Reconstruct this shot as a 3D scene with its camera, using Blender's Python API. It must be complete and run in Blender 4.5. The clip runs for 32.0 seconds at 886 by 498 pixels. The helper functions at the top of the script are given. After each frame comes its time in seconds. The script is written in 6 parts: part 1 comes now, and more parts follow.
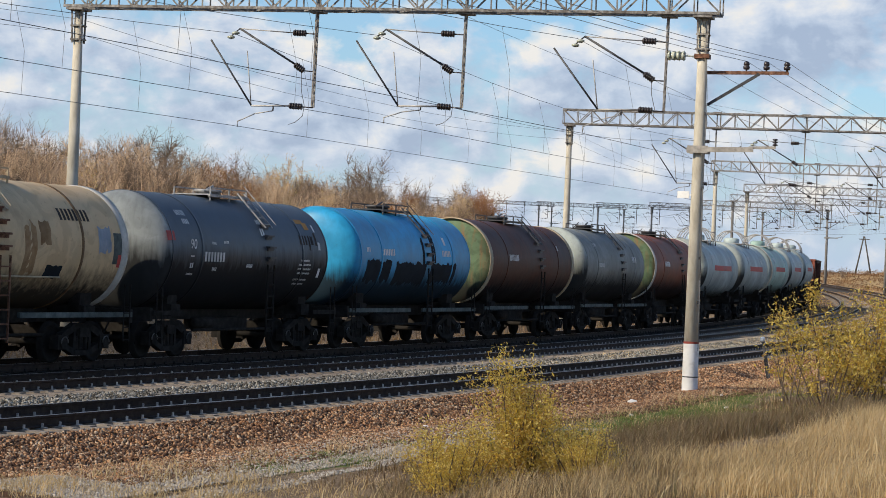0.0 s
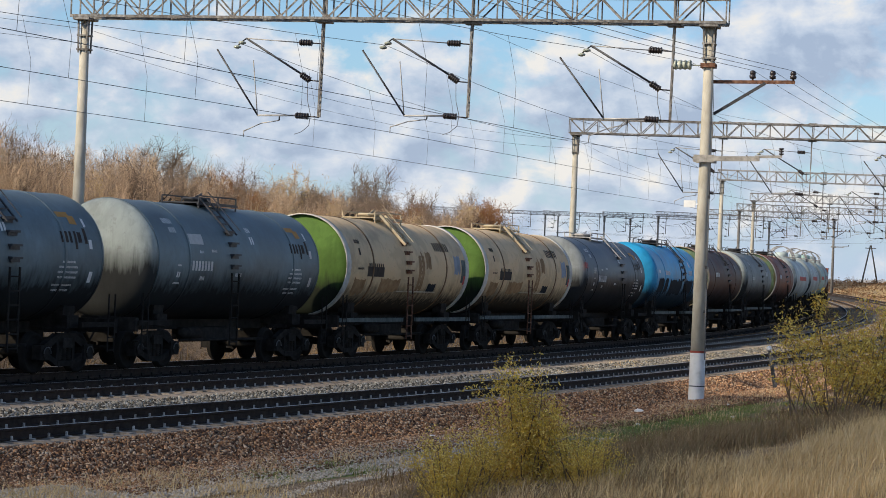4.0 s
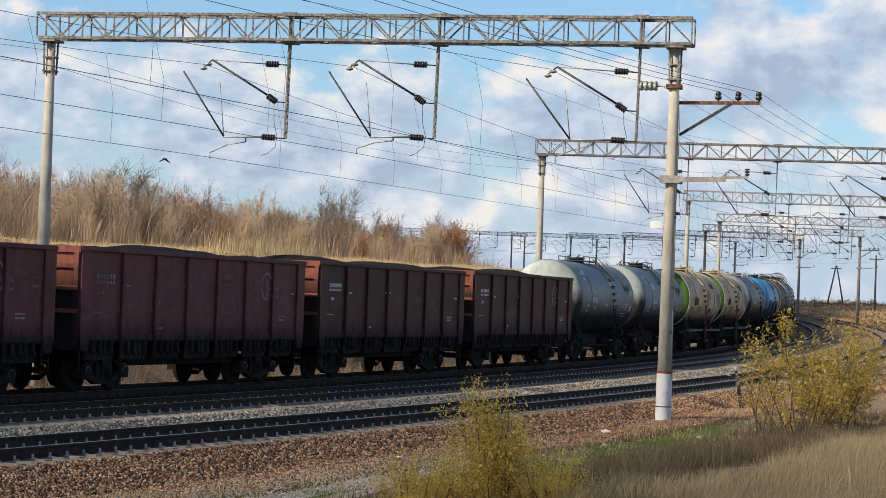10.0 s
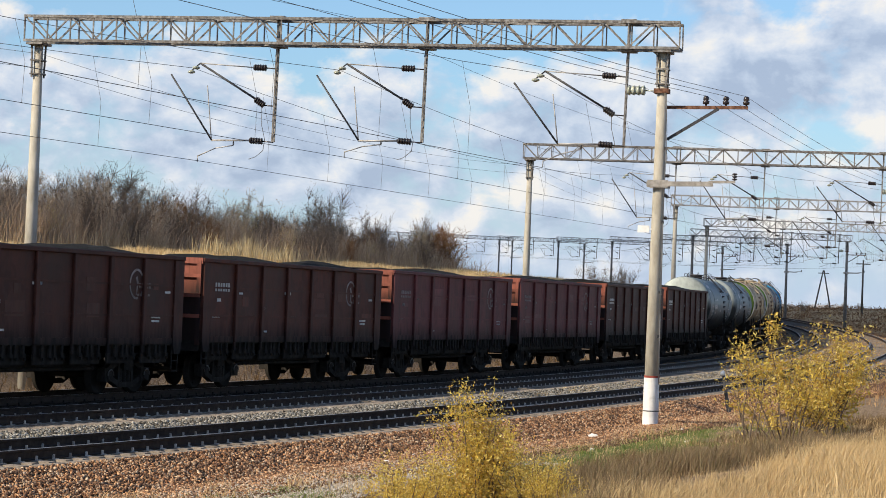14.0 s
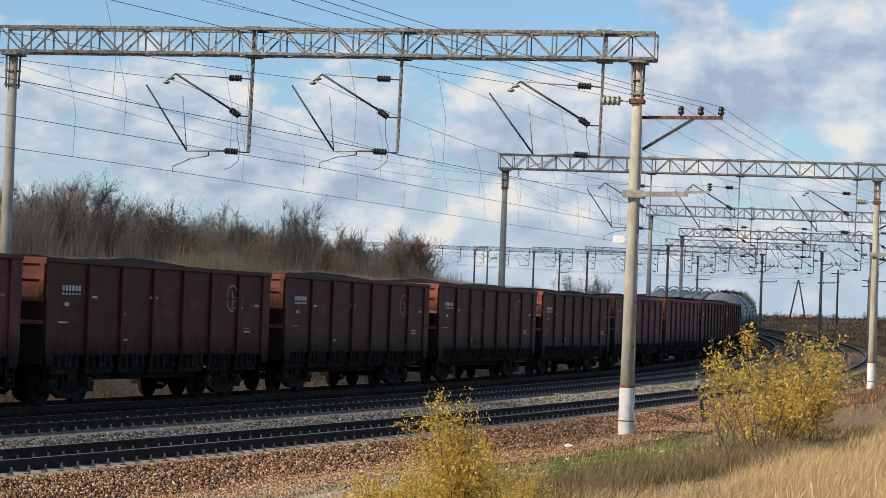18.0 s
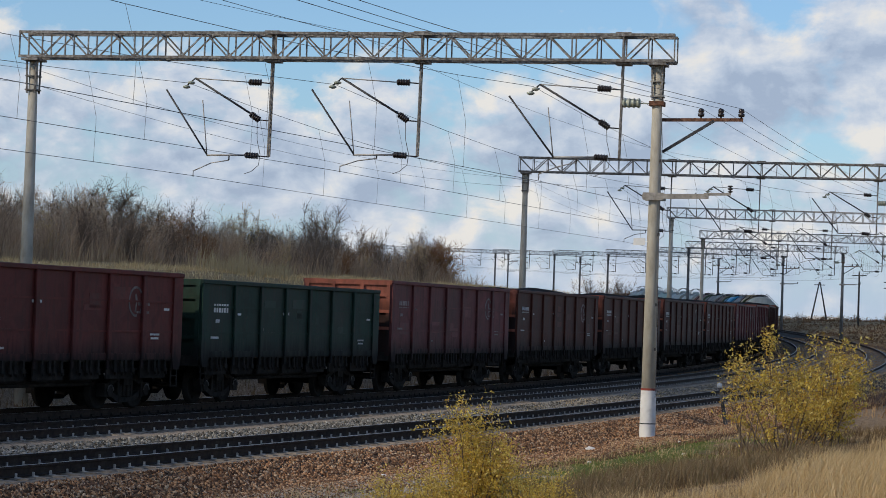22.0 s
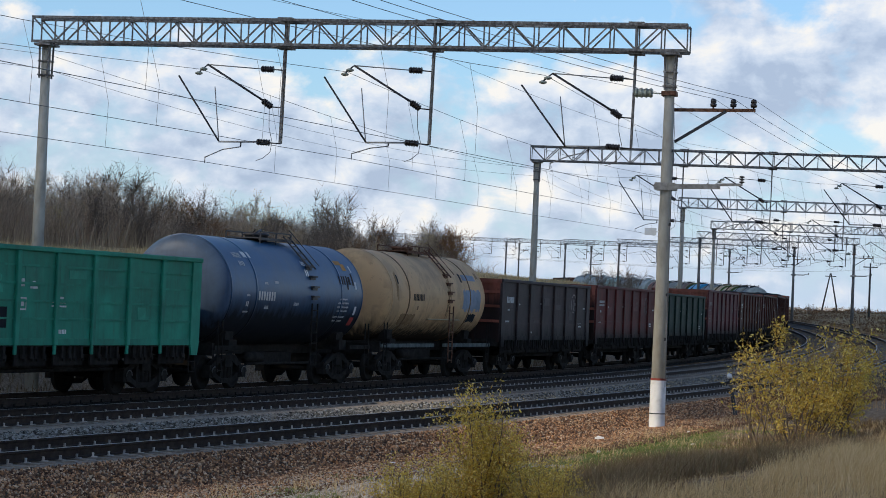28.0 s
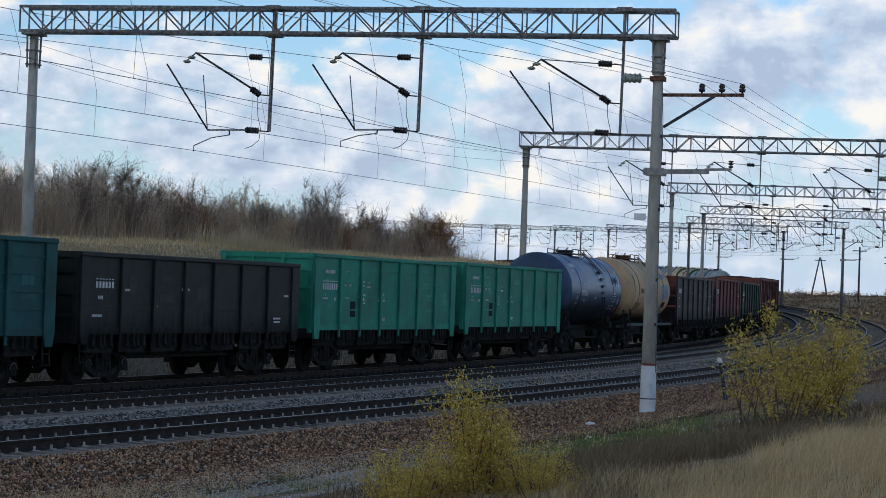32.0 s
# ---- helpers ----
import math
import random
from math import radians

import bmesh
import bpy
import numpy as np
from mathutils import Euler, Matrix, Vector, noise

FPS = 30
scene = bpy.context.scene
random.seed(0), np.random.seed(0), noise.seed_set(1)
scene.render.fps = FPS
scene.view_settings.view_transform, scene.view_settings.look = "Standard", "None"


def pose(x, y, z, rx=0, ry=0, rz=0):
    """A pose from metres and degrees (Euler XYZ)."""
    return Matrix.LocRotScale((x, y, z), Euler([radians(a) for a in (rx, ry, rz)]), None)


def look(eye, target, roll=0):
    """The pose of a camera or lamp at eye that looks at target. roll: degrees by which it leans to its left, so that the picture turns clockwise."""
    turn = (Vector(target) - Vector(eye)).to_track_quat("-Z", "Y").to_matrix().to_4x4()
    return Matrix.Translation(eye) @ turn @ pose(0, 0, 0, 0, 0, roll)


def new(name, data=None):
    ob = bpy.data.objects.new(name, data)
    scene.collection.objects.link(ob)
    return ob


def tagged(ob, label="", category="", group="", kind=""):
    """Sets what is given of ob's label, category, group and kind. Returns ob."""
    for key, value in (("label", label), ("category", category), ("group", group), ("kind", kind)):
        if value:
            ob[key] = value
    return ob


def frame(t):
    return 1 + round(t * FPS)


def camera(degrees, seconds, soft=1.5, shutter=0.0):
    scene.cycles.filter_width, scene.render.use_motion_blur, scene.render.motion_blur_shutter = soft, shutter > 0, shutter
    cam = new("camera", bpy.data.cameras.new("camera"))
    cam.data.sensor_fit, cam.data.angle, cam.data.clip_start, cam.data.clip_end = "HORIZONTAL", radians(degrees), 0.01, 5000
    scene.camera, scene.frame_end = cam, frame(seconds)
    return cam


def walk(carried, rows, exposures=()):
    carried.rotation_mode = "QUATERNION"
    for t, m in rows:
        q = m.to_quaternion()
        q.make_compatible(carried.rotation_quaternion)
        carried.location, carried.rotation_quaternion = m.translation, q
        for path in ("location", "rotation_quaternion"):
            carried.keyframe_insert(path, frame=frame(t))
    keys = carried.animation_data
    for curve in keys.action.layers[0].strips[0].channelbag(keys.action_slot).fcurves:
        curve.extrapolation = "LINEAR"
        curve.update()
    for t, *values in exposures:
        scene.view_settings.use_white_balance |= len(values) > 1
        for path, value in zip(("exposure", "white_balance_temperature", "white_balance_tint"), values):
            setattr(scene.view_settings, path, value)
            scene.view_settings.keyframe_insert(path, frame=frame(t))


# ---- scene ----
cam = camera(21.75, 32.0, soft=0.6)

# The tracks lie on one long left-hand bend: the main line's centre stands LAT metres to the
# left of the viewer and turns with radius BEND; heights are counted from the railhead.
LAT, BEND, EYE = 31.63, 653.5, 2.64
TRACK = (0.0, 3.97, 9.44)          # centres of the three tracks, far to near


def rise(s):
    return 3.0e-5 * s * s if s > 0 else 0.0


def at(off, s, z=0.0):
    """World place of a point off metres to the right of the far track at s metres along it."""
    if s <= 0:
        return Vector((-LAT + off, s, z))
    a = s / BEND
    return Vector((-LAT - BEND + (BEND + off) * math.cos(a), (BEND + off) * math.sin(a), z + rise(s)))


def bearing(s):
    return math.degrees(max(s, 0.0) / BEND)


# seconds, turn to the left, tilt up, roll of the hand-held camera in degrees
HELD = (
    (0.0, 26.385, 0.488, 2.294), (0.5, 26.419, 0.506, 2.245), (1.0, 26.458, 0.547, 2.213), (1.5, 26.503, 0.588, 2.183),
    (2.0, 26.557, 0.630, 2.228), (2.5, 26.580, 0.659, 2.248), (3.0, 26.589, 0.675, 2.229), (3.5, 26.580, 0.687, 2.244),
    (5.5, 26.317, 0.828, 2.173), (6.0, 26.221, 0.839, 2.172), (6.5, 26.151, 0.863, 2.111), (7.0, 26.086, 0.883, 2.122),
    (7.5, 26.025, 0.901, 2.140), (8.0, 25.968, 0.927, 2.127), (8.5, 25.901, 0.986, 2.113), (9.0, 25.838, 1.080, 2.123),
    (9.5, 25.797, 1.175, 2.113), (10.0, 25.745, 1.272, 2.108), (10.5, 25.733, 1.344, 2.076), (11.0, 25.779, 1.411, 1.987),
    (11.5, 25.819, 1.428, 2.026), (12.0, 25.792, 1.424, 2.136), (12.5, 25.734, 1.414, 2.225), (13.0, 25.648, 1.396, 2.224),
    (13.5, 25.561, 1.380, 2.218), (14.0, 25.440, 1.382, 2.211), (14.5, 25.330, 1.388, 2.203), (16.5, 24.938, 1.597, 2.154),
    (17.0, 24.869, 1.633, 2.167), (17.5, 24.846, 1.643, 2.177), (18.0, 24.841, 1.660, 2.134), (18.5, 24.861, 1.662, 2.133),
    (19.0, 24.947, 1.686, 2.100), (19.5, 25.026, 1.702, 2.148), (20.0, 25.110, 1.697, 2.170), (20.5, 25.175, 1.675, 2.143),
    (21.0, 25.245, 1.647, 2.099), (21.5, 25.296, 1.656, 2.019), (22.0, 25.353, 1.725, 1.910), (22.5, 25.420, 1.863, 1.809),
    (23.0, 25.446, 1.952, 1.794), (23.5, 25.452, 1.962, 1.857), (24.0, 25.465, 1.989, 1.910), (24.5, 25.471, 1.998, 1.976),
    (25.0, 25.475, 1.982, 2.084), (25.5, 25.507, 1.918, 2.165), (27.5, 25.606, 1.536, 2.333), (28.0, 25.614, 1.423, 2.382),
    (28.5, 25.611, 1.329, 2.400), (29.0, 25.590, 1.246, 2.418), (29.5, 25.567, 1.180, 2.385), (30.0, 25.507, 1.108, 2.309),
    (30.5, 25.446, 1.082, 2.245), (31.0, 25.396, 1.090, 2.170), (31.5, 25.363, 1.099, 2.057), (32.0, 25.345, 1.104, 1.969),
)


def held(turn, tilt, roll):
    a, b = radians(turn), radians(tilt)
    eye = Vector((0, 0, EYE))
    return look(eye, eye + Vector((-math.sin(a) * math.cos(b), math.cos(a) * math.cos(b), math.sin(b))), roll)


walk(cam, [(t, held(a, b, c)) for t, a, b, c in HELD],
     exposures=[(0, 0.22), (11, 0.25), (13, 0.32), (17, 0.14), (20, 0.12), (23, 0.09), (24, 0.20), (25, 0.25), (28, 0.36), (32, 0.36)])

# ---- sky and sun ----
SUN_FROM = Vector((-0.50, -0.66, 0.56)).normalized()


def nodes_of(owner):
    owner.use_nodes = True
    tree = owner.node_tree
    tree.nodes.clear()
    return tree.nodes, tree.links


def n_math(nd, ln, op, a, b=0.0, clamp=False):
    n = nd.new("ShaderNodeMath")
    n.operation, n.use_clamp = op, clamp
    for i, v in enumerate((a, b)):
        if isinstance(v, (int, float)):
            n.inputs[i].default_value = v
        else:
            ln.new(v, n.inputs[i])
    return n.outputs[0]


def n_ramp(nd, ln, fac, stops):
    n = nd.new("ShaderNodeValToRGB")
    el = n.color_ramp.elements
    while len(el) < len(stops):
        el.new(0.5)
    for e, (p, c) in zip(el, stops):
        e.position, e.color = p, (*c, 1) if len(c) == 3 else c
    ln.new(fac, n.inputs[0])
    return n.outputs[0]


def n_mix(nd, ln, fac, a, b, blend="MIX"):
    n = nd.new("ShaderNodeMix")
    n.data_type, n.blend_type = "RGBA", blend
    for i, v in ((0, fac), (6, a), (7, b)):
        if isinstance(v, (int, float)):
            n.inputs[i].default_value = v
        elif isinstance(v, tuple):
            n.inputs[i].default_value = (*v[:3], 1)
        else:
            ln.new(v, n.inputs[i])
    return n.outputs[2]


def n_noise(nd, ln, vec, scale, detail=5.0, rough=0.55, warp=0.0):
    n = nd.new("ShaderNodeTexNoise")
    n.inputs["Scale"].default_value, n.inputs["Detail"].default_value = scale, detail
    n.inputs["Roughness"].default_value, n.inputs["Distortion"].default_value = rough, warp
    if vec is not None:
        ln.new(vec, n.inputs["Vector"])
    return n.outputs[0]


def build_world():
    world = bpy.data.worlds.new("sky")
    scene.world = world
    nd, ln = nodes_of(world)
    sky = nd.new("ShaderNodeTexSky")
    sky.sky_type, sky.sun_disc = "NISHITA", False
    sky.sun_elevation = math.asin(SUN_FROM.z)
    sky.sun_rotation = math.atan2(SUN_FROM.x, SUN_FROM.y)
    sky.air_density, sky.dust_density, sky.ozone_density = 1.0, 1.0, 1.5
    blue = n_mix(nd, ln, 1.0, sky.outputs[0], (0.090, 0.112, 0.135), "MULTIPLY")
    tc = nd.new("ShaderNodeTexCoord")
    sep = nd.new("ShaderNodeSeparateXYZ")
    ln.new(tc.outputs["Generated"], sep.inputs[0])
    x, y, z = sep.outputs
    az = n_math(nd, ln, "ARCTAN2", x, y)             # to the right of north
    el = n_math(nd, ln, "ARCSINE", z)
    def density(da, de):
        """Cloud density at the direction, shifted by small angles."""
        flat = nd.new("ShaderNodeCombineXYZ")
        ln.new(n_math(nd, ln, "ADD", az, da), flat.inputs[0])
        ln.new(n_math(nd, ln, "MULTIPLY", n_math(nd, ln, "ADD", el, de), 1.45), flat.inputs[1])
        p = flat.outputs[0]
        big = n_noise(nd, ln, p, 13.0, 3.0, 0.5, 0.15)
        fine = n_noise(nd, ln, p, 34.0, 9.0, 0.58, 0.25)
        d = n_math(nd, ln, "ADD", n_math(nd, ln, "MULTIPLY", big, 0.55), n_math(nd, ln, "MULTIPLY", fine, 0.45))
        return d, fine

    def bank(a0, e0, wa, we, k):
        """A cloud bank round azimuth a0 and height e0 (degrees)."""
        da = n_math(nd, ln, "DIVIDE", n_math(nd, ln, "SUBTRACT", az, radians(a0)), radians(wa))
        de = n_math(nd, ln, "DIVIDE", n_math(nd, ln, "SUBTRACT", el, radians(e0)), radians(we))
        r2 = n_math(nd, ln, "ADD", n_math(nd, ln, "MULTIPLY", da, da), n_math(nd, ln, "MULTIPLY", de, de))
        return n_math(nd, ln, "MULTIPLY", n_math(nd, ln, "POWER", 2.718, n_math(nd, ln, "MULTIPLY", r2, -1.0)), k)

    here, fine = density(0.0, 0.0)
    above, _ = density(-0.006, 0.011)
    # the sky overhead is clearer
    total = n_math(nd, ln, "SUBTRACT", here, n_math(nd, ln, "MULTIPLY", n_math(nd, ln, "SUBTRACT", el, radians(11.0), clamp=True), 0.30))
    for b in BANKS:
        total = n_math(nd, ln, "ADD", total, bank(*b))
    mask = n_ramp(nd, ln, total, ((0.45, (0, 0, 0)), (0.50, (0.55, 0.55, 0.55)), (0.55, (1, 1, 1))))
    # tops and flanks towards the sun are white, thick undersides grey-blue
    relief = n_math(nd, ln, "ADD", n_math(nd, ln, "MULTIPLY", n_math(nd, ln, "SUBTRACT", here, above), 2.9), 0.5)
    thick = n_math(nd, ln, "MULTIPLY", n_math(nd, ln, "SUBTRACT", total, 0.5), 0.55)
    lit = n_ramp(nd, ln, n_math(nd, ln, "SUBTRACT", relief, thick),
                 ((0.24, (0.34, 0.41, 0.54)), (0.40, (0.44, 0.51, 0.63)), (0.54, (0.55, 0.60, 0.69)), (0.66, (0.66, 0.68, 0.72)), (0.80, (0.78, 0.745, 0.70))))
    haze = n_math(nd, ln, "SUBTRACT", 1.0, n_math(nd, ln, "DIVIDE", el, radians(5.0)), clamp=True)
    low = n_mix(nd, ln, n_math(nd, ln, "MULTIPLY", haze, 0.75), blue, (0.46, 0.59, 0.775))
    both = n_mix(nd, ln, n_math(nd, ln, "MULTIPLY", mask, 0.92), low, lit)
    far = n_math(nd, ln, "SUBTRACT", 1.0, n_math(nd, ln, "DIVIDE", el, radians(2.2)), clamp=True)
    both = n_mix(nd, ln, n_math(nd, ln, "MULTIPLY", far, 0.55), both, (0.44, 0.53, 0.665))
    bg = nd.new("ShaderNodeBackground")
    ln.new(both, bg.inputs[0])
    bg.inputs[1].default_value = 1.0
    out = nd.new("ShaderNodeOutputWorld")
    ln.new(bg.outputs[0], out.inputs[0])


# cloud banks: azimuth, height, half widths (degrees), weight
BANKS = (
    (-18.0, 5.6, 4.6, 1.5, 0.13), (-14.6, 7.0, 1.6, 1.4, 0.10), (-27.0, 3.2, 9.0, 1.0, 0.06), (-23.4, 3.9, 1.3, 0.7, 0.10), (-29.0, 3.7, 1.6, 0.6, 0.08),
    (-32.6, 3.5, 0.9, 0.35, 0.08), (-33.0, 7.6, 6.0, 1.3, -0.10), (-24.5, 7.6, 3.6, 1.5, -0.13), (-15.2, 4.3, 1.6, 0.5, -0.10), (-34.5, 5.2, 2.6, 0.8, 0.06),
)
build_world()

sun = new("sun", bpy.data.lights.new("sun", "SUN"))
sun.data.energy, sun.data.angle, sun.data.color = 5.0, radians(0.55), (1.0, 0.87, 0.68)
sun.matrix_world = look(SUN_FROM * 200, (0, 0, 0))

# ---- materials ----
MATS = {}


def mat(name, cols, scale=3.0, rough=0.8, bump=0.2, metal=0.0, big=0.4, stretch=(1, 1, 1), gap=0.0, per=0.0, rlow=None):
    """A weathered surface: fine grain between the colours, a slow stain over it, relief and gloss from the grain."""
    if name in MATS:
        return MATS[name]
    m = bpy.data.materials.new(name)
    nd, ln = nodes_of(m)
    tc, oi = nd.new("ShaderNodeTexCoord"), nd.new("ShaderNodeObjectInfo")
    mp = nd.new("ShaderNodeMapping")
    ln.new(tc.outputs["Object"], mp.inputs[0])
    mp.inputs["Scale"].default_value = stretch
    shift = nd.new("ShaderNodeCombineXYZ")
    for i in range(3):
        ln.new(n_math(nd, ln, "MULTIPLY", oi.outputs["Random"], 37.0 + 11 * i), shift.inputs[i])
    ln.new(shift.outputs[0], mp.inputs["Location"])
    v = mp.outputs[0]
    grain = n_noise(nd, ln, v, scale, 7.0, 0.62)
    k = len(cols)
    col = n_ramp(nd, ln, grain, [(0.30 + 0.40 * i / max(k - 1, 1), c) for i, c in enumerate(cols)])
    slow = n_noise(nd, ln, v, scale * 0.13, 4.0, 0.6)
    lo = 1.0 - big
    col = n_mix(nd, ln, 1.0, col, n_ramp(nd, ln, slow, ((0.35, (lo, lo, lo)), (0.65, (1.05, 1.05, 1.05)))), "MULTIPLY")
    if per:
        f = n_math(nd, ln, "ADD", n_math(nd, ln, "MULTIPLY", oi.outputs["Random"], per), 1.0 - per / 2)
        cc = nd.new("ShaderNodeCombineColor")
        for i in range(3):
            ln.new(f, cc.inputs[i])
        col = n_mix(nd, ln, 1.0, col, cc.outputs[0], "MULTIPLY")
    bs = nd.new("ShaderNodeBsdfPrincipled")
    ln.new(col, bs.inputs["Base Color"])
    bs.inputs["Metallic"].default_value = metal
    r0 = rough - 0.12 if rlow is None else rlow
    ln.new(n_math(nd, ln, "ADD", n_math(nd, ln, "MULTIPLY", slow, 2 * (rough - r0)), r0), bs.inputs["Roughness"])
    bs.inputs["Specular IOR Level"].default_value = 0.22 if metal == 0 and rough > 0.5 else 0.5
    if bump:
        bp = nd.new("ShaderNodeBump")
        bp.inputs["Strength"].default_value, bp.inputs["Distance"].default_value = bump, 0.02
        ln.new(grain, bp.inputs["Height"])
        ln.new(bp.outputs[0], bs.inputs["Normal"])
    out = nd.new("ShaderNodeOutputMaterial")
    ln.new(bs.outputs[0], out.inputs[0])
    MATS[name] = m
    return m


def paint(name, c, dirt=(0.05, 0.045, 0.04), amount=0.5, rough=0.55, streak=True, soot_shade=0.0, spec=0.16):
    """Old wagon paint: the colour, patches of grime and rust, and streaks that run down it; below a given height, oil,
    brake dust and painted-in shade.
    """
    if name in MATS:
        return MATS[name]
    m = bpy.data.materials.new(name)
    nd, ln = nodes_of(m)
    tc, oi = nd.new("ShaderNodeTexCoord"), nd.new("ShaderNodeObjectInfo")
    sh = nd.new("ShaderNodeVectorMath")
    cmb = nd.new("ShaderNodeCombineXYZ")
    ln.new(n_math(nd, ln, "MULTIPLY", oi.outputs["Random"], 53.0), cmb.inputs[1])
    ln.new(tc.outputs["Object"], sh.inputs[0])
    ln.new(cmb.outputs[0], sh.inputs[1])
    v = sh.outputs[0]
    fine = n_noise(nd, ln, v, 6.0, 7.0, 0.65)
    wide = n_noise(nd, ln, v, 0.55, 5.0, 0.6, 0.4)
    mp = nd.new("ShaderNodeMapping")
    ln.new(v, mp.inputs[0])
    mp.inputs["Scale"].default_value = (3.5, 3.5, 0.35)
    run = n_noise(nd, ln, mp.outputs[0], 1.6, 6.0, 0.65)
    hi = tuple(min(1, x * 1.45) for x in c)
    lo = tuple(x * 0.62 for x in c)
    col = n_ramp(nd, ln, wide, ((0.3, lo), (0.5, c), (0.72, hi)))
    f = n_ramp(nd, ln, run if streak else wide, ((0.48, (0, 0, 0)), (0.72, (1, 1, 1))))
    col = n_mix(nd, ln, n_math(nd, ln, "MULTIPLY", f, amount), col, dirt)
    rust = n_ramp(nd, ln, fine, ((0.60, (0, 0, 0)), (0.70, (1, 1, 1))))
    col = n_mix(nd, ln, n_math(nd, ln, "MULTIPLY", rust, amount * 0.7), col, (0.085, 0.042, 0.026))
    blot = n_noise(nd, ln, v, 1.7, 4.0, 0.55, 0.6)
    worn = n_ramp(nd, ln, blot, ((0.50, (0, 0, 0)), (0.58, (1, 1, 1))))
    col = n_mix(nd, ln, n_math(nd, ln, "MULTIPLY", worn, amount * 0.55), col, tuple(x * 0.45 for x in c))
    # soot on open wagon sides; on tanks and ends also painted-in underside shade
    if soot_shade:
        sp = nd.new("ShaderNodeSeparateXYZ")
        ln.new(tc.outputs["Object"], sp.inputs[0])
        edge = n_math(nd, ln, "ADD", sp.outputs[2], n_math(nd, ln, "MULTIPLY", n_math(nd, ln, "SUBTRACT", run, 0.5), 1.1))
        k = n_math(nd, ln, "DIVIDE", n_math(nd, ln, "SUBTRACT", soot_shade + 0.30, edge), 0.6, clamp=True)
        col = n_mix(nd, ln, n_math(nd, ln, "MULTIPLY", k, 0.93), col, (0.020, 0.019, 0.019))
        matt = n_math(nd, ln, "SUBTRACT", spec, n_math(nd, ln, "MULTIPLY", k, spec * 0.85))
    bs = nd.new("ShaderNodeBsdfPrincipled")
    ln.new(col, bs.inputs["Base Color"])
    ln.new(n_math(nd, ln, "ADD", n_math(nd, ln, "MULTIPLY", wide, 0.4), rough - 0.2), bs.inputs["Roughness"])
    bs.inputs["Specular IOR Level"].default_value = spec
    if soot_shade:
        ln.new(matt, bs.inputs["Specular IOR Level"])
    bp = nd.new("ShaderNodeBump")
    bp.inputs["Strength"].default_value, bp.inputs["Distance"].default_value = 0.25, 0.012
    ln.new(n_math(nd, ln, "ADD", n_math(nd, ln, "MULTIPLY", wide, 3.0), fine), bp.inputs["Height"])
    ln.new(bp.outputs[0], bs.inputs["Normal"])
    out = nd.new("ShaderNodeOutputMaterial")
    ln.new(bs.outputs[0], out.inputs[0])
    MATS[name] = m
    return m


def leafy(name, cols, trans=0.35):
    """Leaves and dry blades: the colour differs from piece to piece, some light passes through."""
    if name in MATS:
        return MATS[name]
    m = bpy.data.materials.new(name)
    nd, ln = nodes_of(m)
    geo = nd.new("ShaderNodeNewGeometry")
    k = len(cols)
    col = n_ramp(nd, ln, geo.outputs["Random Per Island"], [(i / max(k - 1, 1), c) for i, c in enumerate(cols)])
    df, tr, mx = nd.new("ShaderNodeBsdfDiffuse"), nd.new("ShaderNodeBsdfTranslucent"), nd.new("ShaderNodeMixShader")
    ln.new(col, df.inputs[0])
    ln.new(col, tr.inputs[0])
    mx.inputs[0].default_value = trans
    ln.new(df.outputs[0], mx.inputs[1])
    ln.new(tr.outputs[0], mx.inputs[2])
    out = nd.new("ShaderNodeOutputMaterial")
    ln.new(mx.outputs[0], out.inputs[0])
    MATS[name] = m
    return m


STEEL = mat("weathered_steel", ((0.07, 0.048, 0.036), (0.20, 0.185, 0.17), (0.44, 0.43, 0.41)), 9.0, 0.65, 0.2, 0.2, 0.4)
GALV = mat("grey_galvanised_steel", ((0.20, 0.19, 0.18), (0.38, 0.37, 0.36), (0.48, 0.47, 0.46)), 6.0, 0.6, 0.15, 0.3, 0.35)
RUSTY = mat("rusted_steel", ((0.05, 0.028, 0.02), (0.16, 0.075, 0.045), (0.26, 0.15, 0.10)), 9.0, 0.85, 0.3, 0.0, 0.3)
CONCRETE = mat("pole_concrete", ((0.32, 0.295, 0.235), (0.44, 0.405, 0.335), (0.53, 0.495, 0.415)), 4.0, 0.9, 0.25, 0.0, 0.25, (1, 1, 0.35))
WHITEWASH = mat("whitewash", ((0.62, 0.61, 0.58), (0.78, 0.77, 0.74), (0.82, 0.81, 0.79)), 5.0, 0.9, 0.2, 0.0, 0.2)
REDLINE = mat("red_paint", ((0.24, 0.05, 0.04), (0.36, 0.09, 0.06)), 5.0, 0.8, 0.1, 0.0, 0.2)
BLACK = mat("black_rubber", ((0.010, 0.010, 0.010), (0.024, 0.023, 0.022)), 6.0, 0.6, 0.1, 0.0, 0.2)
INSUL = mat("brown_glazed_insulator", ((0.018, 0.012, 0.012), (0.035, 0.025, 0.025)), 6.0, 0.35, 0.05, 0.0, 0.2)
GLASS_INS = mat("greenish_glass_insulator", ((0.26, 0.28, 0.22), (0.46, 0.48, 0.40)), 6.0, 0.25, 0.05, 0.0, 0.2)
DARKARM = mat("dark_steel_tube", ((0.030, 0.030, 0.034), (0.075, 0.075, 0.08)), 6.0, 0.55, 0.1, 0.3, 0.3)
WIRE = mat("wire", ((0.10, 0.10, 0.105), (0.17, 0.17, 0.17)), 3.0, 0.6, 0.0, 0.3, 0.2)
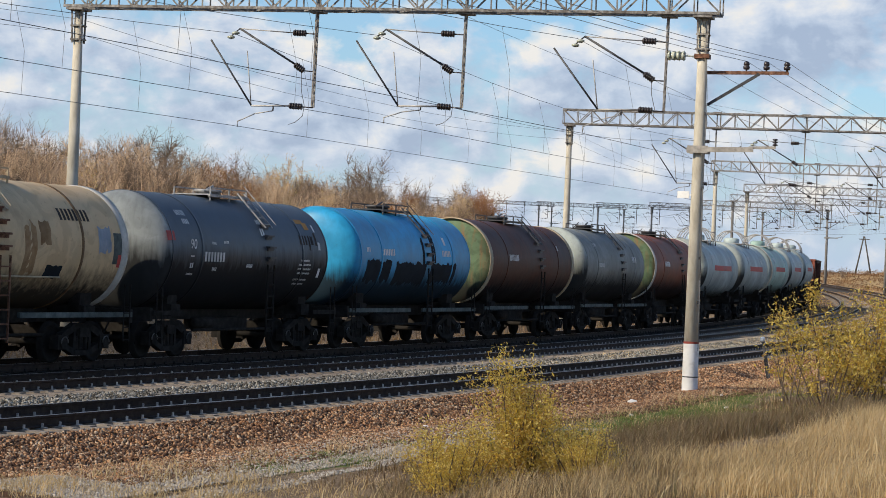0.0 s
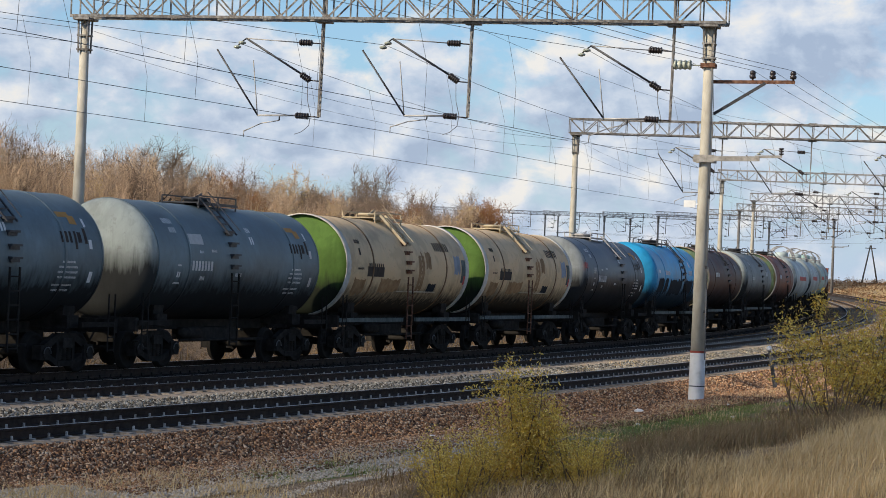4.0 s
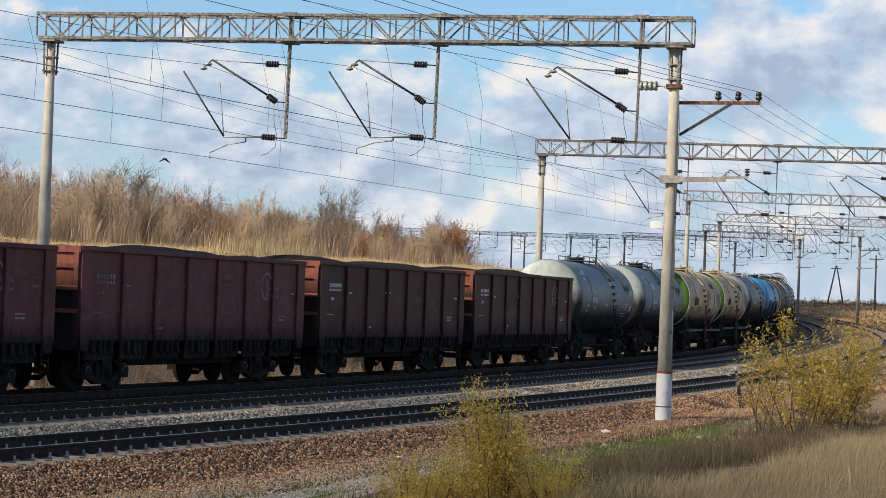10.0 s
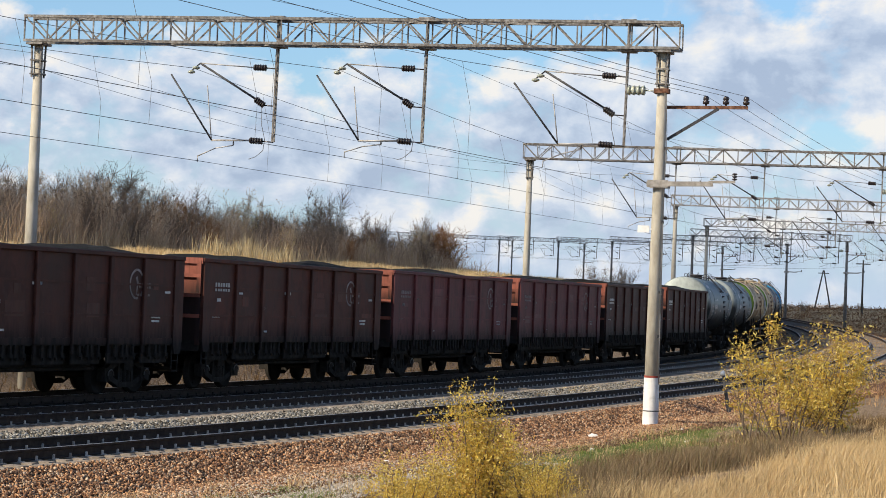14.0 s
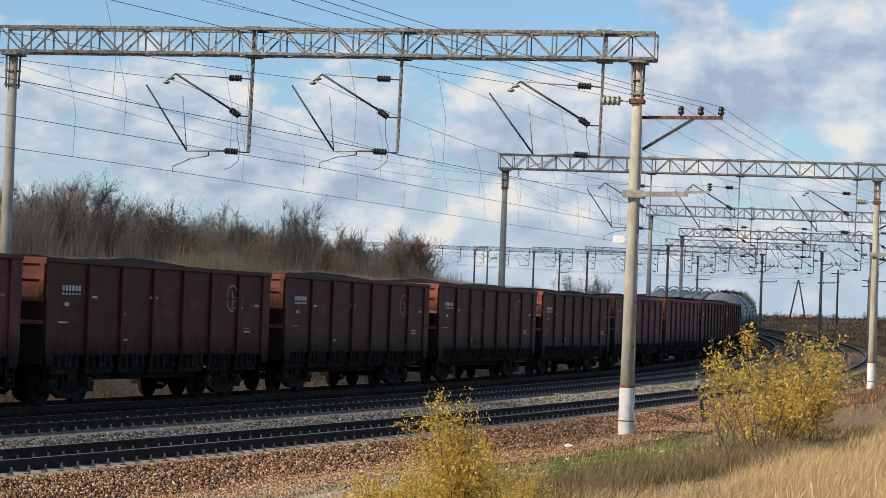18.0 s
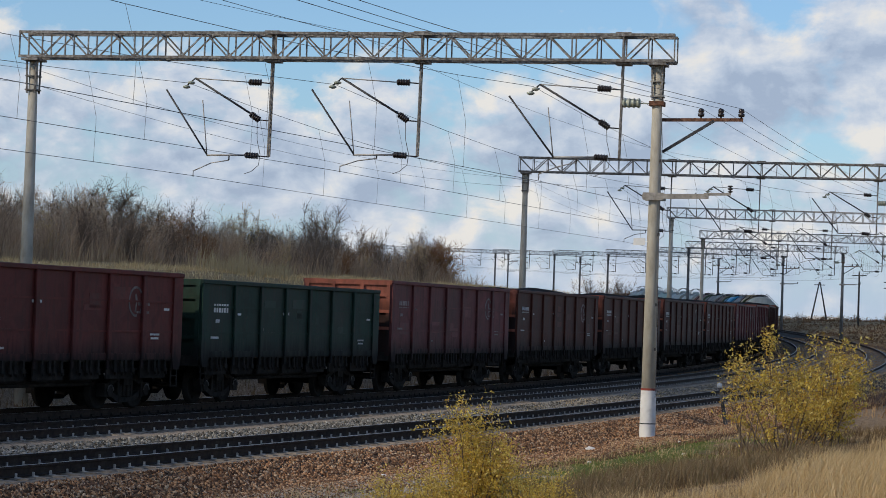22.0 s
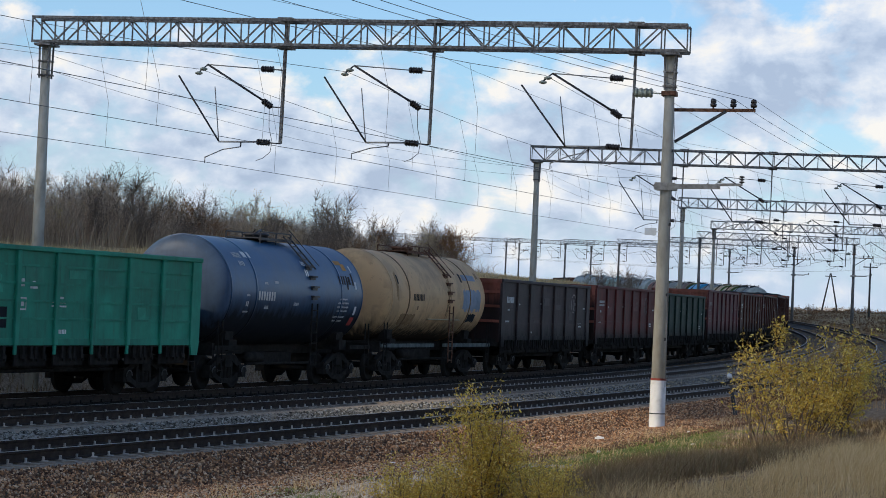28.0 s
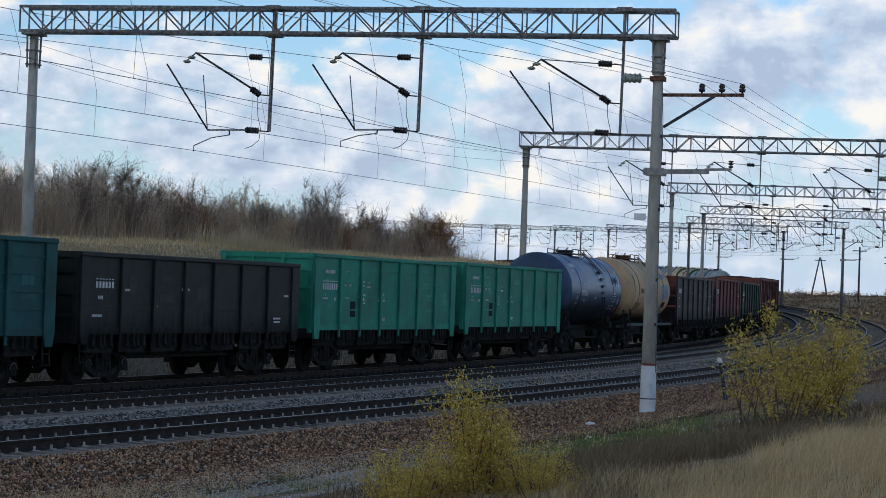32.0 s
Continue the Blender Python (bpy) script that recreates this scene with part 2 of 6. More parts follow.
RAILSIDE = mat("rail_side", ((0.020, 0.013, 0.010), (0.040, 0.026, 0.019), (0.06, 0.042, 0.03)), 6.0, 0.85, 0.2, 0.0, 0.3)
RAILHEAD = mat("rail_head", ((0.22, 0.20, 0.18), (0.42, 0.39, 0.36)), 4.0, 0.46, 0.03, 0.85, 0.25)
SLEEPER = mat("sleeper_concrete", ((0.15, 0.122, 0.097), (0.25, 0.21, 0.17), (0.36, 0.31, 0.26)), 7.0, 0.95, 0.3, 0.0, 0.3, per=0.3)
CLIP = mat("rail_clip", ((0.26, 0.23, 0.20), (0.60, 0.55, 0.49)), 9.0, 0.7, 0.1, 0.1, 0.3)
# darkened copies for the far track: shade under the train put into colour
SHADECLIP = mat("train_shade_fastening", ((0.014, 0.012, 0.010), (0.035, 0.030, 0.026)), 9.0, 0.9, 0.1, 0.0, 0.3)
SHADESLEEPER = mat("train_shade_sleeper", ((0.012, 0.010, 0.009), (0.030, 0.026, 0.022), (0.055, 0.047, 0.04)), 7.0, 0.95, 0.3, 0.0, 0.3, per=0.3)
UNDER = mat("underframe_grime", ((0.021, 0.019, 0.017), (0.031, 0.028, 0.025), (0.048, 0.043, 0.038)), 5.0, 0.95, 0.3, 0.0, 0.3)
UNDER.node_tree.nodes["Principled BSDF"].inputs["Specular IOR Level"].default_value = 0.04
WHEEL = mat("wheel_steel", ((0.020, 0.018, 0.016), (0.032, 0.029, 0.026)), 5.0, 0.9, 0.15, 0.0, 0.3)
WHEEL.node_tree.nodes["Principled BSDF"].inputs["Specular IOR Level"].default_value = 0.06
COAL = mat("coal", ((0.004, 0.004, 0.004), (0.008, 0.0075, 0.007), (0.019, 0.017, 0.0155)), 9.0, 0.98, 1.0, 0.0, 0.2)
MARK = mat("white_stencil", ((0.60, 0.60, 0.58), (0.80, 0.80, 0.78)), 7.0, 0.8, 0.0, 0.0, 0.35)

# ---- mesh helpers ----
BOX_F = ((0, 1, 3, 2), (4, 6, 7, 5), (0, 4, 5, 1), (2, 3, 7, 6), (0, 2, 6, 4), (1, 5, 7, 3))


def box(bm, c, s, m=None):
    vs = []
    for x in (-0.5, 0.5):
        for y in (-0.5, 0.5):
            for z in (-0.5, 0.5):
                p = Vector((x * s[0], y * s[1], z * s[2]))
                vs.append(bm.verts.new((m @ p if m else p) + Vector(c)))
    for f in BOX_F:
        bm.faces.new([vs[i] for i in f])
    return bm


def bar(bm, a, b, w, h=None):
    """A square bar from a to b."""
    a, b = Vector(a), Vector(b)
    d = b - a
    m = d.to_track_quat("Y", "Z").to_matrix()
    return box(bm, (a + b) / 2, (w, d.length, h or w), m)


def tube(bm, a, b, r, r2=None, seg=8, caps=True):
    a, b = Vector(a), Vector(b)
    m = (b - a).to_track_quat("Z", "Y").to_matrix()
    r2 = r if r2 is None else r2
    lo, hi = [], []
    for i in range(seg):
        t = 2 * math.pi * i / seg
        u = m @ Vector((math.cos(t), math.sin(t), 0))
        lo.append(bm.verts.new(a + u * r))
        hi.append(bm.verts.new(b + u * r2))
    for i in range(seg):
        j = (i + 1) % seg
        f = bm.faces.new((lo[i], lo[j], hi[j], hi[i]))
        f.smooth = True
    if caps:
        bm.faces.new(lo[::-1])
        bm.faces.new(hi)
    return bm


def pipe(bm, pts, r, seg=6):
    """One connected round rod through the points."""
    pts = [Vector(p) for p in pts]
    rows = []
    for i, p in enumerate(pts):
        d = pts[min(i + 1, len(pts) - 1)] - pts[max(i - 1, 0)]
        m = d.to_track_quat("Z", "Y").to_matrix()
        rows.append([bm.verts.new(p + m @ Vector((r * math.cos(2 * math.pi * k / seg), r * math.sin(2 * math.pi * k / seg), 0))) for k in range(seg)])
    for a, b in zip(rows, rows[1:]):
        for k in range(seg):
            j = (k + 1) % seg
            bm.faces.new((a[k], a[j], b[j], b[k])).smooth = True
    bm.faces.new(rows[0])
    bm.faces.new(rows[-1])
    return bm


def turned(bm, rings, seg=24, axis="Y", c=(0, 0, 0), caps=True, smooth=True):
    """A body of revolution: rings of (place on the axis, radius)."""
    c = Vector(c)
    rows = []
    for p, r in rings:
        row = []
        for i in range(seg):
            t = 2 * math.pi * i / seg
            q = {"Y": (r * math.sin(t), p, r * math.cos(t)), "X": (p, r * math.cos(t), r * math.sin(t)), "Z": (r * math.cos(t), r * math.sin(t), p)}[axis]
            row.append(bm.verts.new(c + Vector(q)))
        rows.append(row)
    for a, b in zip(rows, rows[1:]):
        for i in range(seg):
            j = (i + 1) % seg
            f = bm.faces.new((a[i], b[i], b[j], a[j]))
            f.smooth = smooth
    if caps:
        for row in (rows[0], rows[-1]):
            try:
                bm.faces.new(row)
            except ValueError:
                pass
    return bm


def mesh_of(name, bm, material):
    me = bpy.data.meshes.new(name)
    bmesh.ops.recalc_face_normals(bm, faces=bm.faces)
    bm.to_mesh(me)
    bm.free()
    for m in material if isinstance(material, (list, tuple)) else (material,):
        me.materials.append(m)
    return me


def part(name, bm, material, parent, label=""):
    """Links a bmesh or a ready mesh as one part of a thing."""
    me = bm if isinstance(bm, bpy.types.Mesh) else mesh_of(name, bm, material)
    ob = new(name, me)
    ob.parent = parent
    if label:
        ob["label"] = label
    return ob


def thing(name, m, label, category, group="", kind=""):
    ob = new(name)
    ob.empty_display_size = 0.3
    ob.matrix_basis = m
    return tagged(ob, label, category, group, kind)


def soup(name, verts, faces, material):
    """A mesh from arrays of corners and of equal faces."""
    me = bpy.data.meshes.new(name)
    verts, faces = np.asarray(verts, dtype=np.float32), np.asarray(faces, dtype=np.int32)
    n, k = faces.shape
    me.vertices.add(len(verts))
    me.vertices.foreach_set("co", verts.ravel())
    me.loops.add(n * k)
    me.loops.foreach_set("vertex_index", faces.ravel())
    me.polygons.add(n)
    me.polygons.foreach_set("loop_start", np.arange(0, n * k, k, dtype=np.int32))
    me.polygons.foreach_set("loop_total", np.full(n, k, dtype=np.int32))
    me.update(calc_edges=True)
    me.materials.append(material)
    return me


def sweep(name, profile, off, s0, s1, step, material, closed=False, smooth=False):
    """A strip or bar that follows the bend: profile points of (sideways, up)."""
    n = max(2, int(round((s1 - s0) / step)) + 1)
    k = len(profile)
    vs, fs = [], []
    for i in range(n):
        s = s0 + (s1 - s0) * i / (n - 1)
        vs += [at(off + u, s, v) for u, v in profile]
    for i in range(n - 1):
        for j in range(k if closed else k - 1):
            a, b = i * k + j, i * k + (j + 1) % k
            fs.append((a, b, b + k, a + k))
    me = soup(name, vs, fs, material)
    bm = bmesh.new()
    bm.from_mesh(me)
    bmesh.ops.recalc_face_normals(bm, faces=bm.faces)
    if not closed and bm.faces and sum(f.normal.z for f in bm.faces) < 0:
        bmesh.ops.reverse_faces(bm, faces=bm.faces)
    for f in bm.faces:
        f.smooth = smooth
    bm.to_mesh(me)
    bm.free()
    return me


rng = np.random.default_rng(7)

# ---- ground ----
LAND = ((-900, 5.0), (-120, 5.6), (-60, 5.4), (-30, 4.7), (-17, 4.15), (-12.3, 3.95), (-11.2, 3.6), (-7.5, 0.7), (-5.4, -0.55),
        (-3.4, -0.6), (11.8, -0.6), (13.2, -0.47), (15, -0.52), (16.5, -0.50), (18.5, -0.28), (21, 0.10), (26, 0.55), (32, 1.0),
        (45, 1.5), (90, 1.6), (900, 1.0))


def os_of(x, y):
    """Offset and length along the bend of world places."""
    cx = -LAT - BEND
    r = np.hypot(x - cx, np.maximum(y, 0))
    return np.where(y > 0, r - BEND, x + LAT), np.where(y > 0, BEND * np.arctan2(np.maximum(y, 0), x - cx), y)


def land(x, y):
    x, y = np.asarray(x, float), np.asarray(y, float)
    off, s = os_of(x, y)
    z = np.interp(off, [p[0] for p in LAND], [p[1] for p in LAND])
    keep = np.clip((235 - s) / 85, 0, 1)
    keep = keep * keep * (3 - 2 * keep)
    z = np.where(off < -3.5, -0.6 + (z + 0.6) * keep, z)
    z = z + 3.0e-5 * np.clip(s, 0, 330) ** 2 * np.exp(-np.maximum(np.abs(off) - 30, 0) / 120)
    far = np.hypot(x, y)
    z = z + np.clip((far - 500) / 2500, 0, 1) * 9.0
    rough = 0.05 * np.sin(x * 1.3 + 0.7 * np.sin(y * 0.9)) * np.cos(y * 1.1 + 0.5 * np.sin(x * 0.7)) + 0.10 * np.sin(x * 0.23 + y * 0.31)
    return z + rough * np.where((off > -5) & (off < 15), 0.35, 1.0)


def axis(spans):
    out = []
    for a, b, st in spans:
        out += list(np.arange(a, b, st))
    return np.array(out + [spans[-1][1]])


def ground_material():
    m = bpy.data.materials.new("lineside_ground")
    nd, ln = nodes_of(m)
    tc, at_ = nd.new("ShaderNodeTexCoord"), nd.new("ShaderNodeAttribute")
    at_.attribute_name = "cover"
    sp = nd.new("ShaderNodeSeparateColor")
    ln.new(at_.outputs["Color"], sp.inputs[0])
    v = tc.outputs["Object"]
    fine = n_noise(nd, ln, v, 9.0, 8.0, 0.7)
    mid = n_noise(nd, ln, v, 0.9, 6.0, 0.6)
    soil = n_ramp(nd, ln, fine, ((0.3, (0.085, 0.06, 0.039)), (0.5, (0.22, 0.157, 0.099)), (0.7, (0.39, 0.29, 0.19))))
    grit = n_ramp(nd, ln, fine, ((0.3, (0.035, 0.018, 0.011)), (0.5, (0.12, 0.06, 0.033)), (0.7, (0.30, 0.17, 0.10))))
    green = n_ramp(nd, ln, fine, ((0.3, (0.06, 0.075, 0.022)), (0.55, (0.14, 0.175, 0.05)), (0.75, (0.26, 0.25, 0.11))))
    straw = n_ramp(nd, ln, fine, ((0.3, (0.15, 0.10, 0.048)), (0.52, (0.35, 0.25, 0.128)), (0.72, (0.53, 0.41, 0.23))))

    def soft(chan, lo=0.42, hi=0.58):
        a = n_math(nd, ln, "ADD", chan, n_math(nd, ln, "MULTIPLY", n_math(nd, ln, "SUBTRACT", mid, 0.5), 0.9))
        return n_ramp(nd, ln, a, ((lo, (0, 0, 0)), (hi, (1, 1, 1))))
    col = n_mix(nd, ln, soft(sp.outputs[2]), soil, straw)
    col = n_mix(nd, ln, soft(sp.outputs[0]), col, grit)
    col = n_mix(nd, ln, soft(sp.outputs[1]), col, green)
    bs = nd.new("ShaderNodeBsdfPrincipled")
    ln.new(col, bs.inputs["Base Color"])
    bs.inputs["Roughness"].default_value = 0.95
    bs.inputs["Specular IOR Level"].default_value = 0.15
    bp = nd.new("ShaderNodeBump")
    bp.inputs["Strength"].default_value, bp.inputs["Distance"].default_value = 0.9, 0.06
    ln.new(fine, bp.inputs["Height"])
    ln.new(bp.outputs[0], bs.inputs["Normal"])
    out = nd.new("ShaderNodeOutputMaterial")
    ln.new(bs.outputs[0], out.inputs[0])
    return m


def build_ground():
    xs = axis(((-3600, -900, 300), (-900, -260, 40), (-260, -100, 6), (-100, -48, 1.5), (-48, -4, 0.45), (-4, 40, 2.2), (40, 400, 40), (400, 3600, 320)))
    ys = axis(((-3600, -400, 320), (-400, -40, 40), (-40, 18, 4), (18, 90, 0.6), (90, 180, 1.6), (180, 420, 6), (420, 1100, 40), (1100, 4400, 300)))
    X, Y = np.meshgrid(xs, ys, indexing="ij")
    Z = land(X, Y)
    nx, ny = X.shape
    idx = np.arange(nx * ny).reshape(nx, ny)
    f = np.stack([idx[:-1, :-1], idx[1:, :-1], idx[1:, 1:], idx[:-1, 1:]], -1).reshape(-1, 4)
    me = soup("ground", np.stack([X, Y, Z], -1).reshape(-1, 3), f, ground_material())
    me.polygons.foreach_set("use_smooth", np.ones(len(f), dtype=bool))
    off, s = os_of(X.ravel(), Y.ravel())
    wob = 0.7 * np.sin(s * 0.35) + 0.5 * np.sin(s * 0.13 + 1.0)
    grit = np.exp(-((off - 11.6 - 0.3 * wob) / 2.9) ** 4) + 0.35 * np.exp(-((off + 2.0) / 3.6) ** 6)
    green = 0.95 * np.exp(-((off - 15.7 + (s - 43) * 0.13 - 0.25 * wob) / 1.3) ** 2) * np.exp(-((s - 45) / 13) ** 4) + 0.9 * np.exp(-((off - 14.6) / 0.6) ** 2) * np.exp(-((s - 30.7) / 2.2) ** 2)
    straw = np.clip((off - (21.8 - (s - 30) * 0.085) - wob * 0.3) / 1.2, 0, 1) * 0.9 + 0.28 * np.exp(-((off - 16.5) / 1.6) ** 2) + np.clip((-9.3 - off) / 2, 0, 1)
    col = np.stack([np.clip(grit, 0, 1), np.clip(green, 0, 1), np.clip(straw, 0, 1), np.ones_like(off)], -1)
    a = me.color_attributes.new("cover", "FLOAT_COLOR", "POINT")
    a.data.foreach_set("color", col.astype(np.float32).ravel())
    tagged(new("ground", me), "dry autumn lineside ground with straw and gravel", "ground", kind="structure")


build_ground()

# ---- tracks ----
BALLAST = mat("grey_ballast", ((0.018, 0.015, 0.013), (0.05, 0.043, 0.036), (0.15, 0.13, 0.11)), 16.0, 0.95, 1.0, 0.0, 0.3)
STONE = leafy("ballast_stone", ((0.035, 0.031, 0.026), (0.135, 0.122, 0.10), (0.235, 0.215, 0.18), (0.43, 0.405, 0.355), (0.055, 0.046, 0.036), (0.30, 0.28, 0.24)), 0.0)
REDSTONE = leafy("reddish_gravel_stone", ((0.13, 0.061, 0.032), (0.32, 0.16, 0.08), (0.47, 0.252, 0.13), (0.62, 0.375, 0.207), (0.20, 0.115, 0.068), (0.68, 0.51, 0.35), (0.065, 0.038, 0.026)), 0.0)
RAIL_PROFILE = ((-0.037, 0.0), (0.037, 0.0), (0.037, -0.036), (0.010, -0.050), (0.010, -0.15), (0.075, -0.168), (0.075, -0.18), (-0.075, -0.18), (-0.075, -0.168), (-0.010, -0.15), (-0.010, -0.050), (-0.037, -0.036))


def build_track(num, off, s0, s1):
    # the track under the train gets the shade-coloured copies
    sleeper_m, clip_m = (SHADESLEEPER, SHADECLIP) if num == 1 else (SLEEPER, CLIP)
    tr = thing("track_%d" % num, Matrix(), "railway track with rusty rails on concrete sleepers", "railway track", kind="structure")
    for side in (-0.76, 0.76):
        me = sweep("rail", RAIL_PROFILE, off + side, s0, s1, 3.0, RAILSIDE, closed=True)
        me.materials.append(RAILHEAD)
        for p in me.polygons:
            if p.normal.z > 0.9 and p.index % 12 == 0:
                p.material_index = 1
        part("rail", me, None, tr)
    bm = bmesh.new()
    box(bm, (0, 0, -0.27), (2.7, 0.24, 0.14))
    box(bm, (-0.83, 0, -0.20), (0.7, 0.21, 0.035))
    box(bm, (0.83, 0, -0.20), (0.7, 0.21, 0.035))
    me = mesh_of("sleeper", bm, sleeper_m)
    n, near = 0, []
    s = s0 + 0.2
    while s < s1 - 0.2:
        near.append(s)
        s += 0.506
    picked = [s for s in near if 30 < s < 110]
    for s in picked:
        ob = new("sleeper", me)
        ob.parent, ob.matrix_basis = tr, Matrix.Translation(at(off, s)) @ pose(0, 0, 0, 0, 0, bearing(s))
    bm = bmesh.new()
    for s in near:
        if not 30 < s < 110 and s < 260:
            m = pose(0, 0, 0, 0, 0, bearing(s)).to_3x3()
            box(bm, at(off, s, -0.265), (2.7, 0.24, 0.15), m)
    tagged(part("sleepers", bm, sleeper_m, tr), kind="stuff")
    bm = bmesh.new()
    for s in near:
        if s < 170:
            m = pose(0, 0, 0, 0, 0, bearing(s)).to_3x3()
            for side in (-0.76, 0.76):
                for o in (-0.115, 0.115):
                    box(bm, at(off + side + o, s, -0.142), (0.032, 0.028, 0.068), m)
                    box(bm, at(off + side + o * 1.3, s, -0.176), (0.09, 0.07, 0.016), m)
    tagged(part("rail_clips", bm, clip_m, tr), kind="stuff")


def build_ballast():
    prof = ((-3.6, -0.75), (-2.3, -0.225), (-0.9, -0.235), (0.9, -0.235), (1.9, -0.215), (3.0, -0.235), (4.9, -0.235), (5.75, -0.215), (6.45, -0.30), (7.2, -0.31),
            (7.7, -0.215), (8.5, -0.235), (10.3, -0.235), (11.0, -0.215), (11.9, -0.50), (12.6, -0.7))
    me = sweep("ballast_bed", prof, 0.0, -60, 420, 1.5, BALLAST)
    tan = mat("tan_grit", ((0.17, 0.133, 0.098), (0.31, 0.25, 0.19), (0.43, 0.36, 0.28)), 22.0, 0.95, 0.5, 0.0, 0.25)
    for name, prof in (("grit_strip", ((4.85, -0.221), (5.35, -0.204), (5.72, -0.206), (5.85, -0.22))), ("grit_strip", ((10.28, -0.226), (10.70, -0.206), (10.92, -0.212), (11.02, -0.23)))):
        tagged(new(name, sweep(name, prof, 0.0, -60, 300, 1.5, tan)), "strip of fine tan grit along the sleeper ends", "grit", kind="structure")
    tagged(new("ballast_bed", me), "grey crushed stone ballast bed under the tracks", "ballast", kind="structure")


def stones(name, count, lo, hi, s0, s1, size, base, material, label):
    """Loose stones: squashed, turned octahedra, all in one mesh."""
    off = rng.uniform(lo, hi, count)
    s = s0 + (s1 - s0) * rng.random(count) ** 1.35
    a = np.maximum(s, 0) / BEND
    c = np.stack([-LAT - BEND + (BEND + off) * np.cos(a), (BEND + off) * np.sin(a), base(off, s)], -1)
    o = np.array([(1, 0, 0), (-1, 0, 0), (0, 1, 0), (0, -1, 0), (0, 0, 1), (0, 0, -1)], float)
    r = size * rng.uniform(0.5, 1.25, (count, 1, 1)) * rng.uniform(0.55, 1.25, (count, 6, 1))
    q = rng.normal(size=(count, 3, 3))
    q, _ = np.linalg.qr(q)
    v = np.einsum("nij,kj->nki", q, o) * r + c[:, None, :]
    f = np.array([(0, 2, 4), (2, 1, 4), (1, 3, 4), (3, 0, 4), (2, 0, 5), (1, 2, 5), (3, 1, 5), (0, 3, 5)])
    faces = (f[None] + 6 * np.arange(count)[:, None, None]).reshape(-1, 3)
    me = soup(name, v.reshape(-1, 3), faces, material)
    tagged(new(name, me), label, "gravel", kind="stuff")


def bed_top(off, s):
    z = np.interp(off, (-2.3, 1.9, 3.0, 5.75, 6.45, 7.2, 7.7, 11.0, 11.9, 12.6), (-0.225, -0.215, -0.235, -0.215, -0.30, -0.31, -0.215, -0.215, -0.50, -0.7))
    return z + 3.0e-5 * np.maximum(s, 0) ** 2 + 0.005


def ground_top(off, s):
    a = np.maximum(s, 0) / BEND
    return np.maximum(land(-LAT - BEND + (BEND + off) * np.cos(a), (BEND + off) * np.sin(a)), bed_top(off, s) - np.where(off > 12.3, 9, 0)) + 0.01


# ---- gantries and wires ----
G_RIGHT, G_LEN, G_TURN = 13.08, 18.96, 12.4 - 5.1    # right leg's offset, length, turn against the bend
Z_BOT, Z_TOP = 9.70, 10.40
GANTRY_S = (4.0, 57.95, 108.6, 163.0, 217.0, 264.0, 311.0, 357.0, 403.0, 449.0, 495.0, 541.0)
HANG_LOW = (0.11, 0.03, 0.0)
HANG = (11.40, 7.08, 1.42)          # hangers, from the right end, for the far, middle and near track


PALEARM = mat("pale_weathered_arm", ((0.22, 0.20, 0.175), (0.36, 0.335, 0.30), (0.46, 0.43, 0.39)), 7.0, 0.8, 0.2, 0.0, 0.35)
DARKCONC = mat("weathered_grey_pole", ((0.12, 0.115, 0.11), (0.19, 0.18, 0.17), (0.26, 0.25, 0.235)), 4.0, 0.9, 0.2, 0.0, 0.3)


def gantry_pose(s):
    p = at(G_RIGHT + (0.27 if s == GANTRY_S[2] else 0.0), s)
    return Matrix.Translation(p) @ pose(0, 0, 0, 0, 0, bearing(s) + G_TURN)


def lattice(near):
    """Braces of the truss as (from, to) in the gantry's own space; x runs to the left, so it is negative."""
    n = 27
    st = G_LEN / n
    out = []
    for i in range(n + 1):
        x = -i * st
        for y in (-0.33, 0.33):
            out.append(((x, y, Z_BOT), (x, y, Z_TOP)))
        if i < n:
            up = i % 2 == 0
            for y in (-0.33, 0.33):
                out.append(((x, y, Z_BOT if up else Z_TOP), (x - st, y, Z_TOP if up else Z_BOT)))
            if near:
                for z in (Z_BOT, Z_TOP):
                    out.append(((x, -0.33 if up else 0.33, z), (x - st, 0.33 if up else -0.33, z)))
    return out


def ribbed(bm, a, b, r, ribs=5, core=0.45):
    """A ribbed insulator from a to b."""
    a, b = Vector(a), Vector(b)
    tube(bm, a, b, r * core, seg=8)
    for i in range(ribs):
        t0, t1 = (i + 0.2) / ribs, (i + 0.75) / ribs
        tube(bm, a.lerp(b, t0), a.lerp(b, t1), r, r * 0.8, 10)
    return bm


def leg(parent, x, base, rb, rt, top, material=None):
    bm = bmesh.new()
    turned(bm, [(base - 0.5, rb), (base + (top - base) * 0.5, (rb + rt) / 2), (top, rt)], 20, "Z", (x, 0, 0))
    return part("pole", bm, material or CONCRETE, parent)


def strut(parent, name, a, b, r, material, seg=8):
    bm = bmesh.new()
    tube(bm, a, b, r, seg=seg)
    return part(name, bm, material, parent)


STEADY = ((6.93, 6.84, 6.60), (6.97, 6.90, 6.73), (6.93, 6.80, 6.58))     # steady arm heights for the far, middle and near track
CONTACT = (6.36, 6.56, 6.40)


